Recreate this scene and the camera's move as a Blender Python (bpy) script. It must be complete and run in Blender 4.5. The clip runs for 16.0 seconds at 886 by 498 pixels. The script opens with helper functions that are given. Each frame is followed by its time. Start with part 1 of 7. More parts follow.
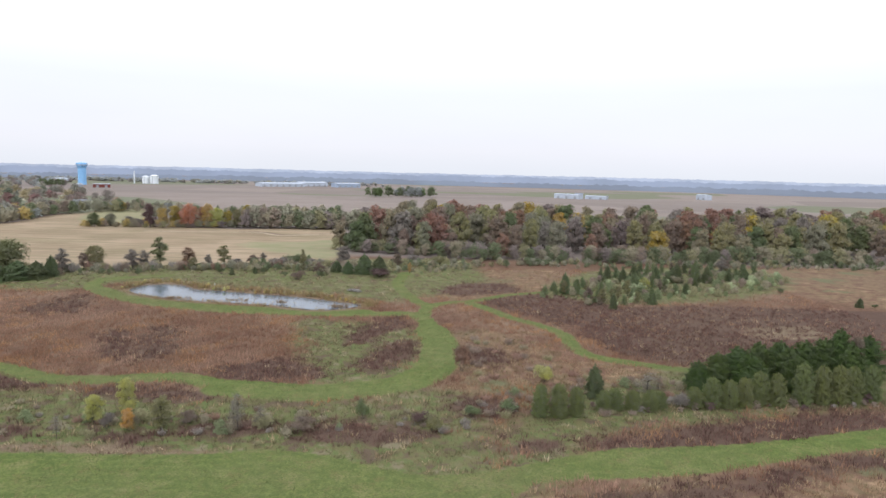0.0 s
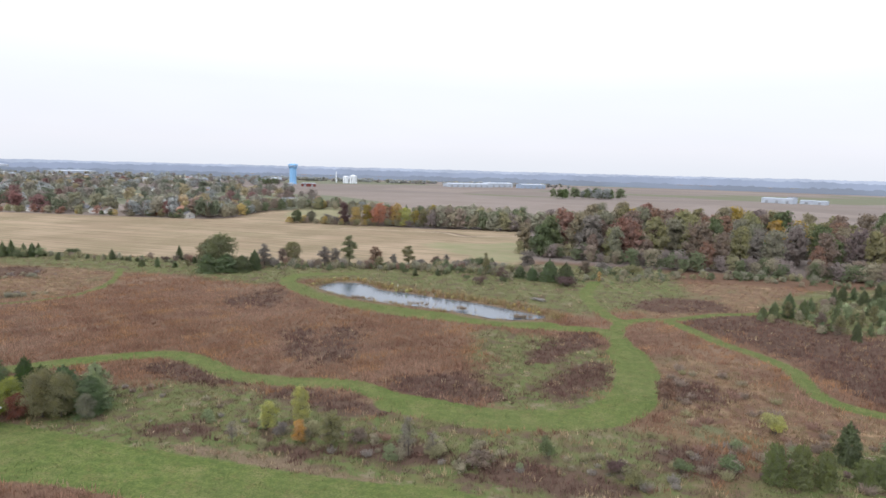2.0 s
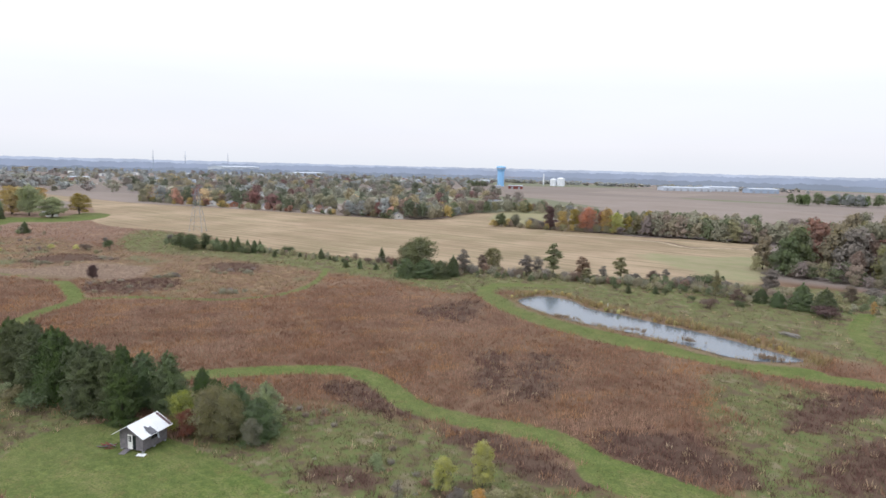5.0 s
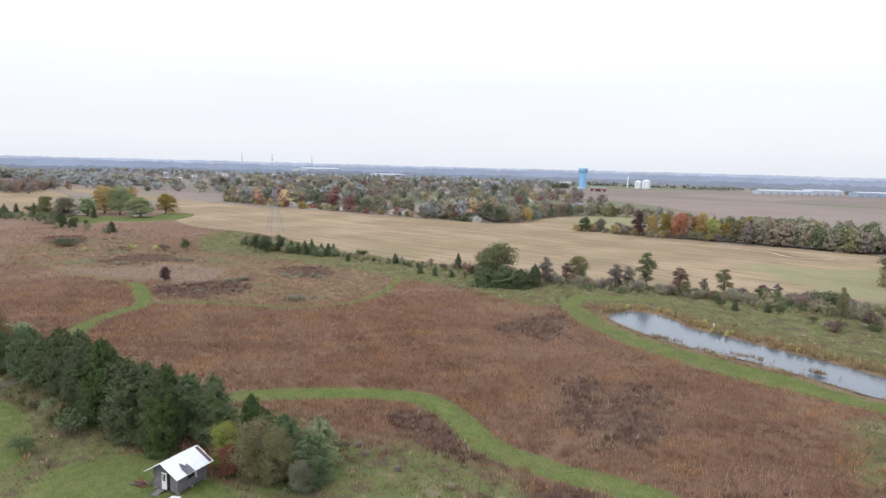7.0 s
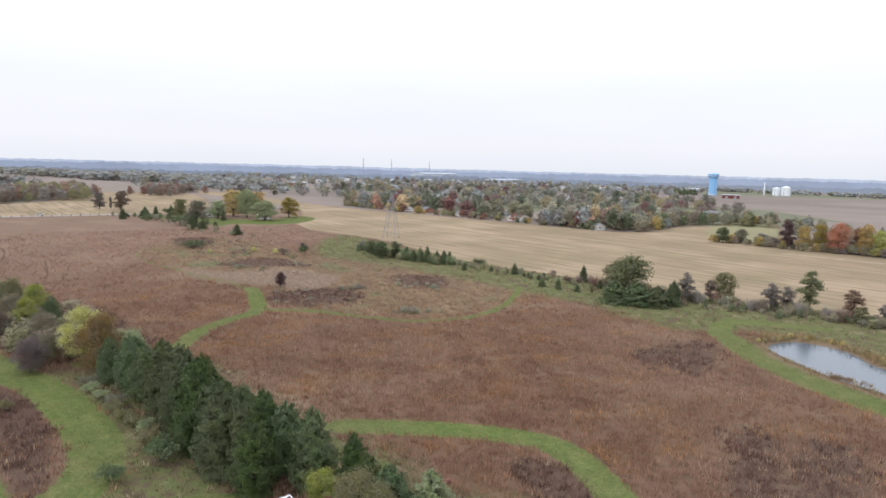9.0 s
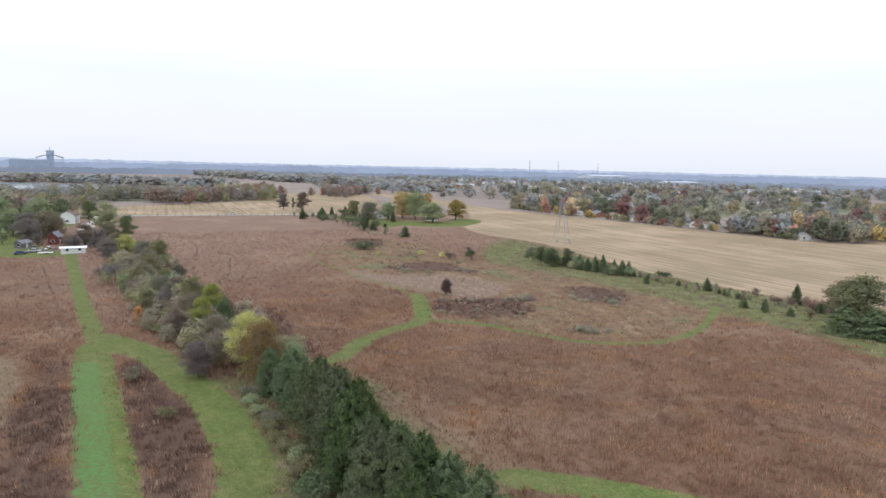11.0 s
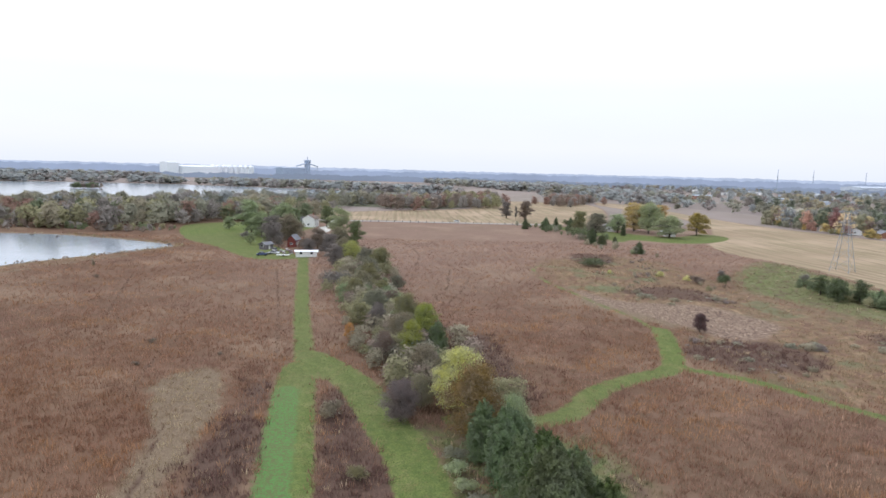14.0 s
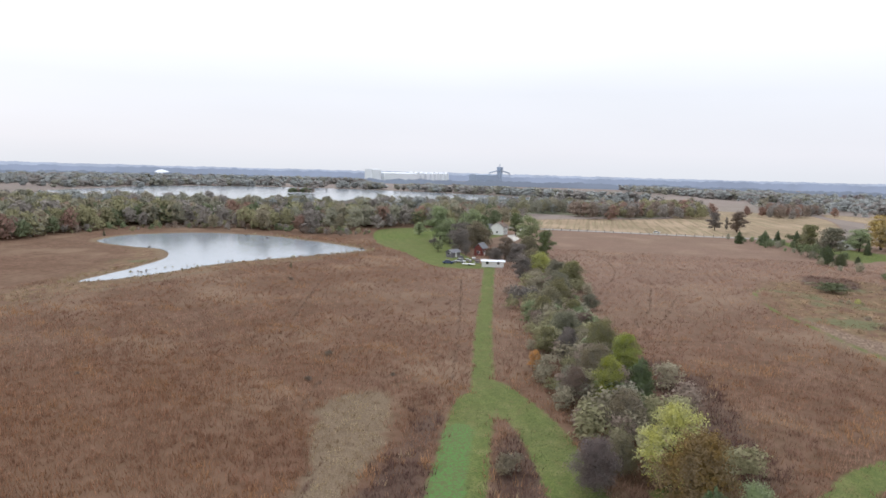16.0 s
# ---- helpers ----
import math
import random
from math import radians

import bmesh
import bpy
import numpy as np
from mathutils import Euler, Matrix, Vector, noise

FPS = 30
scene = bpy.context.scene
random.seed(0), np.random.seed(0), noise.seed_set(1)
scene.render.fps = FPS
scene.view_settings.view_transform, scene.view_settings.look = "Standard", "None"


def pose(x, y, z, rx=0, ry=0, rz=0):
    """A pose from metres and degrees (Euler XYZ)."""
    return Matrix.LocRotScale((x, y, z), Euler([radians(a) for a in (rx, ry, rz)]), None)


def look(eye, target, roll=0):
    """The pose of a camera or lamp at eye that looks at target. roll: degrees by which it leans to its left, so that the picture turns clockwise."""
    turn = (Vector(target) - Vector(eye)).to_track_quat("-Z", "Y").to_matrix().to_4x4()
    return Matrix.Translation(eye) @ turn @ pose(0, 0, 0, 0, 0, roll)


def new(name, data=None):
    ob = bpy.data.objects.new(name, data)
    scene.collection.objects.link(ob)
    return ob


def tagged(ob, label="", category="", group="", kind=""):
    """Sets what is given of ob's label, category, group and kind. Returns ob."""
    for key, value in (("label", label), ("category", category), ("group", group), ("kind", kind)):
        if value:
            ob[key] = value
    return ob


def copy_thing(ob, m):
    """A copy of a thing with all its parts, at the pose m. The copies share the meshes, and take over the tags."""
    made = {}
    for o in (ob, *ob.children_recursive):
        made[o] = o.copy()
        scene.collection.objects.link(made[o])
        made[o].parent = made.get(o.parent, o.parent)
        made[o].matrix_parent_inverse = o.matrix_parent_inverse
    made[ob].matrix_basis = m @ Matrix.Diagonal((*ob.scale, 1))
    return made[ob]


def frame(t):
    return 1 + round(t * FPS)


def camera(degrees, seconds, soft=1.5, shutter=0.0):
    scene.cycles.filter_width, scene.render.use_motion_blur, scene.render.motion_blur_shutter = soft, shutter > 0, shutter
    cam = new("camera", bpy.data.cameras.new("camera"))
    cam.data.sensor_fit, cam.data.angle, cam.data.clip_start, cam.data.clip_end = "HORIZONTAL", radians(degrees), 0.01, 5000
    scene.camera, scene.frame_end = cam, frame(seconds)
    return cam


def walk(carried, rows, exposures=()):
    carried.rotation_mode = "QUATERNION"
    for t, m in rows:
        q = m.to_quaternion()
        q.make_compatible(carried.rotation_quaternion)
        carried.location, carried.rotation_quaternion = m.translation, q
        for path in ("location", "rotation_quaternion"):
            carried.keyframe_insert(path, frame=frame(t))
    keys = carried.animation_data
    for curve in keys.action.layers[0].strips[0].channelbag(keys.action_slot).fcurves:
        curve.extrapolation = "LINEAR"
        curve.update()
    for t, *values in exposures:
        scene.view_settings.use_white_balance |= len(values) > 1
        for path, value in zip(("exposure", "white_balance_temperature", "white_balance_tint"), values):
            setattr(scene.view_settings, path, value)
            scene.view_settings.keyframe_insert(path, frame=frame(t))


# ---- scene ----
cam = camera(69.2, 16.0, soft=1.6)
PATH = [
    (0, (3.912, 0.522, 38.611), (3.909, 2.509, 38.375), 1.4),
    (0.5, (3.219, 4.168, 38.564), (3.117, 6.151, 38.325), 1.3),
    (1, (2.540, 7.569, 38.514), (2.304, 9.540, 38.272), 1.4),
    (1.5, (1.781, 10.868, 38.460), (1.381, 12.813, 38.216), 1.5),
    (2, (0.887, 14.152, 38.402), (0.328, 16.057, 38.155), 1.5),
    (2.5, (-0.177, 17.463, 38.339), (-0.874, 19.321, 38.090), 1.5),
    (3, (-1.423, 20.812, 38.272), (-2.221, 22.628, 38.019), 1.4),
    (3.5, (-2.857, 24.186, 38.200), (-3.744, 25.960, 37.947), 1.5),
    (4, (-4.473, 27.561, 38.123), (-5.443, 29.291, 37.869), 1.4),
    (4.5, (-6.265, 30.905, 38.041), (-7.315, 32.588, 37.786), 1.5),
    (4.7, (-7.031, 32.226, 38.006), (-8.115, 33.887, 37.751), 1.5),
    (6.8, (-16.662, 44.982, 37.599), (-17.954, 46.487, 37.342), 1.4),
    (7, (-17.732, 46.056, 37.556), (-19.049, 47.539, 37.300), 1.5),
    (7.5, (-20.527, 48.617, 37.445), (-21.909, 50.041, 37.192), 1.4),
    (8, (-23.498, 50.996, 37.330), (-24.925, 52.375, 37.079), 1.5),
    (8.5, (-26.650, 53.192, 37.211), (-28.142, 54.501, 36.962), 1.5),
    (9, (-29.983, 55.208, 37.089), (-31.544, 56.434, 36.840), 1.5),
    (9.2, (-31.367, 55.964, 37.039), (-32.965, 57.139, 36.785), 1.55),
    (11.3, (-47.474, 62.206, 36.499), (-49.322, 62.928, 36.248), 1.4),
    (11.5, (-49.131, 62.635, 36.447), (-50.998, 63.306, 36.197), 1.5),
    (12, (-53.332, 63.575, 36.317), (-55.239, 64.121, 36.067), 1.4),
    (12.5, (-57.593, 64.314, 36.188), (-59.533, 64.728, 35.940), 1.5),
    (13, (-61.881, 64.841, 36.061), (-63.840, 65.164, 35.815), 1.5),
    (13.5, (-66.169, 65.147, 35.936), (-68.140, 65.388, 35.692), 1.5),
    (14, (-70.436, 65.232, 35.816), (-72.417, 65.371, 35.573), 1.5),
    (14.5, (-74.676, 65.105, 35.700), (-76.662, 65.129, 35.459), 1.5),
    (15, (-78.906, 64.796, 35.590), (-80.889, 64.687, 35.351), 1.6),
    (15.5, (-83.174, 64.363, 35.487), (-85.141, 64.092, 35.250), 1.6),
    (16, (-87.569, 63.905, 35.392), (-89.506, 63.463, 35.155), 1.5),
]
walk(cam, [(t, look(eye, target, roll)) for t, eye, target, roll in PATH], [(0.0, 0.0, 6400, 10), (9.0, 0.0, 6450, 10), (12.0, 0.03, 6200, 10), (14.5, 0.05, 6200, 10), (16.0, -0.09, 6450, 10)])

# ---- world and sun: a bright overcast sky ----
SUN_ELEV, SUN_AZ = 38.0, 200.0
world = bpy.data.worlds.new("overcast")
scene.world = world
world.use_nodes = True
wn, wl = world.node_tree.nodes, world.node_tree.links
wn.clear()
w_out, w_bg = wn.new("ShaderNodeOutputWorld"), wn.new("ShaderNodeBackground")
w_sky = wn.new("ShaderNodeTexSky")
w_sky.sky_type, w_sky.sun_disc = "NISHITA", False
w_sky.sun_elevation, w_sky.sun_rotation = radians(SUN_ELEV), radians(SUN_AZ)
w_sky.air_density, w_sky.dust_density = 1.0, 3.0
w_gain = wn.new("ShaderNodeMix")
w_gain.data_type, w_gain.blend_type = "RGBA", "MULTIPLY"
w_gain.inputs[0].default_value = 1.0
w_gain.inputs[7].default_value = (0.1, 0.1, 0.1, 1)
w_tc, w_sep, w_ramp = wn.new("ShaderNodeTexCoord"), wn.new("ShaderNodeSeparateXYZ"), wn.new("ShaderNodeValToRGB")
w_ramp.color_ramp.elements[0].position, w_ramp.color_ramp.elements[0].color = 0.0, (0.9, 0.93, 1.0, 1)
w_ramp.color_ramp.elements[1].position, w_ramp.color_ramp.elements[1].color = 1.0, (1.48, 1.54, 1.66, 1)
e = w_ramp.color_ramp.elements.new(0.035)
e.color = (0.975, 0.98, 1.05, 1)
e = w_ramp.color_ramp.elements.new(0.12)
e.color = (1.0, 1.03, 1.11, 1)
e = w_ramp.color_ramp.elements.new(0.30)
e.color = (1.46, 1.51, 1.61, 1)
w_noise = wn.new("ShaderNodeTexNoise")
w_noise.inputs["Scale"].default_value, w_noise.inputs["Detail"].default_value = 2.2, 4
w_map = wn.new("ShaderNodeMapping")
w_map.inputs["Scale"].default_value = (1, 1, 5)
w_cl = wn.new("ShaderNodeMapRange")
w_cl.inputs[3].default_value, w_cl.inputs[4].default_value = 0.95, 1.05
w_mul = wn.new("ShaderNodeMix")
w_mul.data_type, w_mul.blend_type = "RGBA", "MULTIPLY"
w_mul.inputs[0].default_value = 1.0
w_mix = wn.new("ShaderNodeMix")
w_mix.data_type = "RGBA"
w_mix.inputs[0].default_value = 0.92
wl.new(w_tc.outputs["Generated"], w_sep.inputs[0])
wl.new(w_sep.outputs["Z"], w_ramp.inputs[0])
wl.new(w_tc.outputs["Generated"], w_map.inputs[0])
wl.new(w_map.outputs[0], w_noise.inputs["Vector"])
wl.new(w_noise.outputs[0], w_cl.inputs[0])
wl.new(w_ramp.outputs[0], w_mul.inputs[6])
wl.new(w_cl.outputs[0], w_mul.inputs[7])
wl.new(w_sky.outputs[0], w_gain.inputs[6])
wl.new(w_gain.outputs[2], w_mix.inputs[6])
wl.new(w_mul.outputs[2], w_mix.inputs[7])
wl.new(w_mix.outputs[2], w_bg.inputs[0])
wl.new(w_bg.outputs[0], w_out.inputs[0])
w_bg.inputs[1].default_value = 1.0

sun = new("sun", bpy.data.lights.new("sun", "SUN"))
sun.data.energy, sun.data.angle, sun.data.color = 1.0, radians(25), (1.0, 0.98, 0.97)
sun.matrix_world = pose(0, 0, 80, 90 - SUN_ELEV, 0, 180 - SUN_AZ)
scene.view_settings.exposure = 0.0


# ---- materials ----
def srgb(r, g, b):
    f = lambda c: c / 12.92 if c <= 0.04045 else ((c + 0.055) / 1.055) ** 2.4
    return (f(r / 255), f(g / 255), f(b / 255), 1)


def dull(r, g, b, keep=0.72, gain=1.0):
    """A late-autumn colour: an sRGB colour drawn towards grey."""
    c = srgb(r, g, b)[:3]
    m = 0.3 * c[0] + 0.55 * c[1] + 0.15 * c[2]
    return tuple(min(1.0, gain * (m + (v - m) * keep)) for v in c) + (1,)


class Nodes:
    """A small helper to write node trees."""

    def __init__(self, name, roughness=0.9):
        self.m = bpy.data.materials.new(name)
        self.m.use_nodes = True
        self.t = self.m.node_tree
        self.bsdf = self.t.nodes["Principled BSDF"]
        self.bsdf.inputs["Roughness"].default_value = roughness
        self.bsdf.inputs["Specular IOR Level"].default_value = 0.15
        self.coord = self.t.nodes.new("ShaderNodeTexCoord").outputs["Object"]

    def add(self, kind):
        return self.t.nodes.new(kind)

    def put(self, value, socket):
        if isinstance(value, bpy.types.NodeSocket):
            self.t.links.new(value, socket)
        else:
            socket.default_value = value

    def noise(self, scale, detail=3, rough=0.55, vector=None, stretch=None):
        n = self.add("ShaderNodeTexNoise")
        n.inputs["Scale"].default_value, n.inputs["Detail"].default_value = scale, detail
        n.inputs["Roughness"].default_value = rough
        v = vector or self.coord
        if stretch:
            mp = self.add("ShaderNodeMapping")
            mp.inputs["Scale"].default_value = stretch[:3]
            mp.inputs["Rotation"].default_value = (0, 0, radians(stretch[3]) if len(stretch) > 3 else 0)
            self.put(v, mp.inputs[0])
            v = mp.outputs[0]
        self.put(v, n.inputs["Vector"])
        return n.outputs[0]

    def ranged(self, v, a, b, c=0.0, d=1.0, smooth=True):
        n = self.add("ShaderNodeMapRange")
        n.interpolation_type = "SMOOTHSTEP" if smooth else "LINEAR"
        self.put(v, n.inputs[0])
        for i, x in enumerate((a, b, c, d)):
            self.put(x, n.inputs[1 + i])
        return n.outputs[0]

    def math(self, op, a, b=0.0):
        n = self.add("ShaderNodeMath")
        n.operation = op
        self.put(a, n.inputs[0])
        self.put(b, n.inputs[1])
        return n.outputs[0]

    def mix(self, f, a, b, blend="MIX"):
        n = self.add("ShaderNodeMix")
        n.data_type, n.blend_type = "RGBA", blend
        self.put(f, n.inputs[0])
        self.put(a, n.inputs[6])
        self.put(b, n.inputs[7])
        return n.outputs[2]

    def attr(self, name, colour=False):
        n = self.add("ShaderNodeAttribute")
        n.attribute_name = name
        return n.outputs["Color" if colour else "Fac"]

    def bump(self, height, strength=0.5, distance=0.1):
        n = self.add("ShaderNodeBump")
        n.inputs["Strength"].default_value, n.inputs["Distance"].default_value = strength, distance
        self.put(height, n.inputs["Height"])
        self.put(n.outputs[0], self.bsdf.inputs["Normal"])

    def lie(self, *shaders):
        """Shade leaves by the way their spray faces, not leaf by leaf."""
        a, v = self.add("ShaderNodeAttribute"), self.add("ShaderNodeVectorTransform")
        a.attribute_name = "lie"
        v.vector_type, v.convert_from, v.convert_to = "NORMAL", "OBJECT", "WORLD"
        self.put(a.outputs["Vector"], v.inputs[0])
        both, unit = self.add("ShaderNodeVectorMath"), self.add("ShaderNodeVectorMath")
        both.operation, unit.operation = "ADD", "NORMALIZE"
        self.put(v.outputs[0], both.inputs[0])
        self.put(self.add("ShaderNodeNewGeometry").outputs["Normal"], both.inputs[1])
        self.put(both.outputs[0], unit.inputs[0])
        for sh in shaders:
            self.put(unit.outputs[0], sh.inputs["Normal"])

    def done(self, colour):
        self.put(colour, self.bsdf.inputs["Base Color"])
        return self.m


def plain(name, colour, roughness=0.7, metallic=0.0, vary=0.25, scale=1.5, spec=0.3):
    n = Nodes(name, roughness)
    n.bsdf.inputs["Metallic"].default_value = metallic
    n.bsdf.inputs["Specular IOR Level"].default_value = spec
    a, b = n.noise(scale, 4), n.noise(scale * 9, 3)
    dark = tuple(c * (1 - vary) for c in colour[:3]) + (1,)
    lite = tuple(min(1, c * (1 + vary)) for c in colour[:3]) + (1,)
    n.bump(b, 0.25, 0.02)
    return n.done(n.mix(n.ranged(n.math("ADD", n.math("MULTIPLY", a, 0.65), n.math("MULTIPLY", b, 0.35)), 0.3, 0.7), dark, lite))


def leaf_material(name, roughness=0.75):
    """Leaves: the crown's own colour, varied leaf by leaf and clump by clump."""
    n = Nodes(name, roughness)
    info = n.add("ShaderNodeObjectInfo")
    geo = n.add("ShaderNodeNewGeometry")
    base = info.outputs["Color"]
    hsv = n.add("ShaderNodeHueSaturation")
    n.put(base, hsv.inputs["Color"])
    n.put(n.ranged(info.outputs["Random"], 0, 1, 0.485, 0.515, False), hsv.inputs["Hue"])
    n.put(n.ranged(n.noise(0.6, 2), 0.3, 0.7, 0.8, 1.15), hsv.inputs["Saturation"])
    n.put(n.ranged(geo.outputs["Random Per Island"], 0, 1, 0.95, 1.3, False), hsv.inputs["Value"])
    tr = n.add("ShaderNodeBsdfTranslucent")
    mixs = n.add("ShaderNodeMixShader")
    mixs.inputs[0].default_value = 0.42
    n.lie(n.bsdf, tr)
    n.put(hsv.outputs[0], tr.inputs[0])
    n.put(n.bsdf.outputs[0], mixs.inputs[1])
    n.put(tr.outputs[0], mixs.inputs[2])
    n.put(mixs.outputs[0], n.t.nodes["Material Output"].inputs[0])
    return n.done(hsv.outputs[0])


def tint_material(name, roughness=0.8, attribute="tint", low=0.92, high=1.09, through_light=0.45, leafy=True):
    """Joined vegetation: a colour for each plant, varied piece by piece."""
    n = Nodes(name, roughness)
    geo = n.add("ShaderNodeNewGeometry")
    hsv = n.add("ShaderNodeHueSaturation")
    n.put(n.attr(attribute, True), hsv.inputs["Color"])
    n.put(n.ranged(geo.outputs["Random Per Island"], 0, 1, low, high, False), hsv.inputs["Value"])
    tr = n.add("ShaderNodeBsdfTranslucent")
    mixs = n.add("ShaderNodeMixShader")
    mixs.inputs[0].default_value = through_light
    if leafy:
        n.lie(n.bsdf, tr)
    n.put(hsv.outputs[0], tr.inputs[0])
    n.put(n.bsdf.outputs[0], mixs.inputs[1])
    n.put(tr.outputs[0], mixs.inputs[2])
    n.put(mixs.outputs[0], n.t.nodes["Material Output"].inputs[0])
    return n.done(hsv.outputs[0])


M_LEAF, M_TINT = leaf_material("leaves"), tint_material("massed_leaves")
M_BARK = plain("bark", (0.10, 0.085, 0.07, 1), 0.95, vary=0.4, scale=3)
M_GREYBARK = plain("grey_bark", (0.22, 0.205, 0.19, 1), 0.95, vary=0.3, scale=3)

# ---- ground plan ----
LOOP = [(-107.9, 98.8), (-100.1, 109.2), (-93.6, 115.7), (-85.8, 119.6), (-76.7, 117), (-67.6, 113.1), (-58.5, 113.5),
        (-48.1, 115.7), (-42.9, 115), (-36.4, 111.8), (-28.6, 109.2), (-19.5, 109.2), (-10.4, 111.2), (-2.6, 114.4), (2, 122.2), (3.9, 131.3), (3.9, 145.6), (1.3, 157.3), (-1.3, 169),
        (-6.5, 174.2), (-18.2, 171.6), (-29.9, 169.7), (-42.9, 170.3), (-58.5, 171.6), (-76.7, 176.8), (-93.6, 187.2), (-106.6, 200.2), (-110.5, 210.6), (-106.6, 218.4), (-93.6, 226.2)]
BEND = [(-33.8, 109.9), (-19.5, 108.5), (-9.1, 111.2), (-2, 115), (2, 122.2), (3.6, 131.3), (3.6, 143), (1.3, 156)]
POND_SIDE = [(-106, 199), (-93, 189.2), (-77, 179.6), (-60, 175.0), (-43, 173.2), (-30, 172), (-18, 174)]
PATH_EAST = [(-1.3, 170.3), (0, 183.3), (6.5, 191.1), (13, 189.8), (22.1, 172.9), (29.9, 162.5), (33.8, 153.4), (33.8, 143), (36.4, 135.2), (44.2, 131.3), (54.6, 127.4), (72.8, 126.1)]
PATH_NORTH_EAST = [(7.8, 191.1), (14.3, 195), (24.7, 204.1), (36.4, 210.6), (57.2, 223.6)]
PATH_NORTH = [(0, 183.3), (-6.5, 197.6), (-11.7, 219.7), (-10.4, 243.1)]
PATH_WEST = [(-159.9, 74.1), (-158.6, 83.2), (-161.2, 91), (-171.6, 98.8), (-179.4, 109.2), (-184.6, 117), (-197.6, 122.2), (-214.5, 127.4)]
PATH_TRACK = [(-212, 126), (-228, 125), (-240, 122), (-258, 118), (-278, 114), (-297, 114), (-314, 121)]
TRACKS = [[(-296, 23), (-262, 29.5), (-228, 36), (-188, 43)], [(-205, 20), (-186, 21), (-172, 24)], [(-278, -19), (-243, -9), (-224, -3)],
          [(-405, 58), (-389, 66), (-351, 73), (-318, 73), (-301, 68), (-313, 63), (-334, 59)], [(-283, 89), (-262, 85), (-242, 79), (-249, 76), (-262, 80), (-300, 84)],
          [(-229, 77), (-233, 87), (-235, 99), (-235, 110)], [(-150, 92), (-128, 95), (-112, 98)], [(-158, 33), (-140, 36.5), (-120, 38)]]
PATH_MEADOW = [(-185.9, 117), (-176.8, 128.7), (-165.1, 136.5), (-154.7, 144.3), (-150.8, 157.3), (-154.7, 172.9), (-163.8, 187.2), (-174.2, 200.2)]
LANE = [(-340.6, 26), (-310.7, 29.9), (-260, 37.1), (-228.8, 41.6), (-188.5, 48.1), (-169, 50.1)]
LANE_WIDE = [(-183.3, 48.1), (-172.9, 48.8), (-157.3, 50.7), (-141.7, 52.6), (-119.6, 55.2), (-91, 58.5)]
BRANCH = [(-189.8, 49.4), (-182, 54.6), (-172.9, 59.2), (-161.2, 63), (-145.6, 67.6), (-127.4, 69.5), (-117, 69), (-109.5, 66), (-105.5, 61), (-104, 54)]
LAWN = [(-101, 71), (-99, 78), (-96.2, 80.6), (-81.9, 82.6), (-59.8, 81.9), (-32.5, 83.2), (-18.2, 85.2), (-7.8, 82.5), (2.6, 79.3), (13, 81.9), (22.1, 85.8), (29.9, 88.4), (46.8, 91),
        (74.1, 98.8), (97.5, 104), (97.5, 96.2), (68.9, 91), (52, 85.8), (39, 81.2), (27.3, 79.3), (16.9, 78), (7.8, 71.5), (-26, 69.5), (-62.4, 70.2), (-80.6, 63.7), (-92, 62)]
POND = [(-94.2, 197.6), (-93.6, 205.4), (-89.7, 208.7), (-81.9, 208), (-74.1, 201.5), (-65, 199.6), (-53.3, 196.3), (-44.2, 194.3), (-33.8, 190.5), (-26, 186.6), (-19.5, 183.3),
        (-26, 177.5), (-32.5, 176.2), (-40.3, 178.8), (-49.4, 181.3), (-61.1, 183.3), (-71.5, 184.6), (-81.9, 188.5), (-89.7, 193.1)]
LAKE = [(-340.6, -158.6), (-370.5, -161.2), (-393.9, -136.5), (-395.2, -104), (-388.7, -85.8), (-374.4, -54.6), (-360.1, -34.5), (-353.6, -35.8), (-336.7, -44.2), (-314.6, -59.1),
        (-296.4, -68.9), (-273, -73.5), (-256.1, -79.3), (-249.6, -85.8), (-263.9, -87.8), (-280.8, -89.7), (-305.5, -96.2), (-325, -113.1), (-328.9, -133.9)]
FAR_LAKE = [(-745, -585), (-880, -630), (-1080, -660), (-1225, -450), (-1150, -110), (-1014, 62.4), (-910, 54.6), (-793, -91), (-741, -234), (-728, -416)]
STUBBLE = [(-832, 299), (-565.5, 301.6), (-390, 227.5), (-313.3, 231.4), (-231.4, 223.6), (-178.1, 231.4), (-137.8, 235.3), (-98.8, 250.9), (-68.9, 265.2), (-44.2, 273), (-52, 317.2), (-68.9, 418.6),
           (-133.9, 405.6), (-200.2, 429), (-247, 483.6), (-289.9, 500.5), (-275.6, 413.4), (-289.9, 390), (-357.5, 375.7), (-456.3, 356.2), (-565.5, 335.4), (-832, 340.6)]
FIELD_ROAD = [(-522.6, -13), (-520, 52), (-516.1, 117), (-517.4, 162.5), (-546, 221), (-832, 279.5), (-832, 78), (-702, 143), (-611, 33.8), (-546, -32.5)]
LAWN_FARM = [(-456.3, -59.8), (-482.3, -36.4), (-483.6, 2.6), (-457.6, 15.6), (-390, 2.6), (-340.6, 20.8), (-322.4, 26), (-321.1, 10.4), (-332.8, 0), (-354.9, -13), (-390, -39)]
LAWN_HOUSES = [(-494, 176), (-440, 222), (-462, 256), (-440, 262), (-412, 240), (-405, 216), (-418, 196), (-408, 184), (-440, 178), (-462, 170)]
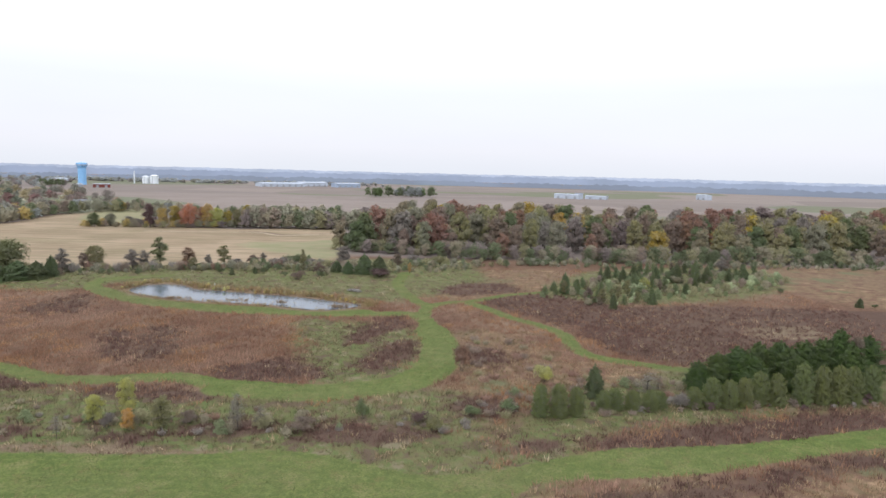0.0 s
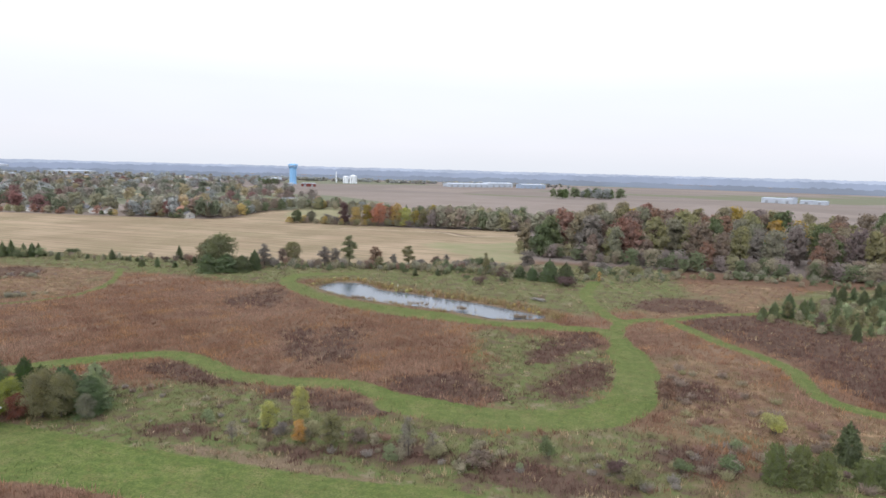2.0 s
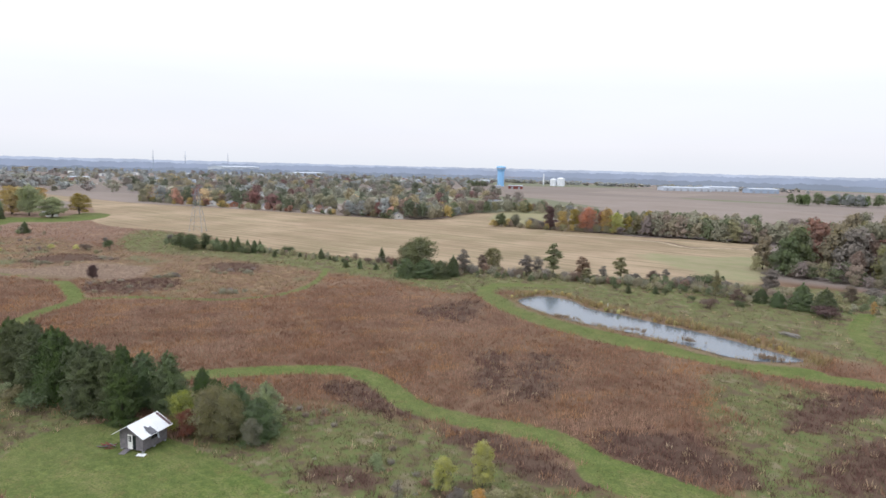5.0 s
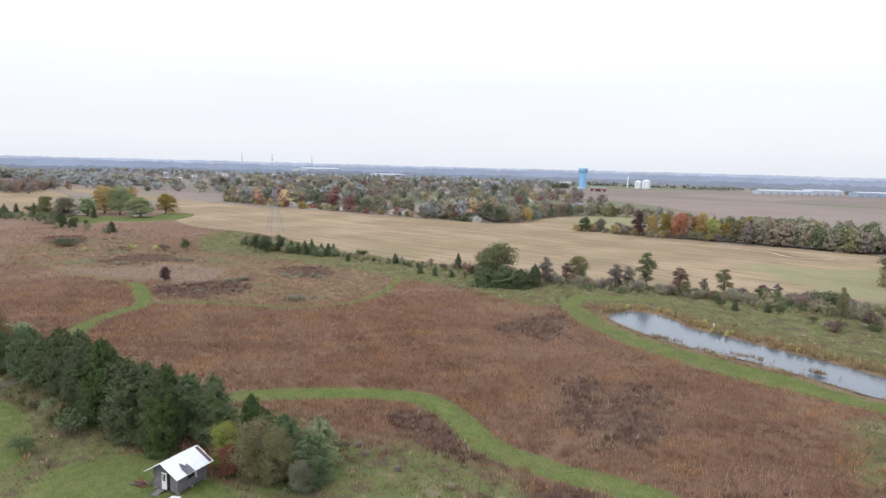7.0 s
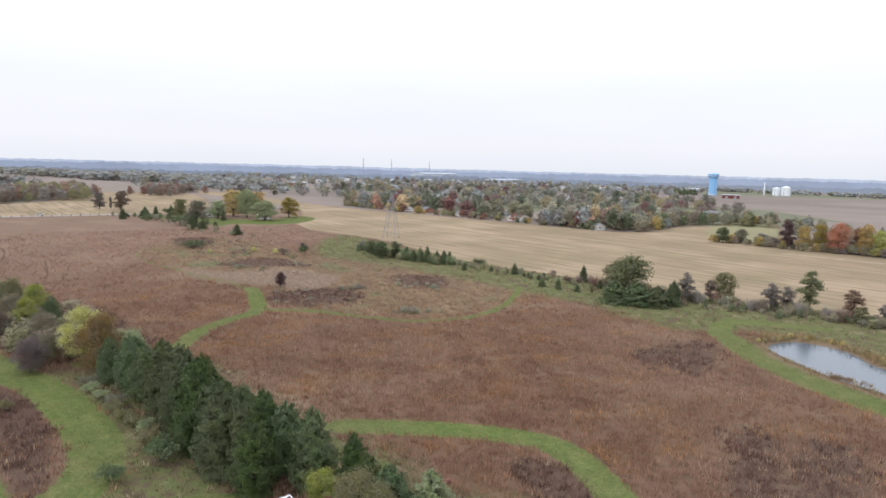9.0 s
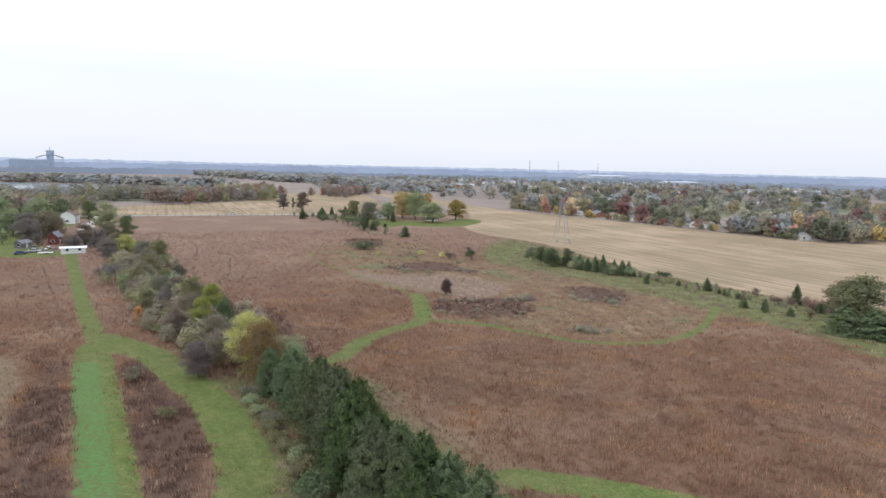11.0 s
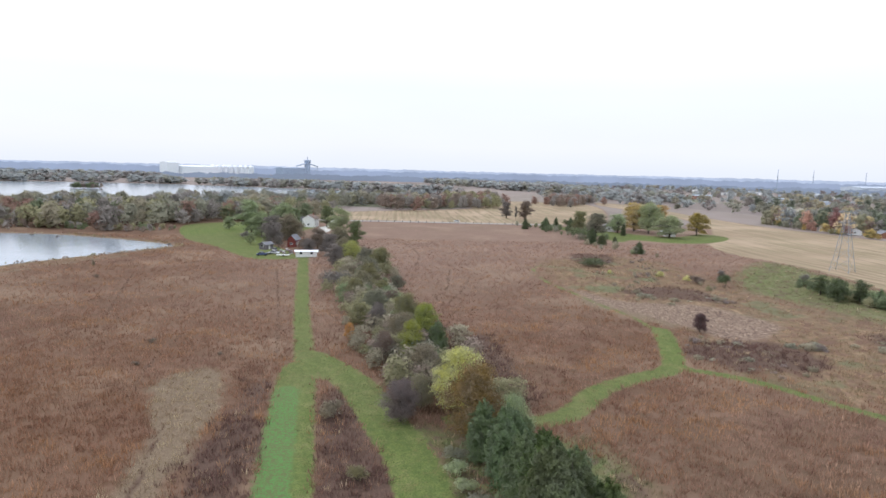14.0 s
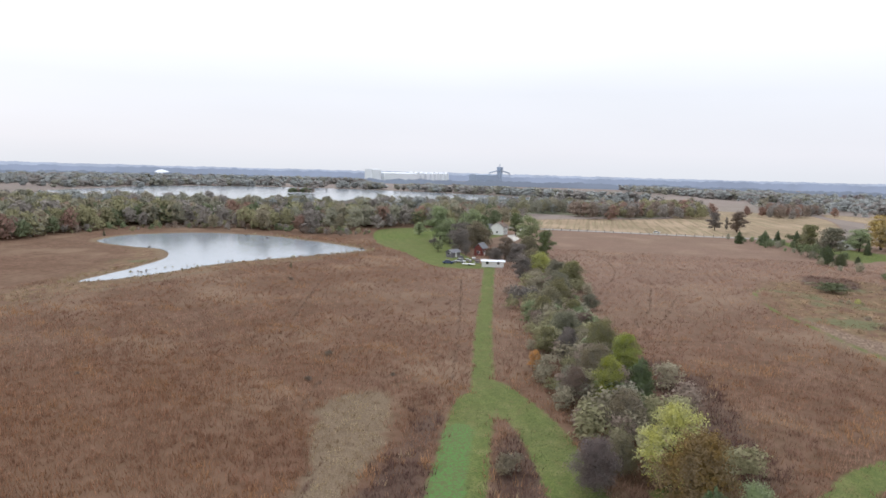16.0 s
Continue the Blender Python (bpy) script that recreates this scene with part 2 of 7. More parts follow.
DARKS = [
    [(-19.5, 145.6), (-15.6, 158.6), (-7.8, 170.3), (-5.2, 162.5), (-11.7, 143), (-16.9, 140.4)],
    [(-40.3, 122.2), (-31.2, 128.7), (-20.8, 123.5), (-18.2, 117), (-26, 113.1), (-35.1, 114.4)],
    [(-61.1, 109.2), (-52, 111.8), (-39, 107.9), (-31.2, 106.6), (-40.3, 103.4), (-52, 104.7)],
    [(-87.1, 114.4), (-75.4, 115.7), (-63.7, 110.5), (-68.9, 107.2), (-84.5, 109.2)],
    [(-109.2, 171.6), (-101.4, 187.2), (-91, 169), (-98.8, 162.5)],
    [(-13, 127.4), (-5.2, 145.6), (-1.3, 135.2), (-7.8, 120.9)],
    [(-65, 128.7), (-74.1, 145.6), (-68.9, 146.9), (-59.8, 128.7)],
    [(-57.2, 126.1), (-66.3, 146.9), (-59.8, 152.1), (-52, 131.3)],
]
DARKS_MORE = [
    [(27, 87), (29, 92), (36, 95), (56, 101), (74, 106), (104, 111), (104, 102), (74, 97), (46, 89)],
    [(-260, 136), (-266, 150), (-259, 160), (-248, 156), (-249, 141)],
    [(-348, 143), (-342, 157), (-321, 149), (-326, 138)],
    [(-210, 176), (-194, 186), (-187, 176), (-196, 169)],
    [(-193, 123), (-203, 131), (-204, 145), (-193, 151), (-182, 144), (-184, 131)],
    [(20, 74.5), (27, 76.6), (34, 77), (45, 81), (55, 85.5), (66, 88.5), (66, 85), (52, 81), (36, 73), (24, 71)],
    [(-18, 88), (-15, 94), (-8, 96), (-6, 92), (-10, 88)], [(-64, 87), (-60, 91), (-54, 89), (-57, 86)], [(-35, 91), (-29, 96), (-21, 95), (-25, 90)], [(-46, 87.5), (-40, 91.5), (-35, 89), (-40, 87)],
    [(5, 101), (8, 107), (16, 106), (13, 99)], [(9, 128), (11, 140), (18, 138), (17, 127)], [(3, 205), (10, 222), (26, 224), (30, 212), (14, 203)],
    [(15.6, 192.4), (36.4, 208), (57.2, 189.8), (92.3, 193.7), (149.5, 185.9), (135, 142), (80, 133), (52, 133), (41, 141), (39, 156), (24.4, 177)],
    [(-214.5, 75.4), (-201.5, 85.8), (-166.4, 87.1), (-176.8, 78)],
    [(-178.1, 42.9), (-159.9, 46.1), (-127.4, 50.1), (-91, 53.3), (-91, 45.5), (-128.7, 42.9), (-150.8, 40.3)],
    [(-176.8, 53.3), (-171.6, 56.6), (-153.4, 63.1), (-136.5, 65), (-117, 64.4), (-104, 61.1), (-126.1, 57.9), (-145.6, 55.9)],
    [(-192.4, 124.8), (-202.8, 136.5), (-195, 141.7), (-183.3, 139.1), (-180.7, 128.7)],
    [(-261.3, 135.2), (-252.2, 152.1), (-245.7, 158.6), (-243.1, 153.4), (-253.5, 136.5)],
    [(-10.4, 89), (-6.5, 93.6), (2.6, 93), (3.9, 89.7)],
    [(14.3, 87.8), (18.2, 91), (22.1, 90.4), (20.8, 87.8)],
]
ROUGHS = [
    [(-31.2, 161.2), (-5.2, 157.3), (1.3, 137.8), (0, 120.9), (-5.2, 114.4), (-18.2, 111.8), (-23.4, 126.1)],
    [(-80.6, 101.4), (-71.5, 107.9), (-53.3, 107.9), (-32.5, 105.3), (-10.4, 106.6), (2.6, 111.8), (10.4, 104), (12, 76), (-9.1, 76), (-54.6, 74), (-80, 74), (-85.8, 93.6)],
    [(-114.4, 211.9), (-110, 246), (-74.1, 264), (-40, 276), (-5, 288), (14, 282), (18.2, 223.6), (-3.9, 196), (-14.3, 190), (-39, 199), (-66.3, 206), (-88, 214), (-98.8, 210)],
]
ROUGHS_MORE = [
    [(-158, 66), (-152, 76), (-130, 79), (-112, 78), (-116, 71), (-130, 71), (-146, 69)],
    [(-123, 74), (-116, 78), (-100, 80), (-90, 70), (-92, 58), (-104, 62), (-110, 70)],
    [(-150, 84), (-148, 93), (-125, 94), (-106, 97), (-92, 100), (-90, 92), (-110, 88)],
    [(-336.7, 226), (-270.4, 224), (-197.6, 226), (-158.6, 234), (-137, 240), (-109.2, 248), (-109.2, 197.6), (-150.8, 197.6), (-219.7, 188.5), (-275.6, 179.4)],
    [(18.2, 101.4), (52, 126.1), (97.5, 136.5), (104, 112), (74, 107), (56, 102), (34, 95), (26, 91), (20, 80), (10.4, 76)],
    [(39, 208), (65, 260), (136.5, 279.5), (130, 234), (91, 201.5), (58.5, 195)],
]
PALES = [[(-212, -75.5), (-231, -73.2), (-249, -68), (-272, -65.6), (-298, -55.2), (-323, -42), (-323, -40), (-298, -53), (-272, -63), (-249, -65.5), (-231, -71), (-212, -73.2)],
         [(82.6, 164), (103, 169), (98, 157), (81, 155)],
         [(-175.5, 26), (-183.3, 33.8), (-169, 38.4), (-152.1, 39.6), (-130, 40.3), (-130, 35.1), (-154.7, 32.5)],
         [(-250, 117), (-246, 130), (-240, 140), (-216, 132), (-224, 127), (-236, 121)],
         [(-57.2, 83.2), (-49.4, 85.2), (-28.6, 84.9), (-28.6, 83.5)]]
DRAIN = [(-173, 378), (-149, 381), (-122, 386), (-107, 385), (-90, 372), (-74, 383), (-58, 390)]
DIRT = [(-272, 117), (-245, 120), (-231, 127), (-219, 133), (-206, 138), (-204, 146), (-214, 158), (-224, 160), (-236, 152), (-243, 144), (-248, 130), (-258, 124)]
HAY = [[(-268, 480), (-290, 557), (-274, 586), (-211, 454), (-224, 413)], [(-101, 326), (-70, 345), (-54, 356), (-43, 286), (-64, 288)]]
TANS = [[(-212, -77), (-231, -75), (-249, -70), (-272, -67), (-298, -57), (-323, -44), (-348, -32), (-352, -36), (-337, -44), (-315, -59), (-296, -69), (-273, -73.5), (-256, -79), (-240, -90), (-222, -88)],
        [(-250, -86), (-264, -89), (-281, -91), (-305, -98), (-325, -114), (-322, -124), (-300, -108), (-270, -98), (-245, -92)],
        [(-322.4, 122.2), (-336.7, 169), (-258.7, 175.5), (-237.9, 182), (-178.1, 201.5), (-157.3, 178.1), (-154.7, 150.8), (-174.2, 135.2), (-189.8, 126.1), (-218.4, 131.3), (-245.7, 119.6)],
        [(46, 150), (62, 156), (74, 150), (68, 134), (52, 135)],
        [(124.8, 219.7), (130, 266.5), (145.6, 286), (260, 312), (338, 260), (169, 195)],
        [(3.9, 146.9), (20.8, 156), (29.9, 132.6), (52, 126.1), (48.1, 114.4), (22.1, 110.5), (7.8, 111.8)],
        [(-15.6, 208), (6.5, 247), (52, 260), (39, 214.5), (6.5, 195)],
        [(5.2, 65), (15.6, 76.7), (27.3, 78.7), (42.9, 80.6), (68.9, 89.7), (104, 96.2), (104, 65)]]


def spline(points, step=1.0):
    """A smooth line through the points."""
    p = np.array(points, float)
    p = np.vstack([2 * p[0] - p[1], p, 2 * p[-1] - p[-2]])
    out = []
    for i in range(1, len(p) - 2):
        n = max(2, int(np.linalg.norm(p[i + 1] - p[i]) / step))
        t = np.linspace(0, 1, n, endpoint=False)[:, None]
        a, b, c, d = p[i - 1], p[i], p[i + 1], p[i + 2]
        out.append(0.5 * (2 * b + (c - a) * t + (2 * a - 5 * b + 4 * c - d) * t ** 2 + (3 * b - 3 * c + d - a) * t ** 3))
    return np.vstack(out + [p[-2:-1]])


def ring(points, step=2.0):
    """A smooth closed outline."""
    p = list(points)
    s = spline([p[-1]] + p + [p[0], p[1]], step)
    first = np.argmin(np.linalg.norm(s - np.array(p[0]), axis=1))
    k = len(s) - 1 - np.argmin(np.linalg.norm(s[::-1] - np.array(p[0]), axis=1))
    return s[first:k] if k > first + 3 else np.array(p, float)


def line_distance(q, line, closed=False, reach=25.0):
    """Distance of the places q to a line, as far as reach."""
    d = np.full(len(q), reach)
    lo, hi = line.min(0) - reach, line.max(0) + reach
    near = np.nonzero(((q > lo) & (q < hi)).all(1))[0]
    if not len(near):
        return d
    s = q[near]
    best = np.full(len(s), reach ** 2)
    ends = np.roll(line, -1, 0) if closed else line[1:]
    for a, b in zip(line, ends):
        v = b - a
        t = np.clip(((s - a) @ v) / max(v @ v, 1e-9), 0, 1)
        best = np.minimum(best, ((s - a - t[:, None] * v) ** 2).sum(1))
    d[near] = np.sqrt(best)
    return d


def area_distance(q, outline, reach=25.0):
    """Signed distance to an outline: below zero inside."""
    d = line_distance(q, outline, True, reach)
    lo, hi = outline.min(0), outline.max(0)
    near = np.nonzero(((q > lo) & (q < hi)).all(1))[0]
    inside = np.zeros(len(near), bool)
    s = q[near]
    for a, b in zip(outline, np.roll(outline, -1, 0)):
        cross = (a[1] > s[:, 1]) != (b[1] > s[:, 1])
        x = a[0] + (s[:, 1] - a[1]) * (b[0] - a[0]) / (b[1] - a[1] + 1e-12)
        inside ^= cross & (s[:, 0] < x)
    d[near] = np.where(inside, -d[near], d[near])
    return d


LINES = [(LOOP, 2.6), (POND_SIDE, 3.4), (BEND, 4.29), (PATH_EAST, 1.95), (PATH_NORTH_EAST, 1.56), (PATH_NORTH, 2.08), (PATH_WEST, 2.21), (PATH_TRACK, 0.75),
         (PATH_MEADOW, 1.25), (LANE, 1.95), (LANE_WIDE, 3.3), (BRANCH, 3.4)]
LINES = [(spline(p, 2.0), w) for p, w in LINES]
TRACKS = [spline(p, 3.0) for p in TRACKS]
RINGS = {k: [ring(p) for p in v] for k, v in dict(lawn=[LAWN, LAWN_FARM, LAWN_HOUSES], water=[POND, LAKE, FAR_LAKE], dark=DARKS + DARKS_MORE, rough=ROUGHS + ROUGHS_MORE, pale=PALES,
                                                   tan=TANS, soil=[DIRT], hay=HAY, stubble=[STUBBLE, FIELD_ROAD]).items()}


def zone(q, kind):
    """Signed distance to the nearest area of a kind."""
    if kind == "mown":
        d = zone(q, "lawn")
        for line, w in LINES:
            d = np.minimum(d, line_distance(q, line) - w)
        return d
    d = np.full(len(q), 25.0)
    if kind == "track":
        for line in TRACKS:
            d = np.minimum(d, line_distance(q, line))
        return d
    for o in RINGS[kind]:
        d = np.minimum(d, area_distance(q, o))
    return d


def swell(x, y):
    """The lie of the land: very gentle rises."""
    berm = 0.0
    for bx, by, br, bh in ((-257, 148, 11, 1.6), (-336, 147, 11, 1.5), (-198, 177, 10, 1.3), (-192, 133, 9, 1.2), (-300, 122, 14, 0.9), (-236, 150, 9, 0.8)):
        berm = berm + bh * np.exp(-((x - bx) ** 2 + (y - by) ** 2) / br ** 2)
    near = np.exp(-((x + 100) ** 2 + (y - 115) ** 2) / 380.0 ** 2)
    return berm + near * (0.25 * np.sin(x / 23 + 1.3) * np.cos(y / 19) + 0.12 * np.sin(x / 7.1) * np.sin(y / 8.3 + 0.5))


def graded(lo, hi, step, end):
    mid = list(np.arange(lo, hi + 0.01, step))
    out, s, x = [], step, hi
    while x < end:
        s *= 1.13
        x += s
        out.append(min(x, end))
    low, s, x = [], step, lo
    while x > -end:
        s *= 1.13
        x -= s
        low.append(max(x, -end))
    return np.array(low[::-1] + mid + out)


def mesh_from(name, verts, faces, smooth=False):
    """A mesh from arrays of places and of equal-sided faces."""
    me = bpy.data.meshes.new(name)
    n = faces.shape[1]
    me.vertices.add(len(verts))
    me.vertices.foreach_set("co", np.ascontiguousarray(verts, np.float32).ravel())
    me.loops.add(faces.size)
    me.loops.foreach_set("vertex_index", np.ascontiguousarray(faces, np.int32).ravel())
    me.polygons.add(len(faces))
    me.polygons.foreach_set("loop_start", np.arange(0, faces.size, n, dtype=np.int32))
    if smooth:
        me.polygons.foreach_set("use_smooth", np.ones(len(faces), bool))
    me.update()
    me.validate()
    return me


def float_layer(me, name, values):
    a = me.attributes.new(name, "FLOAT", "POINT")
    a.data.foreach_set("value", np.ascontiguousarray(values, np.float32))


def lie_layer(me, ways):
    """The way each leaf's spray faces."""
    a = me.attributes.new("lie", "FLOAT_VECTOR", "POINT")
    w = ways / (np.linalg.norm(ways, axis=1)[:, None] + 1e-9)
    a.data.foreach_set("vector", np.ascontiguousarray(w, np.float32).ravel())


def tint_layer(me, colours):
    a = me.attributes.new("tint", "FLOAT_COLOR", "POINT")
    c = np.ones((len(colours), 4), np.float32)
    c[:, :3] = colours
    a.data.foreach_set("color", c.ravel())


# ---- ground ----
def ground_material():
    n = Nodes("open_country", 0.95)
    n.bsdf.inputs["Specular IOR Level"].default_value = 0.05
    big, mid, small, fine = n.noise(0.018, 4), n.noise(0.09, 4), n.noise(0.6, 4), n.noise(4.0, 4)
    wob = n.math("ADD", n.math("MULTIPLY", n.math("SUBTRACT", small, 0.5), 4.0), n.math("MULTIPLY", n.math("SUBTRACT", mid, 0.5), 10.0))
    wobble = n.math("MULTIPLY", n.math("SUBTRACT", mid, 0.5), 9.0)
    # prairie under the tall grass
    col = n.mix(n.ranged(mid, 0.35, 0.65), dull(106, 78, 60, 0.85), dull(121, 91, 72, 0.82))
    col = n.mix(n.ranged(small, 0.4, 0.7), col, dull(92, 69, 51, 0.85))
    col = n.mix(n.ranged(n.noise(0.035, 5, 0.6), 0.48, 0.68), col, dull(132, 105, 82, 0.8))
    col = n.mix(n.math("MULTIPLY", n.attr("south_red"), 0.6), col, dull(112, 79, 57, 0.85))
    # Haze painted into the ground colour, stronger to the west.
    col = n.mix(n.math("MULTIPLY", n.attr("haze_fade"), 0.38), col, dull(160, 130, 112))

    def lay(name, soft, colour, wob_by):
        nonlocal col
        d = n.math("ADD", n.attr(name), wob_by)
        col = n.mix(n.ranged(d, soft, -soft), col, colour)

    patch = n.noise(0.22, 5, 0.7)
    tans = n.mix(n.ranged(small, 0.35, 0.65), dull(136, 106, 78, 0.8), dull(112, 95, 66, 0.8))
    tans = n.mix(n.ranged(patch, 0.47, 0.58), tans, dull(110, 81, 64, 0.8))
    tans = n.mix(n.ranged(n.noise(0.11, 5, 0.7, stretch=(1, 2.0, 1, 25)), 0.55, 0.68), tans, dull(158, 128, 94, 0.8))
    tans = n.mix(n.ranged(n.noise(0.05, 4), 0.55, 0.65), tans, dull(104, 106, 66))
    lay("tan", 6.0, tans, wobble)
    roughs = n.mix(n.ranged(small, 0.35, 0.62), dull(106, 102, 62, 0.85), dull(94, 108, 58, 0.88))
    roughs = n.mix(n.ranged(patch, 0.51, 0.6), roughs, dull(98, 80, 60))
    roughs = n.mix(n.ranged(patch, 0.46, 0.36), roughs, dull(128, 116, 84))
    lay("rough", 4.0, roughs, wobble)
    lay("dark", 1.5, n.mix(n.ranged(fine, 0.3, 0.7), dull(84, 62, 52), dull(104, 78, 62)), wob)
    lay("pale", 1.2, n.mix(n.ranged(fine, 0.3, 0.7), dull(136, 114, 84), dull(104, 84, 64)), n.math("MULTIPLY", wob, 0.8))
    rows = n.math("ADD", n.math("MULTIPLY", n.noise(1.0, 3, stretch=(0.012, 0.35, 1, -6)), 0.6), n.math("MULTIPLY", n.noise(0.03, 5), 0.4))
    lay("stubble", 1.5, n.mix(n.ranged(rows, 0.43, 0.57), n.mix(n.ranged(big, 0.4, 0.6), dull(170, 147, 120, 0.85), dull(158, 136, 108, 0.85)), n.mix(n.ranged(n.noise(1.0, 3, stretch=(0.015, 0.9, 1, -6)), 0.45, 0.58), dull(146, 132, 100, 0.85), dull(134, 116, 90, 0.85))), wob)
    lay("hay", 4.0, n.mix(n.ranged(mid, 0.35, 0.65), dull(138, 138, 94, 0.8), dull(152, 142, 106, 0.8)), wobble)
    lanes = n.math("SINE", n.math("ADD", n.math("MULTIPLY", n.attr("mown"), 3.4), n.math("MULTIPLY", small, 3.0)))
    stripes = n.math("ADD", n.math("MULTIPLY", n.noise(0.8, 3), 0.8), n.math("MULTIPLY", lanes, 0.09))
    green = n.mix(n.ranged(stripes, 0.35, 0.65), dull(86, 102, 50, 0.9), dull(112, 124, 66, 0.88))
    green = n.mix(n.ranged(n.noise(0.25, 4), 0.45, 0.7), green, dull(126, 124, 76, 0.88))
    green = n.mix(n.ranged(n.noise(0.35, 5, 0.7), 0.50, 0.68, 0.0, 0.8), green, dull(116, 104, 66, 0.9))
    green = n.mix(n.ranged(n.noise(1.3, 4, 0.7), 0.42, 0.62, 0.0, 0.75), green, dull(112, 122, 64, 0.95))
    green = n.mix(n.ranged(fine, 0.35, 0.75), green, dull(74, 90, 44, 0.95))
    lay("mown", 0.35, green, n.math("MULTIPLY", n.math("SUBTRACT", n.noise(0.9, 3), 0.5), 1.6))
    clods = n.noise(2.2, 4, 0.75)
    sown = n.mix(n.ranged(clods, 0.44, 0.58), dull(84, 126, 66, 0.97), dull(93, 102, 60, 0.9))
    lay("sown", 0.5, n.mix(n.ranged(fine, 0.5, 0.7), sown, dull(100, 96, 62)), n.math("MULTIPLY", n.math("SUBTRACT", n.noise(0.9, 3), 0.5), 2.0))
    crumbs = n.noise(0.9, 4, 0.7, stretch=(1, 2.2, 1, 35))
    soils = n.mix(n.ranged(crumbs, 0.42, 0.52), dull(92, 72, 60), n.mix(n.ranged(small, 0.35, 0.6), dull(158, 132, 106), dull(132, 104, 84)))
    soil_d = n.math("ADD", n.attr("soil"), n.math("MULTIPLY", n.math("SUBTRACT", n.noise(0.5, 4, 0.7), 0.5), 7.0))
    # beyond the meadow: ploughed and cut fields in long parcels
    par = n.add("ShaderNodeTexVoronoi")
    par.inputs["Scale"].default_value = 0.0034
    mp = n.add("ShaderNodeMapping")
    mp.inputs["Scale"].default_value, mp.inputs["Rotation"].default_value = (1, 1.8, 1), (0, 0, radians(14))
    n.put(n.coord, mp.inputs[0])
    n.put(mp.outputs[0], par.inputs["Vector"])
    sep = n.add("ShaderNodeSeparateColor")
    n.put(par.outputs["Color"], sep.inputs[0])
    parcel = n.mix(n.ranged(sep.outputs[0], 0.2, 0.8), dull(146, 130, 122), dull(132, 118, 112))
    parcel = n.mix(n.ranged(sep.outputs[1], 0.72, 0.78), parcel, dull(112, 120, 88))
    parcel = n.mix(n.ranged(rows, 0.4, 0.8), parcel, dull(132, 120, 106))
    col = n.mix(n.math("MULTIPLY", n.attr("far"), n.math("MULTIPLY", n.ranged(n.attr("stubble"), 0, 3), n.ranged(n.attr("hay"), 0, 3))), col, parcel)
    col = n.mix(n.ranged(soil_d, 0.2, -3.0), col, soils)
    col = n.mix(n.ranged(n.math("ADD", n.attr("track"), n.math("MULTIPLY", n.math("SUBTRACT", fine, 0.5), 0.5)), 0.7, 0.1), col, dull(98, 75, 60))
    bank = n.ranged(n.math("ADD", n.attr("water"), wob), 5.0, 1.5)
    col = n.mix(bank, col, n.mix(n.ranged(fine, 0.3, 0.7), dull(112, 92, 68), dull(142, 116, 84)))
    col = n.mix(n.ranged(big, 0.3, 0.7, 0.0, 0.25), col, dull(120, 100, 76))
    n.bump(n.math("ADD", fine, n.math("MULTIPLY", small, 2)), 0.6, 0.12)
    return n.done(col)


gx, gy = graded(-430, 150, 1.9, 4950), graded(-165, 340, 1.9, 4950)
GX, GY = np.meshgrid(gx, gy)
Q = np.column_stack([GX.ravel(), GY.ravel()])
Z = {k: zone(Q, k) for k in ("mown", "water", "dark", "rough", "pale", "tan", "stubble", "track", "soil", "hay")}
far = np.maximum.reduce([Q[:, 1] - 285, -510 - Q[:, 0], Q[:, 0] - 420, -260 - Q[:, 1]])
height = swell(Q[:, 0], Q[:, 1])
height = height * np.clip(Z["water"] / 6, 0, 1) - 0.9 * np.clip(0.6 - Z["water"], 0, 1.5) / 1.5
index = np.arange(len(Q)).reshape(GX.shape)
quads = np.stack([index[:-1, :-1], index[:-1, 1:], index[1:, 1:], index[1:, :-1]], -1).reshape(-1, 4)
g_mesh = mesh_from("ground", np.column_stack([Q, height]), quads, True)
for k, v in Z.items():
    float_layer(g_mesh, k, v)
float_layer(g_mesh, "sown", line_distance(Q, spline([(-172, 47.6), (-157.3, 49.4), (-141.7, 51.2), (-119.6, 53.8), (-91, 57)], 2.0)) - 2.1)
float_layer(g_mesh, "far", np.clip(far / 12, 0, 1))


def south_red(x, y):
    """How far the grass turns darker and redder in the south field."""
    return np.clip(1.25 * np.exp(-((x + 128) / 62.0) ** 2 - ((y + 2) / 38.0) ** 2), 0, 1)


def haze_fade(x, y):
    """How far the western meadow is paled by haze painted into its colour."""
    u = np.clip((-x - 190 + 30 * np.sin(y / 33.0)) / 190, 0, 1) * np.clip((y + 30) / 70, 0, 1)
    return u * u * (3 - 2 * u)


float_layer(g_mesh, "haze_fade", haze_fade(Q[:, 0], Q[:, 1]))
float_layer(g_mesh, "south_red", south_red(Q[:, 0], Q[:, 1]))
g_mesh.materials.append(ground_material())
ground = tagged(new("ground", g_mesh), "autumn meadow and farm country with mown grass paths", "ground", kind="structure")


def ground_at(x, y):
    return float(swell(np.array(x, float), np.array(y, float)))


# ---- water ----
def water_material(name, deep, shallow):
    n = Nodes(name, 0.12)
    n.bsdf.inputs["IOR"].default_value = 1.33
    n.bsdf.inputs["Specular IOR Level"].default_value = 0.85
    n.bump(n.noise(1.6, 3, stretch=(1, 2.2, 1, 20)), 0.16, 0.08)
    return n.done(n.mix(n.noise(0.12, 3), deep, shallow))


# Lake base colour is painted pale to make up the reflected sky.
M_WATER = water_material("sky_pale_water", srgb(156, 164, 172), srgb(140, 148, 156))
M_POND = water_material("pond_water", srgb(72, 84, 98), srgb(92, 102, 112))


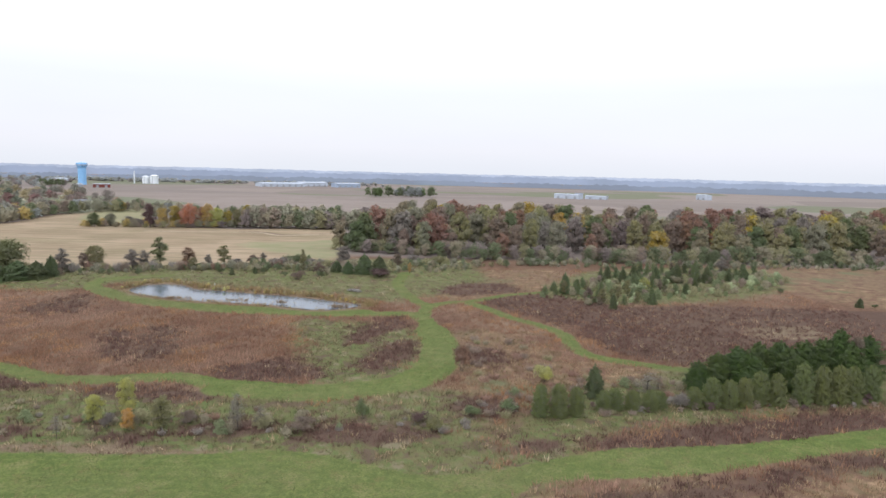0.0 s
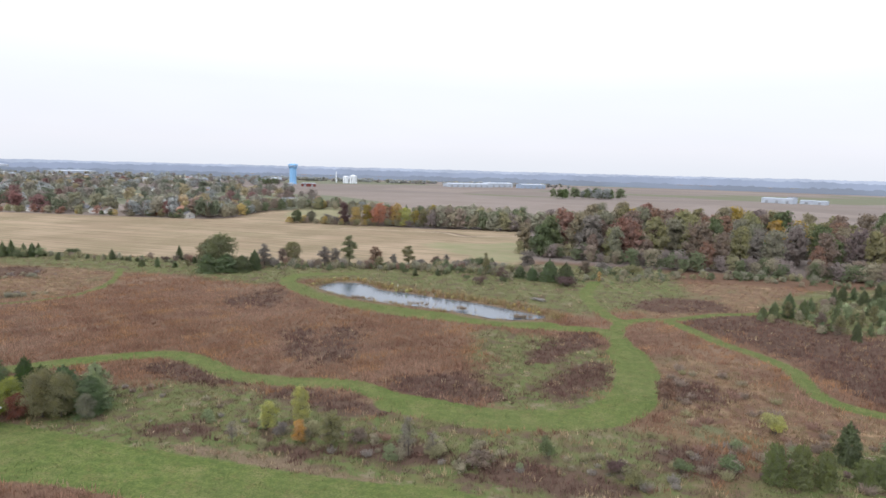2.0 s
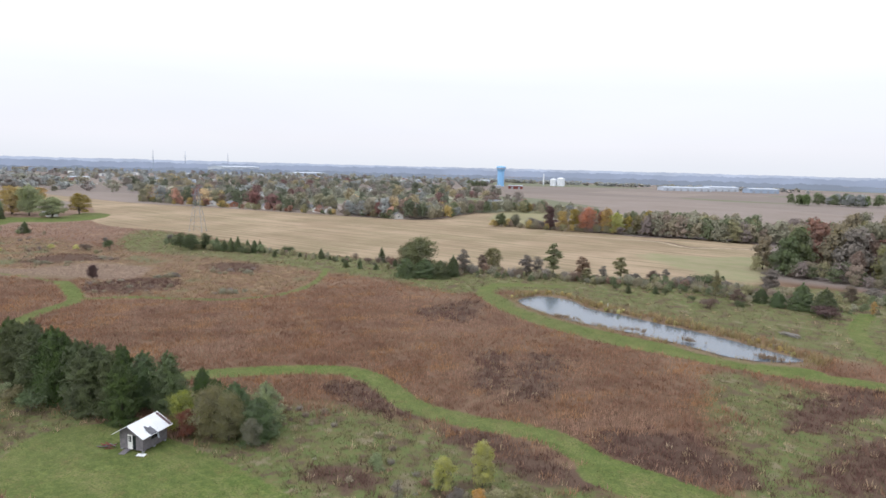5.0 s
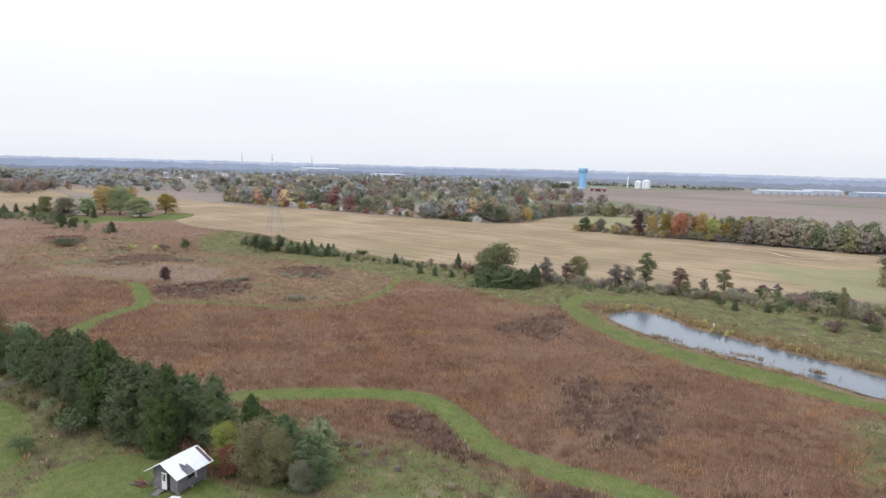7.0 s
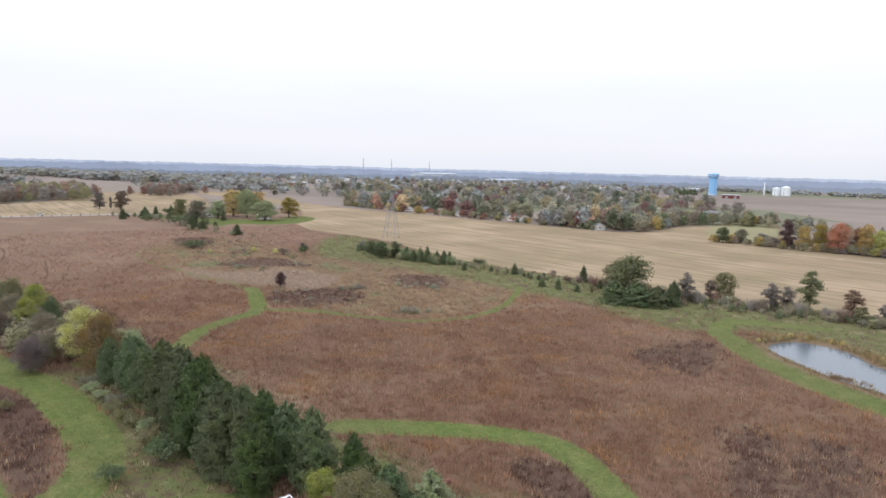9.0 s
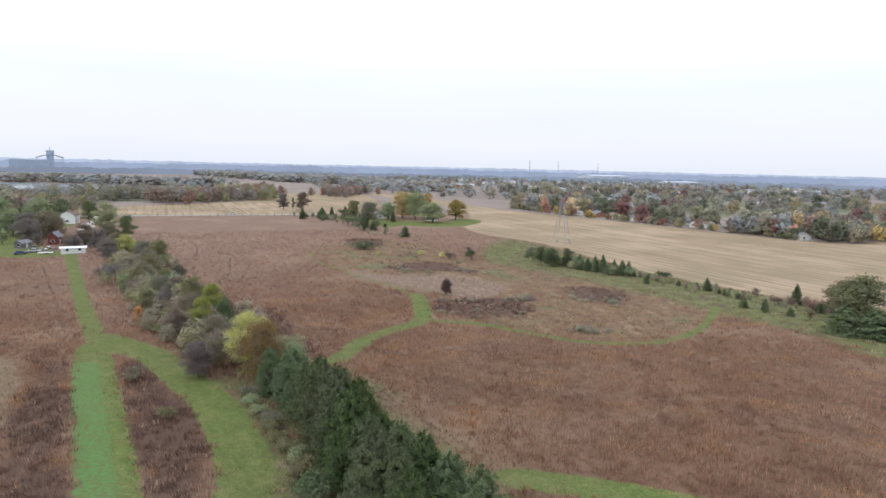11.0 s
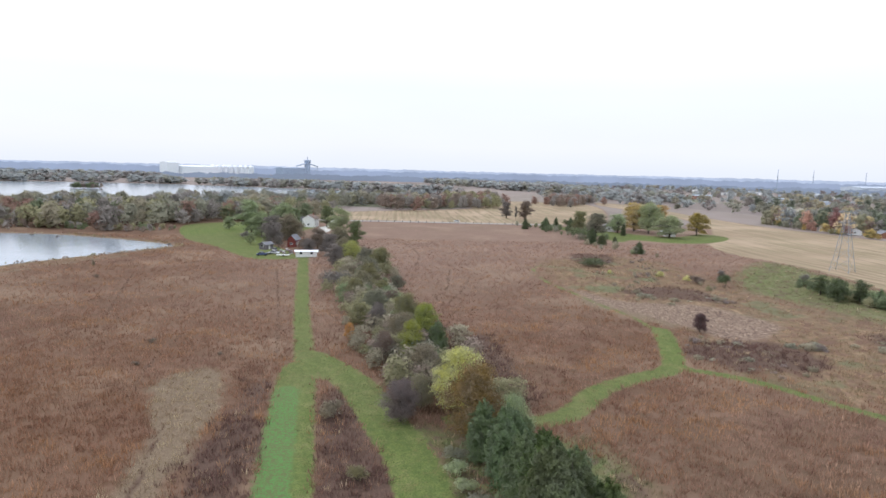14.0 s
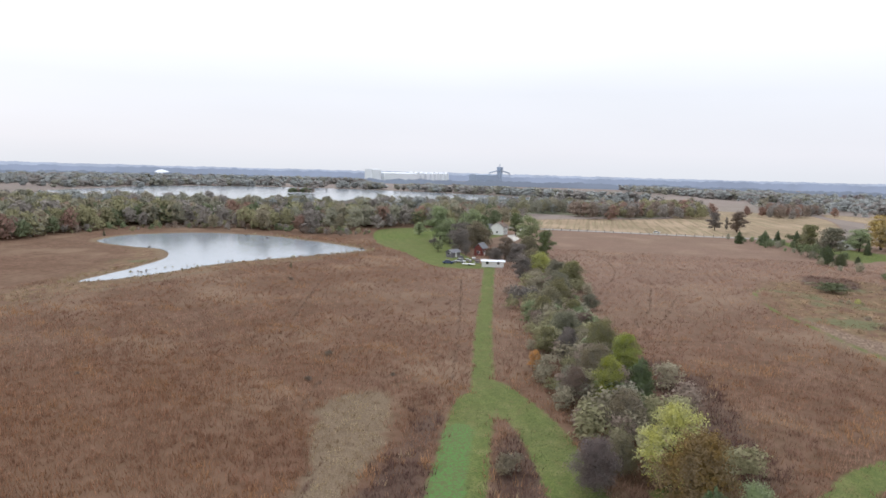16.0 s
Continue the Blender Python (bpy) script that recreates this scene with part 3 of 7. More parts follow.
def water(name, outline, z, label):
    bm = bmesh.new()
    o = ring(outline, 1.5)
    c = o.mean(0)
    f = bm.faces.new([bm.verts.new((*(c + (p - c) * 1.0), z)) for p in o])
    bmesh.ops.triangulate(bm, faces=[f])
    if f.is_valid and f.normal.z < 0:
        bmesh.ops.reverse_faces(bm, faces=bm.faces)
    bm.normal_update()
    for f in bm.faces:
        if f.normal.z < 0:
            f.normal_flip()
    me = bpy.data.meshes.new(name)
    bm.to_mesh(me)
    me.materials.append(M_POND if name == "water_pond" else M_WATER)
    return tagged(new(name, me), label, "water", kind="structure")


water("water_pond", POND, -0.18, "narrow still pond reflecting the pale sky, fringed with reeds")
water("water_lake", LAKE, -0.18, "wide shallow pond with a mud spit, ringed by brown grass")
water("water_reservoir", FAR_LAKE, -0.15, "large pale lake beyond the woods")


# ---- things and parts ----
def thing(name, label, category, at, turn=0.0, group=""):
    ob = new(name)
    ob.empty_display_size = 0.5
    ob.matrix_basis = pose(*at, 0, 0, turn)
    return tagged(ob, label, category, group)


def part(name, bm, material, parent, label=""):
    me = bm
    if isinstance(bm, bmesh.types.BMesh):
        me = bpy.data.meshes.new(name)
        bm.to_mesh(me)
        bm.free()
    if material and not me.materials:
        me.materials.append(material)
    ob = new(name, me)
    ob.parent = parent
    return tagged(ob, label)


def box(bm, x0, x1, y0, y1, z0, z1, bevel=0.0):
    made = bmesh.ops.create_cube(bm, size=1)["verts"]
    bmesh.ops.transform(bm, verts=made, matrix=Matrix.LocRotScale(((x0 + x1) / 2, (y0 + y1) / 2, (z0 + z1) / 2), None, (x1 - x0, y1 - y0, z1 - z0)))
    if bevel:
        bmesh.ops.bevel(bm, geom=list({e for v in made for e in v.link_edges}), offset=bevel, segments=1, affect="EDGES")
    return bm


def tube(bm, a, b, r0, r1, sides=6):
    """A tapered round bar from a to b."""
    a, b = Vector(a), Vector(b)
    q = (b - a).to_track_quat("Z", "Y")
    rings = []
    for p, r in ((a, r0), (b, r1)):
        rings.append([bm.verts.new(p + q @ Vector((r * math.cos(2 * math.pi * k / sides), r * math.sin(2 * math.pi * k / sides), 0))) for k in range(sides)])
    for k in range(sides):
        bm.faces.new((rings[0][k], rings[0][(k + 1) % sides], rings[1][(k + 1) % sides], rings[1][k]))
    bm.faces.new(rings[1])
    bm.faces.new(rings[0][::-1])
    return bm


# ---- trees ----
def cards(rng, centres, size, flat=0.0, long=1.0, out=None, loose=0.5):
    """Small leafy scraps at the centres, turned at random: two crossed bent pieces each."""
    n = len(centres)
    d1 = rng.normal(size=(n, 3))
    d1[:, 2] *= 1 - flat
    d1 /= np.linalg.norm(d1, axis=1)[:, None]
    d2 = np.cross(d1, rng.normal(size=(n, 3)))
    if out is not None:
        face = out + rng.normal(0, loose, (n, 3))
        d1 = np.cross(face, d1)
        d1 /= np.linalg.norm(d1, axis=1)[:, None] + 1e-9
        d2 = np.cross(face, d1)
    d2 /= np.linalg.norm(d2, axis=1)[:, None] + 1e-9
    s = (size * rng.uniform(0.6, 1.4, n))[:, None]
    up = np.cross(d1, d2) * s * 0.35
    skew = rng.uniform(-0.5, 0.5, (n, 1))
    v = np.stack([centres - d1 * s * long - d2 * s * 0.45, centres + d1 * s * long + d2 * s * (skew - 0.3), centres + d2 * s * 0.95 + d1 * s * skew + up], 1)
    faces = np.arange(3 * n).reshape(n, 3)
    return v.reshape(-1, 3), faces


def blobs(rng, n, low, high, wide, lean=0.6):
    """Places and sizes of the boughs that make a rounded crown."""
    out = []
    for k in range(n):
        u = (k + 0.5) / n
        z = low + (high - low) * u
        env = wide * math.sin(math.pi * min(0.97, 0.22 + 0.72 * u)) ** 0.7
        a = k * 2.4 + rng.uniform(-0.5, 0.5)
        r = env * rng.uniform(0.2, 0.82)
        out.append((r * math.cos(a), r * math.sin(a), z + rng.uniform(-lean, lean), wide * rng.uniform(0.25, 0.46)))
    return out


def crown_points(rng, bl, n):
    """Points near the skins of the boughs."""
    b = np.array(bl)
    k = rng.choice(len(b), n, p=b[:, 3] ** 2 / (b[:, 3] ** 2).sum())
    d = rng.normal(size=(n, 3))
    d /= np.linalg.norm(d, axis=1)[:, None]
    d[:, 2] = np.where(d[:, 2] < -0.3, -d[:, 2], d[:, 2]) * 0.85
    r = b[k, 3] * rng.uniform(0.4, 1.3, n) * (1 + 0.2 * np.sin(d[:, 0] * 7 + k) * np.sin(d[:, 1] * 6 + 2 * k))
    return b[k, :3] + d * r[:, None], d


def cores(rng, bl, part_of=0.78):
    """Lumpy inner masses of leaves, one in each bough."""
    g = (1 + 5 ** 0.5) / 2
    ico = np.array([(-1, g, 0), (1, g, 0), (-1, -g, 0), (1, -g, 0), (0, -1, g), (0, 1, g), (0, -1, -g), (0, 1, -g), (g, 0, -1), (g, 0, 1), (-g, 0, -1), (-g, 0, 1)]) / (1 + g * g) ** 0.5
    tri = np.array([(0, 11, 5), (0, 5, 1), (0, 1, 7), (0, 7, 10), (0, 10, 11), (1, 5, 9), (5, 11, 4), (11, 10, 2), (10, 7, 6), (7, 1, 8), (3, 9, 4), (3, 4, 2), (3, 2, 6), (3, 6, 8), (3, 8, 9), (4, 9, 5), (2, 4, 11), (6, 2, 10), (8, 6, 7), (9, 8, 1)])
    v = [np.array(b[:3]) + ico * b[3] * part_of * rng.uniform(0.75, 1.15, (12, 1)) for b in bl]
    return np.vstack(v), np.vstack([tri + 12 * k for k in range(len(bl))]), np.tile(ico * 0.7 + np.array((0, 0, 0.6)), (len(bl), 1))


def joined(a, b):
    return np.vstack([a[0], b[0]]), np.vstack([a[1], b[1] + len(a[0])]), np.vstack([a[2], b[2]])


def facing(rng, p, d, middle, wide, high, loose=0.25):
    """The way the leaves at p face: out of their bough, out of the crown, and a little by chance."""
    out = (p - np.array(middle)) / np.array((wide, wide, high))
    out /= np.linalg.norm(out, axis=1)[:, None] + 1e-9
    return np.repeat(0.2 * d + 0.5 * out + np.array((0, 0, 0.45)) + rng.normal(0, loose, p.shape), 3, axis=0)


def broadleaf(seed, h, wide, leaves, size, bare=0.28, boughs=14, thin=False, dense=False):
    """Trunk and crown meshes of a leafy tree of height h."""
    rng = np.random.default_rng(seed)
    bl = blobs(rng, boughs, h * (bare + 0.12), h * 0.88, wide)
    bm = bmesh.new()
    r = h * (0.016 if thin else 0.024)
    tube(bm, (0, 0, -0.3), (0.04 * h * rng.uniform(-1, 1), 0.03 * h * rng.uniform(-1, 1), h * 0.45), r, r * 0.62, 7)
    tube(bm, (0, 0, h * 0.42), (rng.uniform(-0.3, 0.3), rng.uniform(-0.3, 0.3), h * 0.86), r * 0.62, r * 0.15, 6)
    for x, y, z, s in bl:
        z0 = max(h * 0.18, min(z - s * 0.6, h * 0.6) - abs(x) * 0.25)
        tube(bm, (0, 0, z0), (x, y, z), r * 0.34, r * 0.06, 4)
    tr = bpy.data.meshes.new("trunk")
    bm.to_mesh(tr)
    bm.free()
    tr.materials.append(M_BARK)
    p, d = crown_points(rng, bl, leaves)
    v, f = cards(rng, p, size, out=d, loose=0.55)
    lie = facing(rng, p, d, (0, 0, h * 0.5), wide, h * 0.5)
    if dense:
        v, f, lie = joined((v, f, lie), cores(rng, bl, 0.62))
    cr = mesh_from("crown", v, f)
    lie_layer(cr, lie)
    cr.materials.append(M_LEAF)
    return tr, cr


def conifer(seed, h, wide, leaves, size, bare=0.04, point=1.0, tiers=13, ragged=0.12, lift=0.0, dome=0.8):
    """Trunk and crown meshes of a pine, spruce or cedar: whorls of feathery boughs on a straight stem."""
    rng = np.random.default_rng(seed)
    bm = bmesh.new()
    tube(bm, (0, 0, -0.3), (0, 0, h * 0.97), h * 0.018, h * 0.003, 6)
    pts, outs = [], []
    for k in range(tiers):
        u = k / (tiers - 1)
        z = h * (bare + (0.96 - bare) * u)
        env = wide * (1 - u ** point) ** dome + 0.06 * wide
        arms = 6 + k % 3 if u < 0.9 else 4
        for j in range(arms):
            a = 2 * math.pi * (j + 0.37 * k) / arms + rng.uniform(-0.25, 0.25)
            reach = env * rng.uniform(1 - 2.2 * ragged, 1 + ragged)
            tip = (reach * math.cos(a), reach * math.sin(a), z + h * 0.012 + (lift - 0.10) * reach)
            if u < 0.85:
                tube(bm, (0, 0, z), tip, h * 0.004, 0.008, 3)
            m = max(4, int(leaves * env / (tiers * 6.5 * 0.55 * wide)))
            plume = rng.uniform(0.3, 1.0, 4)
            t = np.clip(rng.choice(plume, m) + rng.normal(0, 0.13, m), 0.12, 1.06)
            side = rng.normal(0, 0.17, m) * reach * t + np.where(rng.random(m) < 0.5, 1, -1) * 0.12 * reach * t
            bend = -0.35 * np.abs(side) + rng.normal(0.05, 0.10, m) * wide * 0.5
            p = np.column_stack([t * tip[0] - side * math.sin(a), t * tip[1] + side * math.cos(a), z + t * (tip[2] - z) + bend])
            pts.append(p)
            w = np.column_stack([np.full(m, math.cos(a)) - 0.5 * side / (0.2 * wide) * math.sin(a), np.full(m, math.sin(a)) + 0.5 * side / (0.2 * wide) * math.cos(a), 0.75 + 1.2 * bend])
            outs.append(w / np.linalg.norm(w, axis=1)[:, None])
    tr = bpy.data.meshes.new("trunk")
    bm.to_mesh(tr)
    bm.free()
    tr.materials.append(M_BARK)
    p, d = np.vstack(pts), np.vstack(outs)
    v, f = cards(rng, p, size, 0.35, 1.35, d, 0.5)
    cr = mesh_from("crown", v, f)
    lie_layer(cr, facing(rng, p, d, (0, 0, h * 0.25), wide, h * 0.8, 0.2))
    cr.materials.append(M_LEAF)
    return tr, cr


def shrub(seed, h, wide, leaves, size):
    rng = np.random.default_rng(seed)
    bl = [(rng.uniform(-0.55, 0.55) * wide, rng.uniform(-0.55, 0.55) * wide, h * rng.uniform(0.3, 0.68), wide * rng.uniform(0.3, 0.5)) for k in range(8)]
    bm = bmesh.new()
    for x, y, z, s in bl:
        tube(bm, (x * 0.15, y * 0.15, -0.1), (x, y, z), 0.03, 0.01, 4)
    tr = bpy.data.meshes.new("stem")
    bm.to_mesh(tr)
    bm.free()
    tr.materials.append(M_BARK)
    p, d = crown_points(rng, bl, leaves)
    p[:, 2] = np.abs(p[:, 2]) * min(1.0, h / max(0.1, p[:, 2].max()))
    v, f = cards(rng, p, size, out=d, loose=0.6)
    cr = mesh_from("crown", v, f)
    lie_layer(cr, facing(rng, p, d, (0, 0, h * 0.3), wide, h * 0.6))
    cr.materials.append(M_LEAF)
    return tr, cr


KINDS = {
    "maple": [broadleaf(11 + k, 10, 3.3, 7000, 0.165, 0.02, 26) for k in range(3)],
    "fine": [broadleaf(15 + k, 10, 3.5, 18000, 0.11, 0.02, 44) for k in range(2)],
    "finewide": [broadleaf(18 + k, 10, 4.3, 20000, 0.115, 0.0, 50) for k in range(2)],
    "wide": [broadleaf(21 + k, 10, 4.2, 8500, 0.175, 0.0, 32) for k in range(3)],
    "sapling": [broadleaf(36 + k, 10, 2.6, 1500, 0.11, 0.1, 22, True) for k in range(3)],
    "slim": [broadleaf(31 + k, 10, 2.3, 3600, 0.165, 0.06, 22, True) for k in range(4)],
    "wood": [broadleaf(41 + k, 10, 3.3, 2300, 0.27, 0.0, 26, dense=True) for k in range(7)],
    "pine": [conifer(51 + k, 10, 3.3, 5200, 0.21, 0.0, 2.6) for k in range(3)],
    "finepine": [conifer(56 + k, 10, 3.2, 17000, 0.105, 0.0, 2.4, 19, 0.2, 0.12, 0.62) for k in range(4)],
    "youngpine": [conifer(58 + k, 10, 3.0, 1500, 0.26, 0.0, 1.6, 11, 0.25, 0.1, 0.7) for k in range(3)],
    "cedar": [conifer(61 + k, 10, 2.1, 2200, 0.26, 0.0, 2.0) for k in range(2)],
    "arbor": [conifer(66 + k, 10, 3.4, 7500, 0.15, 0.0, 4.0, 17, 0.1, 0.25, 0.6) for k in range(2)],
    "shrub": [shrub(71 + k, 2, 1.5, 1100, 0.10) for k in range(4)],
}
COLOURS = {
    "green": (dull(112, 126, 74), "green"), "olive": (dull(136, 130, 80), "olive"), "dgreen": (dull(98, 109, 66), "dark green"), "pinec": (dull(86, 102, 58, 0.9), "dark green"),
    "bluepine": (dull(104, 123, 74), "blue-green"), "oakc": (dull(124, 126, 78), "olive green"), "yellow": (dull(198, 198, 106, 0.8), "bright yellow"), "yellowg": (dull(178, 174, 72), "yellow-green"),
    "yellowg2": (dull(148, 154, 66, 0.85), "lime-green"), "gold": (dull(192, 156, 74), "golden"), "amber": (dull(140, 117, 64, 0.8), "amber-brown"), "gold2": (dull(160, 138, 68, 0.88), "dull gold"), "orange": (dull(196, 128, 84), "orange"),
    "orange2": (dull(206, 150, 54), "orange-yellow"), "orange3": (dull(158, 108, 84), "rust orange"), "red": (dull(146, 78, 66), "dark red"), "rust": (dull(142, 104, 84), "rust-coloured"),
    "brown": (dull(132, 112, 94), "brown"), "greyb": (dull(134, 124, 114), "half-bare grey-brown"), "maroon": (dull(110, 82, 80), "maroon"), "maroon2": (dull(128, 112, 106), "purple-brown"),
    # slate is greyed and lifted towards blue to suggest haze
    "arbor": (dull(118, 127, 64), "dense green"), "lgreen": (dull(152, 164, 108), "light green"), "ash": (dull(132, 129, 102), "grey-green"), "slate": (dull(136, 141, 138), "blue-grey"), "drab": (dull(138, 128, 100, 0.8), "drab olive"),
}
KIND_WORDS = {"youngpine": ("young_pine", "young pine", "pine"), "maple": ("leafy_tree", "leafy tree", "tree"), "wide": ("spreading_tree", "broad spreading tree", "tree"), "sapling": ("sapling", "thin twiggy sapling", "sapling"), "slim": ("young_tree", "slender young tree", "tree"), "wood": ("woodland_tree", "woodland tree", "tree"),
              "pine": ("pine_tree", "bushy pine", "pine"), "finepine": ("pine_tree", "bushy pine", "pine"), "fine": ("leafy_tree", "leafy tree", "tree"), "finewide": ("spreading_tree", "broad spreading tree", "tree"), "cedar": ("cedar_tree", "upright cedar", "cedar"), "arbor": ("arborvitae", "columnar arborvitae", "arborvitae"), "shrub": ("bush", "rounded bush", "bush")}


def plant(kind, x, y, h, colour, where, group="", fat=1.0, z=None):
    """A tree or bush: an Empty with a trunk and a crown of its own colour."""
    v = KINDS[kind]
    k = int(abs(x * 7.3 + y * 3.1)) % len(v)
    base = 2.0 if kind == "shrub" else 10.0
    name, words, category = KIND_WORDS[kind]
    rgb, adjective = COLOURS[colour]
    ob = thing(name, adjective + " " + words + " " + where, category, (x, y, ground_at(x, y) - 0.05 if z is None else z), (x * 37 + y * 91) % 360, group)
    ob.scale = (h / base * fat, h / base * fat, h / base)
    part("stem" if kind == "shrub" else "trunk", v[k][0], None, ob)
    c = part("crown", v[k][1], None, ob)
    # Woodland crowns get an extra lift in colour as painted haze.
    c.color = tuple(1.18 * q for q in rgb[:3]) + (1,) if kind == "wood" else rgb
    return ob


FIELD_EDGE = [
    (-150, 224, 11.5, 1.5, "wide", "oakc"), (-157, 227, 9.0, 1.2, "wide", "olive"), (-169, 225, 6.1, 1.07, "cedar", "dgreen"), (-142, 206, 7.0, 1.62, "pine", "bluepine"),
    (-137, 210, 6.6, 2.14, "pine", "bluepine"), (-132, 212, 6.2, 1.64, "pine", "dgreen"), (-130, 217, 7.5, 0.92, "pine", "dgreen"),
    (-131, 225, 8.7, 1.32, "slim", "greyb"), (-126, 237, 9.0, 1.26, "maple", "olive"), (-128, 233, 6.4, 1.42, "slim", "brown"),
    (-112, 237, 7.5, 1.76, "slim", "greyb"), (-109, 240, 6.7, 1.60, "slim", "greyb"), (-105, 244, 11.7, 1.30, "slim", "oakc"),
    (-95, 247, 7.7, 1.72, "slim", "rust"), (-91, 242, 4.9, 1.94, "slim", "olive"),
]
FIELD_EDGE_MORE = [
    (-88, 249, 5.4, 1.31, "slim", "greyb"), (-84, 255, 8.5, 1.55, "slim", "olive"), (-78, 251, 3.7, 1.01, "shrub", "greyb"),
    (-74, 260, 3.8, 2.82, "slim", "brown"), (-70, 261, 4.5, 1.54, "slim", "greyb"), (-61, 256, 3.6, 2.28, "shrub", "greyb"),
    (-57, 260, 4.4, 1.87, "shrub", "dgreen"), (-52, 261, 2.8, 2.11, "shrub", "greyb"), (-37, 260, 8.0, 2.02, "slim", "greyb"),
    (-42, 235, 5.2, 1.82, "slim", "brown"), (-40, 226, 3.4, 0.66, "shrub", "dgreen"), (-37, 244, 4.5, 1.46, "pine", "dgreen"),
    (-32, 240, 4.9, 1.31, "pine", "bluepine"), (-26, 240, 7.9, 1.22, "pine", "bluepine"),
]
HEDGE = [
    (-20, 237, 7.5, 1.25, "pine", "dgreen"), (-19, 232, 3.6, 1.64, "shrub", "maroon"), (-15, 263, 4.9, 1.62, "maple", "brown"),
    (-48, 225, 3.4, 1.23, "shrub", "brown"), (-54, 232, 1.8, 0.98, "shrub", "dgreen"), (-9, 242, 4.3, 0.94, "slim", "gold"),
    (-8, 275, 3.8, 1.64, "shrub", "greyb"), (2, 268, 4.3, 1.16, "shrub", "olive"), (-66, 236, 2.6, 1.76, "cedar", "dgreen"),
    (-73, 231, 3.0, 1.54, "cedar", "dgreen"), (-77, 232, 2.6, 0.70, "shrub", "dgreen"), (-63, 236, 2.6, 0.70, "shrub", "dgreen"),
]
HEDGE_MORE = [
    (-49, 240, 9.1, 0.71, "slim", "olive"), (-278, 204, 4.4, 0.68, "shrub", "greyb"), (-261, 198, 6.4, 1.78, "slim", "dgreen"),
    (-250, 196, 6.7, 1.29, "wide", "dgreen"), (-250, 203, 6.6, 1.97, "slim", "dgreen"), (-242, 203, 5.6, 1.44, "cedar", "bluepine"),
    (-237, 203, 5.0, 1.38, "cedar", "bluepine"), (-234, 204, 6.2, 1.11, "cedar", "green"), (-232, 206, 6.7, 1.04, "cedar", "green"),
    (-227, 207, 5.5, 1.26, "cedar", "green"), (-225, 209, 5.5, 1.44, "cedar", "bluepine"), (-224, 211, 5.3, 1.13, "cedar", "dgreen"),
]
FIELD_CEDARS = [
    (-222, 212, 2.2, 1.38, "cedar", "dgreen"), (-209, 206, 3.0, 1.59, "cedar", "dgreen"), (-211, 215, 3.8, 0.93, "shrub", "dgreen"),
    (-203, 214, 1.9, 2.06, "cedar", "dgreen"), (-197, 216, 2.1, 1.84, "cedar", "dgreen"), (-194, 217, 4.2, 1.38, "cedar", "dgreen"),
    (-189, 217, 1.8, 1.55, "cedar", "dgreen"), (-187, 217, 1.8, 1.55, "cedar", "dgreen"), (-181, 216, 1.8, 2.06, "cedar", "dgreen"),
    (-171, 207, 3.0, 2.06, "cedar", "green"), (-165, 208, 3.8, 1.37, "cedar", "green"), (-170, 218, 2.7, 0.83, "shrub", "brown"),
    (-159, 210, 2.5, 2.06, "cedar", "green"), (-154, 211, 3.3, 1.32, "slim", "olive"), (-159, 221, 3.0, 1.47, "cedar", "dgreen"),
    (-213, 136, 4.8, 1.05, "fine", "maroon"), (-285, 178, 4.1, 1.88, "slim", "greyb"),
]
YOUNG_PINES = [
    (37, 206, 3.2, 1.16, "pine", "green"), (40, 207, 4.7, 0.90, "pine", "green"), (44, 209, 7.2, 0.74, "pine", "bluepine"),
    (48, 210, 5.3, 0.91, "pine", "green"), (49, 196, 4.8, 1.56, "slim", "brown"), (52, 192, 5.2, 1.41, "slim", "olive"),
    (54, 186, 5.0, 0.66, "pine", "dgreen"), (67, 245, 5.3, 0.82, "pine", "dgreen"), (71, 238, 5.1, 0.94, "pine", "dgreen"),
    (71, 223, 6.0, 0.94, "pine", "green"), (73, 218, 4.9, 1.83, "slim", "yellowg"), (68, 194, 4.9, 0.80, "pine", "bluepine"),
    (83, 237, 6.4, 0.75, "pine", "dgreen"), (80, 219, 5.3, 1.31, "slim", "green"),
]
YOUNG_PINES_MORE = [
    (91, 238, 7.5, 0.81, "pine", "dgreen"), (86, 215, 3.9, 0.85, "pine", "dgreen"), (96, 233, 9.8, 0.66, "pine", "green"),
    (96, 229, 4.9, 0.86, "cedar", "dgreen"), (115, 255, 8.0, 1.31, "slim", "greyb"), (122, 249, 3.8, 1.16, "pine", "dgreen"),
    (129, 257, 4.6, 1.24, "slim", "green"), (134, 198, 3.2, 1.09, "pine", "dgreen"), (139, 198, 1.3, 1.17, "shrub", "dgreen"),
    (119, 217, 2.7, 0.50, "shrub", "dgreen"), (64, 207, 5.6, 1.18, "slim", "olive"), (65, 198, 4.8, 1.17, "slim", "green"),
    (95, 245, 5.5, 1.13, "slim", "olive"), (103, 240, 6.5, 0.94, "pine", "dgreen"),
]
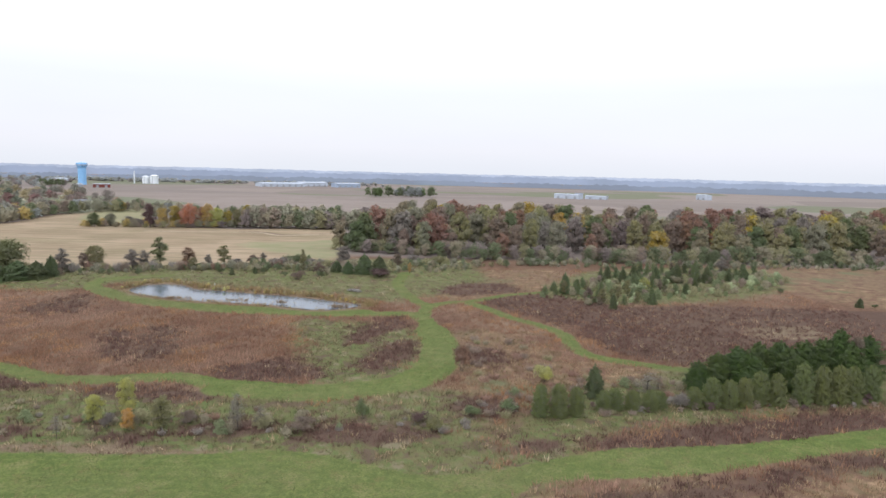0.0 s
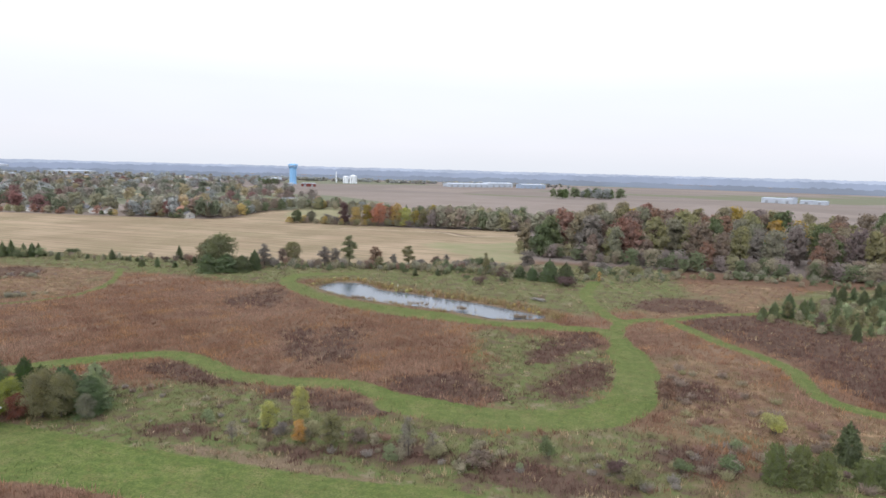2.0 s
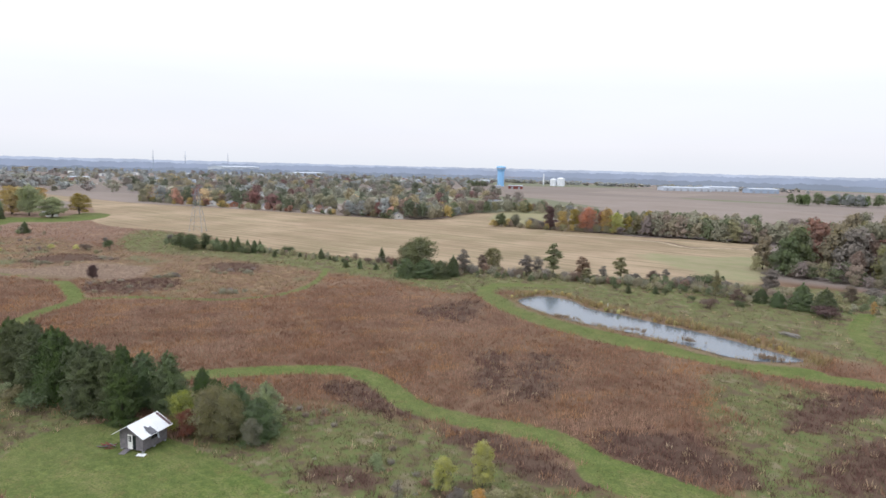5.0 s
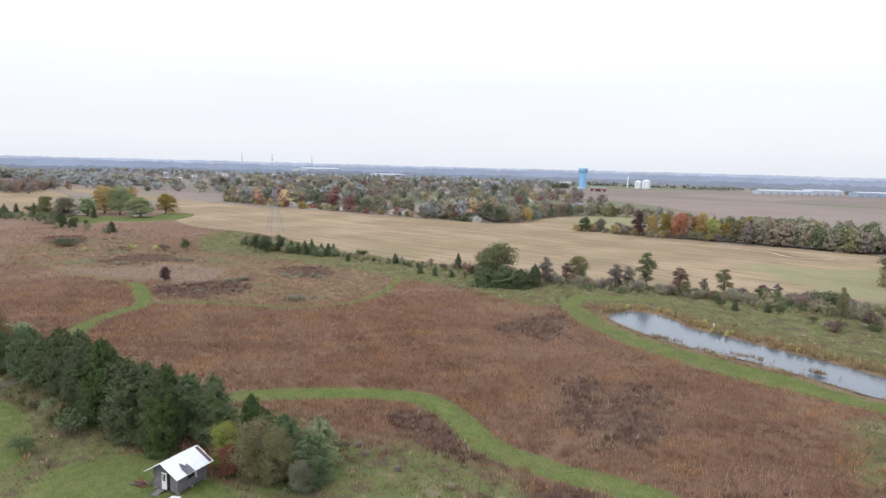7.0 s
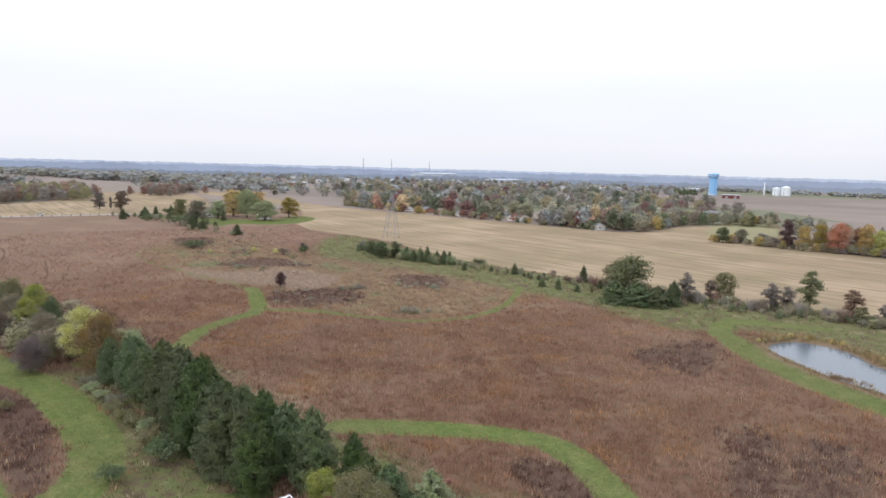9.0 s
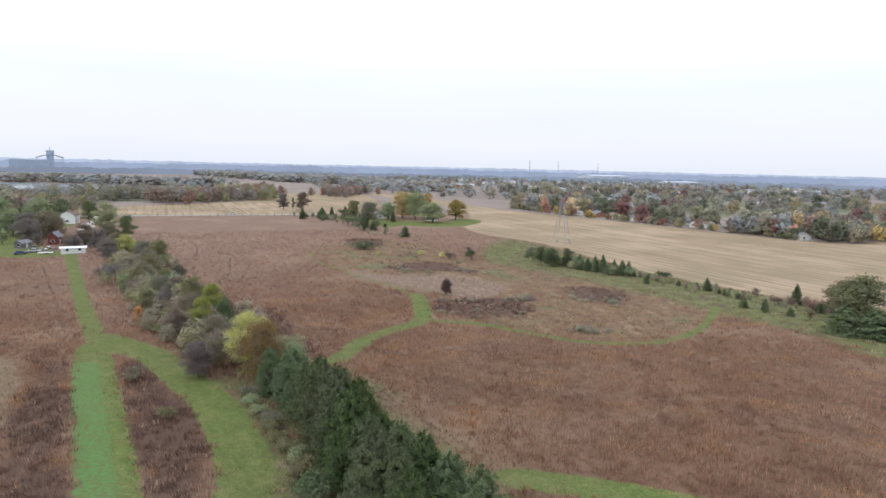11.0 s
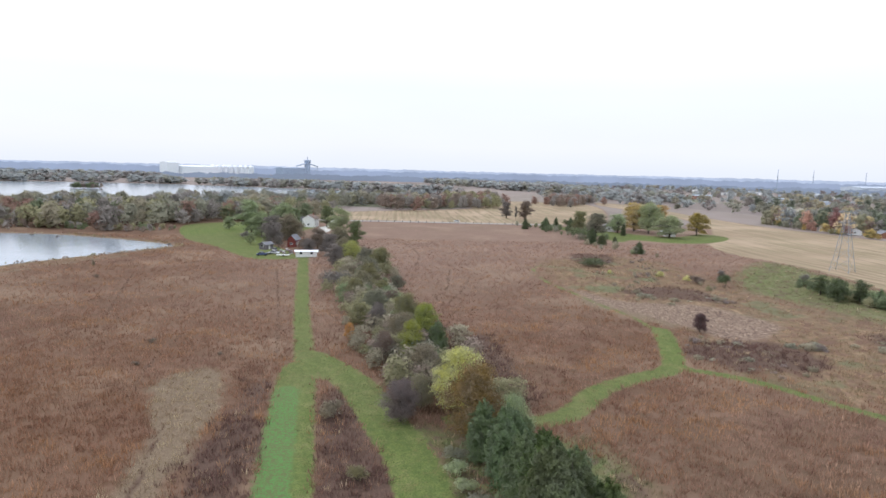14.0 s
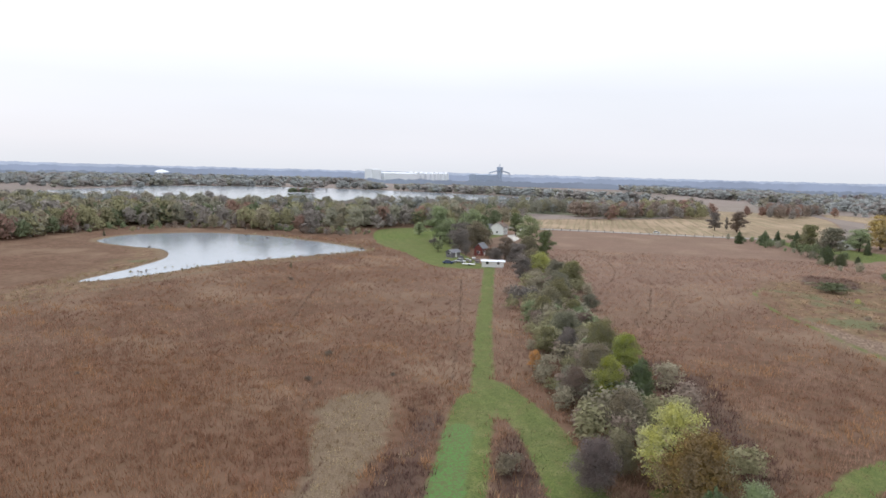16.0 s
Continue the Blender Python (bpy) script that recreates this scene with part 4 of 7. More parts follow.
FRONT_BUSHES = [
    (-48, 93, 4.6, 1.0, "maple", "yellowg"), (-45, 97, 5.6, 0.9, "maple", "yellowg"), (-42, 91, 3.2, 1.1, "maple", "orange2"),
    (-50, 87, 3.9, 0.95, "sapling", "greyb"), (-45, 91, 2.9, 0.50, "shrub", "greyb"), (-37, 91, 5.4, 1.57, "slim", "olive"),
    (-27, 93, 4.3, 1.01, "sapling", "greyb"), (-26, 92, 6.5, 0.78, "sapling", "greyb"), (-23, 93, 3.7, 1.19, "sapling", "greyb"),
    (-8, 97, 3.6, 0.50, "shrub", "green"), (3, 93, 3.3, 0.65, "shrub", "olive"), (1, 96, 1.8, 1.44, "shrub", "maroon"),
    (-34, 94, 2.1, 1.14, "shrub", "brown"), (-16, 92, 2.1, 1.54, "shrub", "brown"), (23, 117, 4.1, 0.77, "shrub", "yellowg"),
    (31, 110, 6.0, 0.85, "pine", "dgreen"), (41, 112, 4.2, 2.23, "sapling", "greyb"), (15, 102, 1.7, 1.79, "shrub", "green"),
    (9, 99, 2.1, 1.02, "shrub", "green"), (44, 115, 3.1, 2.31, "sapling", "brown"), (8, 122, 5.6, 0.50, "shrub", "rust"),
]
EAST_ARBOR = [
    (20, 100, 5.5, 0.73, "arbor", "arbor"), (23, 100, 5.7, 0.75, "arbor", "arbor"), (26, 101, 4.9, 0.82, "arbor", "arbor"),
    (31, 103, 3.7, 1.04, "arbor", "arbor"), (33, 104, 3.9, 1.04, "arbor", "arbor"), (36, 104, 3.6, 1.04, "arbor", "arbor"),
    (39, 104, 3.7, 1.04, "arbor", "arbor"), (41, 105, 3.1, 1.04, "arbor", "arbor"), (44, 105, 3.5, 0.67, "shrub", "greyb"),
    (47, 106, 3.8, 1.04, "arbor", "arbor"), (50, 106, 5.6, 0.76, "arbor", "arbor"), (53, 106, 5.2, 0.83, "arbor", "arbor"),
    (56, 107, 5.4, 0.79, "arbor", "arbor"), (59, 108, 6.2, 0.74, "arbor", "arbor"), (62, 108, 6.0, 0.70, "arbor", "arbor"),
    (67, 109, 7.7, 0.64, "arbor", "arbor"), (71, 110, 7.1, 0.65, "arbor", "arbor"), (74, 110, 7.3, 0.65, "arbor", "arbor"),
    (77, 111, 6.9, 0.68, "arbor", "arbor"), (81, 112, 6.9, 0.73, "arbor", "arbor"),
]
EAST_PINES = [
    (51, 115, 5.7, 1.25, "finepine", "pinec"), (55, 116, 7.1, 1.24, "finepine", "pinec"), (59, 117, 8.2, 1.23, "finepine", "pinec"),
    (64, 119, 8.6, 1.17, "finepine", "pinec"), (69, 121, 8.5, 1.21, "finepine", "pinec"), (75, 123, 8.2, 1.27, "finepine", "pinec"),
    (80, 125, 8.3, 1.17, "finepine", "pinec"), (83, 125, 10.3, 0.95, "finepine", "pinec"), (87, 126, 8.7, 0.54, "maple", "brown"),
    (90, 127, 8.4, 1.29, "finepine", "pinec"), (69, 117, 8.5, 1.17, "finepine", "pinec"), (60, 114, 7.6, 1.27, "finepine", "pinec"),
    (81, 118, 9.0, 1.11, "finepine", "pinec"),
]
FARM_TREES = [
    (-408, -11, 17.9, 1.22, "maple", "lgreen"), (-412, 5, 17.3, 1.20, "maple", "lgreen"), (-392, 3, 11.2, 1.50, "wide", "greyb"),
    (-435, -29, 7.6, 1.33, "maple", "lgreen"), (-367, -2, 6.0, 1.70, "slim", "lgreen"), (-460, 22, 13.2, 1.02, "maple", "green"),
    (-413, 34, 14.4, 1.04, "wide", "lgreen"), (-353, 30, 9.1, 1.30, "wide", "brown"), (-366, 45, 11.6, 1.18, "maple", "green"),
    (-335, 37, 9.3, 1.33, "maple", "greyb"), (-314, 48, 8.5, 1.19, "wide", "yellowg"), (-299, 43, 9.0, 1.30, "maple", "greyb"),
    (-359, 12, 5.1, 1.95, "slim", "greyb"), (-389, -10, 4.7, 0.78, "shrub", "greyb"),
]
YARD_BRUSH = [
    (-347, 27, 5.5, 1.5, "wide", "greyb"), (-352, 33, 6.0, 1.5, "wide", "brown"), (-364, 38, 9.0, 1.3, "wide", "drab"), (-370, 8, 11.0, 1.2, "wide", "greyb"),
    (-383, 13, 13.0, 1.2, "wide", "drab"), (-400, -4, 13.0, 1.2, "maple", "lgreen"), (-356, 24, 4.5, 1.6, "wide", "brown"), (-425, 8, 14.0, 1.2, "maple", "green"),
]
HOUSE_TREES = [
    (-568, 149, 12.9, 1.29, "maple", "greyb"), (-555, 161, 14.2, 1.37, "maple", "brown"), (-559, 155, 10.3, 0.60, "slim", "greyb"),
    (-475, 146, 7.1, 1.46, "cedar", "dgreen"), (-470, 158, 8.4, 1.56, "cedar", "bluepine"), (-480, 167, 7.9, 1.13, "cedar", "dgreen"),
    (-467, 173, 9.1, 1.12, "cedar", "dgreen"), (-447, 173, 14.7, 1.10, "maple", "olive"), (-433, 179, 14.5, 1.56, "maple", "ash"),
    (-395, 165, 8.6, 1.04, "pine", "dgreen"), (-421, 165, 7.1, 1.08, "shrub", "green"), (-391, 169, 5.7, 1.14, "pine", "dgreen"),
    (-403, 180, 3.5, 1.73, "cedar", "dgreen"),
]
HOUSE_TREES_MORE = [
    (-355, 175, 6.0, 1.06, "pine", "dgreen"), (-460, 201, 12.1, 1.61, "maple", "lgreen"), (-444, 199, 7.6, 1.08, "cedar", "dgreen"),
    (-475, 217, 18.8, 1.56, "maple", "gold"), (-458, 220, 19.7, 1.06, "wide", "lgreen"), (-524, 252, 15.9, 1.89, "maple", "gold"),
    (-434, 223, 13.1, 1.95, "maple", "lgreen"), (-452, 248, 14.3, 1.40, "maple", "gold2"), (-314, 141, 3.5, 2.50, "shrub", "dgreen"),
    (-279, 167, 3.2, 1.3, "shrub", "brown"), (-273, 173, 4.7, 0.70, "shrub", "dgreen"), (-759, 371, 6.1, 1.84, "maple", "ash"),
    (-491, 179, 5.9, 1.04, "shrub", "dgreen"),
]
LANE_TREES = [
    (-289, 59, 9.6, 1.08, "wide", "olive"), (-259, 57, 8.3, 1.00, "wide", "olive"), (-239, 54, 7.5, 1.06, "maple", "olive"),
    (-240, 61, 6.8, 1.28, "maple", "olive"), (-260, 65, 4.7, 1.51, "fine", "ash"), (-258, 47, 6.6, 0.82, "shrub", "greyb"),
    (-213, 57, 5.7, 1.33, "fine", "olive"), (-209, 61, 6.8, 0.95, "fine", "greyb"), (-209, 67, 8.6, 0.92, "finewide", "olive"),
    (-213, 61, 3.8, 0.60, "shrub", "lgreen"), (-201, 55.5, 4.2, 0.9, "fine", "orange2"), (-201, 71, 8.7, 1.04, "fine", "yellowg2"),
    (-190, 73, 7.5, 0.88, "finepine", "bluepine"), (-186, 68, 8.8, 0.77, "fine", "yellowg2"), (-186, 63, 6.2, 0.89, "finewide", "brown"),
    (-192, 60, 2.2, 1.62, "shrub", "olive"), (-159, 66, 6.4, 1.06, "finewide", "maroon2"), (-160, 56, 3.0, 1.00, "shrub", "drab"), (-164, 69, 5.0, 1.1, "finewide", "drab"), (-176, 70, 6.4, 1.2, "finewide", "drab"), (-196, 66, 7.4, 1.1, "finewide", "drab"),
    (-222, 60, 7.2, 1.2, "finewide", "ash"), (-250, 55, 7.4, 1.2, "wide", "drab"), (-274, 56, 7.8, 1.2, "wide", "ash"), (-300, 54, 8.0, 1.2, "wide", "ash"), (-318, 44, 9.0, 1.2, "wide", "drab"),
    (-142, 61, 2.3, 0.90, "shrub", "olive"), (-230, 64, 5.7, 1.50, "fine", "brown"),
]
CABIN_TREES = [
    (-87.1, 85, 6.0, 1.05, "fine", "yellowg2"), (-84.9, 84.3, 4.0, 1.2, "fine", "red"), (-82.1, 86, 7.4, 0.95, "finewide", "olive"), (-79.0, 93.0, 7.0, 1.0, "finepine", "lgreen"), (-75.5, 87.5, 4.2, 1.0, "fine", "ash"), (-86.5, 90.0, 6.5, 1.0, "finepine", "pinec"), (-76.8, 89.5, 6.0, 1.35, "finepine", "bluepine"),
    (-79.6, 87, 6.6, 0.9, "finewide", "olive"), (-82.1, 90, 7.0, 1.15, "finepine", "bluepine"), (-111, 75, 3.3, 1.14, "shrub", "bluepine"),
    (-109, 69, 2.3, 1.06, "shrub", "bluepine"), (-83, 97, 2.8, 1.37, "shrub", "orange3"), (-91.1, 91, 7.0, 0.76, "finepine", "pinec"),
]

rng = random.Random(5)


def spread(n, outline, seed, gap=0.0):
    """n places inside an outline, not closer than gap."""
    r = np.random.default_rng(seed)
    o = np.array(outline, float)
    p = o.min(0) + r.random((n * 30, 2)) * (o.max(0) - o.min(0))
    p = p[area_distance(p, o) < 0]
    got = np.zeros((0, 2))
    for q in p:
        if len(got) >= n:
            break
        if not len(got) or ((got - q) ** 2).sum(1).min() > gap * gap:
            got = np.vstack([got, q])
    return [(float(a), float(b)) for a, b in got]


# ---- cabin with a white metal roof ----
M_GREYWOOD = plain("weathered_grey_boards", srgb(112, 108, 112), 0.85, scale=2.5)
M_WHITEROOF = plain("white_sheet_metal", srgb(226, 228, 232), 0.45, vary=0.06, scale=0.8)
M_DARKROOF = plain("bare_roof_underlay", srgb(104, 104, 110), 0.9)
M_BROWNROOF = plain("brown_roof_sheet", srgb(104, 84, 86), 0.8)
M_WHITE = plain("white_paint", srgb(222, 222, 220), 0.6, vary=0.08)
M_GLASS = plain("dark_window_glass", (0.02, 0.025, 0.03, 1), 0.12, vary=0.2, spec=0.6)
M_STEEL = plain("galvanised_steel", srgb(150, 154, 160), 0.5, 0.4, vary=0.15)
M_REDWOOD = plain("red_barn_boards", srgb(112, 60, 54), 0.85)
M_SHINGLE = plain("grey_shingles", srgb(120, 120, 124), 0.9, scale=2)
M_BROWNSHINGLE = plain("brown_shingles", srgb(122, 106, 96), 0.9, scale=2)
M_BRICK = plain("brick_wall", srgb(150, 110, 92), 0.9)
M_CREAM = plain("cream_siding", srgb(214, 210, 190), 0.7, vary=0.08)
M_GRAVEL = plain("pale_gravel", srgb(186, 182, 174), 0.95, scale=0.7)
M_ASPHALT = plain("grey_road", srgb(150, 148, 146), 0.9, scale=0.5)
M_TYRE = plain("rubber", (0.03, 0.03, 0.03, 1), 0.9)


def slab(bm, corners, thick):
    """A sloping sheet with thickness from four corners."""
    lo = [bm.verts.new(Vector(c)) for c in corners]
    hi = [bm.verts.new(Vector(c) + Vector((0, 0, thick))) for c in corners]
    bm.faces.new(lo[::-1])
    bm.faces.new(hi)
    for k in range(4):
        bm.faces.new((lo[k], lo[(k + 1) % 4], hi[(k + 1) % 4], hi[k]))
    return bm


def gable_walls(w, l, wall, ridge, t=0.12):
    """Four walls with gable ends, ridge along y, as one shell with thickness."""
    bm = bmesh.new()
    for y in (-l / 2, l / 2 - t):
        a = [(-w / 2, y, 0), (w / 2, y, 0), (w / 2, y, wall), (0, y, ridge), (-w / 2, y, wall)]
        f = [bm.verts.new(p) for p in a]
        b = [bm.verts.new((p[0], p[1] + t, p[2])) for p in a]
        bm.faces.new(f)
        bm.faces.new(b[::-1])
        for k in range(5):
            bm.faces.new((f[k], b[k], b[(k + 1) % 5], f[(k + 1) % 5]))
    for x in (-w / 2, w / 2 - t):
        box(bm, x, x + t, -l / 2 + t, l / 2 - t, 0, wall)
    bmesh.ops.recalc_face_normals(bm, faces=bm.faces)
    return bm


def cabin():
    ob = thing("cabin", "small weathered grey wooden cabin with a torn white metal roof", "cabin", (-87.0, 79.1, ground_at(-87.0, 79.1) + 0.25), 18)
    w, l, wall, ridge = 3.7, 4.4, 2.3, 3.35
    part("wall", gable_walls(w, l, wall, ridge), M_GREYWOOD, ob)
    over, back, front = 0.65, 0.45, 0.75
    for side, name in ((-1, "roof"), (1, "roof")):
        x1 = side * (w / 2 + over)
        z1 = wall - over * (ridge - wall) / (w / 2)
        bm = slab(bmesh.new(), [(0, -l / 2 - front, ridge + 0.03), (x1, -l / 2 - front, z1), (x1, l / 2 + back, z1), (0, l / 2 + back, ridge + 0.03)][::side], 0.05)
        bmesh.ops.recalc_face_normals(bm, faces=bm.faces)
        r = part(name, bm, M_WHITEROOF, ob)
        for k in range(1, 9):
            y = -l / 2 - front + k * (l + front + back) / 9
            part("seam", slab(bmesh.new(), [(0, y, ridge + 0.08), (x1, y, z1 + 0.05), (x1, y + 0.04, z1 + 0.05), (0, y + 0.04, ridge + 0.08)], 0.025), M_WHITEROOF, r)
        if side == 1:
            pt = lambda u, v: (u * x1, -l / 2 - front + v, ridge + 0.085 + u * (z1 - ridge))
            part("brown_sheet", slab(bmesh.new(), [pt(0.06, 5.0), pt(0.97, 5.0), pt(0.97, 5.45), pt(0.06, 5.45)], 0.02), M_BROWNROOF, r, "bare brown strip along the gable")
            part("bare_patch", slab(bmesh.new(), [pt(0.62, 1.5), pt(1.0, 1.5), pt(1.0, 2.7), pt(0.55, 2.6)], 0.012), M_DARKROOF, r, "grey underlay where a sheet is torn off")
            part("bare_patch", slab(bmesh.new(), [pt(0.42, 1.75), pt(0.64, 1.55), pt(0.64, 2.2), pt(0.42, 2.0)], 0.014), M_DARKROOF, r)
            bm = slab(bmesh.new(), [(x1 - 0.5, 0.0, z1 + 0.32), (x1 + 0.12, -0.35, z1 - 0.75), (x1 + 0.14, -0.05, z1 - 0.75), (x1 - 0.45, 0.3, z1 + 0.30)], 0.03)
            part("hanging_sheet", bm, M_STEEL, r, "loose roof sheet hanging down")
    d = part("door", box(bmesh.new(), -0.55, 0.2, -l / 2 - 0.05, -l / 2 - 0.003, 0.05, 2.0, 0.01), M_WHITE, ob, "white door with six panes")
    for i in range(3):
        for j in range(2):
            part("pane", box(bmesh.new(), -0.40 + j * 0.24, -0.20 + j * 0.24, -l / 2 - 0.062, -l / 2 - 0.048, 1.05 + i * 0.27, 1.27 + i * 0.27), M_GLASS, d)
    # Dark panel laid on the wall as the shade inside an opening.
    part("doorway", box(bmesh.new(), 0.25, 0.72, -l / 2 - 0.03, -l / 2 - 0.004, 0.05, 1.95), M_GLASS, ob, "dark panel standing for the unlit gap beside the door")
    wn_ = part("window", box(bmesh.new(), w / 2 + 0.004, w / 2 + 0.04, -0.9, 0.7, 1.0, 1.75), M_GREYWOOD, ob)
    for k in range(2):
        part("pane", box(bmesh.new(), w / 2 + 0.042, w / 2 + 0.055, -0.83 + k * 0.78, -0.1 + k * 0.74, 1.07, 1.68), M_GLASS, wn_)
    part("ramp", slab(bmesh.new(), [(-1.0, -l / 2 - 1.3, -0.25), (-0.1, -l / 2 - 1.2, -0.25), (-0.1, -l / 2 - 0.04, 0.0), (-0.9, -l / 2 - 0.04, 0.0)], 0.05), M_GREYWOOD, ob)
    for x in (-w / 2 + 0.2, w / 2 - 0.2):
        for y in (-l / 2 + 0.2, 0, l / 2 - 0.2):
            part("footing", box(bmesh.new(), x - 0.15, x + 0.15, y - 0.15, y + 0.15, -0.45, 0.0, 0.02), M_STEEL, ob)
    for k in range(11):
        for side in (-1, 1):
            y = -l / 2 + 0.2 + k * 0.4
            part("batten", box(bmesh.new(), side * (w / 2 + 0.012) - 0.012, side * (w / 2 + 0.012) + 0.012, y - 0.02, y + 0.02, 0.0, wall - 0.02), M_GREYWOOD, ob)


cabin()
pile = thing("board_pile", "scattered pile of rusty red boards lying by the cabin", "wood pile", (-89.9, 75.8, ground_at(-89.9, 75.8)), 20)
for k in range(14):
    a, x, y, l = rng.uniform(-0.6, 0.6) + (1.4 if k % 4 == 0 else 0), rng.uniform(-0.7, 0.7), rng.uniform(-0.5, 0.5), rng.uniform(0.35, 0.8)
    c, q, z = math.cos(a), math.sin(a), 0.03 + 0.025 * k
    part("board", slab(bmesh.new(), [(x - c * l + q * 0.07, y - q * l - c * 0.07, z), (x + c * l + q * 0.07, y + q * l - c * 0.07, z + 0.03), (x + c * l - q * 0.07, y + q * l + c * 0.07, z + 0.03),
                                     (x - c * l - q * 0.07, y - q * l + c * 0.07, z)], 0.025), M_GREYWOOD if k % 3 == 0 else M_REDWOOD, pile)
sheet = thing("roof_sheet", "white metal sheet fallen on the grass by the cabin", "sheet", (-84.1, 77.0, ground_at(-84.1, 77.0) + 0.06), 30)
part("panel", slab(bmesh.new(), [(-0.6, -0.3, 0), (0.6, -0.35, 0.02), (0.6, 0.3, 0.1), (-0.6, 0.3, 0.05)], 0.03), M_WHITEROOF, sheet)


post = thing("pond_post", "white plastic post standing in the pond margin", "post", (-69.2, 203.0, -0.6))
part("shaft", tube(bmesh.new(), (0, 0, 0), (0.05, 0, 2.2), 0.11, 0.10, 8), M_WHITE, post)
part("cap", tube(bmesh.new(), (0.05, 0, 2.2), (0.05, 0, 2.26), 0.13, 0.11, 8), M_WHITE, post)
logs = thing("log_heap", "grey weathered logs heaped on the grass by the pond", "logs", (-24.6, 203.2, ground_at(-24.6, 203.2)), 165)
for k in range(7):
    a = rng.uniform(-0.25, 0.25)
    y, z, l = rng.uniform(-0.5, 0.5), 0.15 + 0.11 * k, rng.uniform(1.2, 2.4)
    part("log", tube(bmesh.new(), (-l * math.cos(a), y - l * math.sin(a), z), (l * math.cos(a), y + l * math.sin(a), z + 0.06), 0.15, 0.1, 7), M_GREYBARK, logs)


def mud_lump(x, y, size, seed):
    ob = thing("mud_lump", "low dark lump of mud standing out of the pond", "mud", (x, y, -0.3), seed * 47, "mud lumps")
    bm = bmesh.new()
    bmesh.ops.create_icosphere(bm, subdivisions=2, radius=1.0)
    r = random.Random(seed)
    for v in bm.verts:
        v.co = Vector((v.co.x * size * r.uniform(0.8, 1.15), v.co.y * size * 0.6 * r.uniform(0.8, 1.15), v.co.z * 0.75 * r.uniform(0.7, 1.2)))
    part("mound", bm, M_BARK, ob)


for k, (x, y, size) in enumerate([(-329, -122, 1.0), (-391, -111, 1.3), (-363, -37, 1.4), (-385, -96, 0.8)]):
    mud_lump(x, y, size, k)


# ---- transmission pylon ----
def pylon(x, y, h, label):
    ob = thing("pylon", label, "pylon", (x, y, 0), 35)
    half = lambda z: 3.0 * (1 - z / h) ** 1.2 + 0.55
    levels = [0, h * 0.22, h * 0.4, h * 0.55, h * 0.67, h * 0.77, h * 0.86, h * 0.94]
    for sx in (-1, 1):
        for sy in (-1, 1):
            bm = bmesh.new()
            for a, b in zip(levels, levels[1:]):
                tube(bm, (sx * half(a), sy * half(a), a - (0.2 if a == 0 else 0)), (sx * half(b), sy * half(b), b), 0.11, 0.10, 4)
            part("leg", bm, M_STEEL, ob)
    bm = bmesh.new()
    for a, b in zip(levels, levels[1:]):
        for s in (-1, 1):
            tube(bm, (-half(a), s * half(a), a), (half(b), s * half(b), b), 0.045, 0.045, 3)
            tube(bm, (half(a), s * half(a), a), (-half(b), s * half(b), b), 0.045, 0.045, 3)
            tube(bm, (s * half(a), -half(a), a), (s * half(b), half(b), b), 0.045, 0.045, 3)
            tube(bm, (s * half(a), half(a), a), (s * half(b), -half(b), b), 0.045, 0.045, 3)
    part("bracing", bm, M_STEEL, ob)
    for z, r in ((h * 0.80, 3.0), (h * 0.97, 3.4)):
        bm = bmesh.new()
        tube(bm, (-r, 0, z), (r, 0, z), 0.11, 0.11, 4)
        for s in (-1, 1):
            tube(bm, (s * r, 0, z), (s * 0.5, 0.4, z + 0.9), 0.06, 0.06, 4)
            tube(bm, (s * r, 0, z), (s * 0.5, -0.4, z - 0.9), 0.06, 0.06, 4)
        arm = part("crossarm", bm, M_STEEL, ob)
        for s in (-1, -0.5, 0.5, 1):
            bm = bmesh.new()
            for k in range(5):
                tube(bm, (s * r, 0, z - 0.15 - 0.2 * k), (s * r, 0, z - 0.3 - 0.2 * k), 0.10, 0.06, 6)
            part("insulator", bm, M_GREYWOOD, arm)


pylon(-311, 241, 24.5, "grey lattice steel pylon standing in the stubble field")


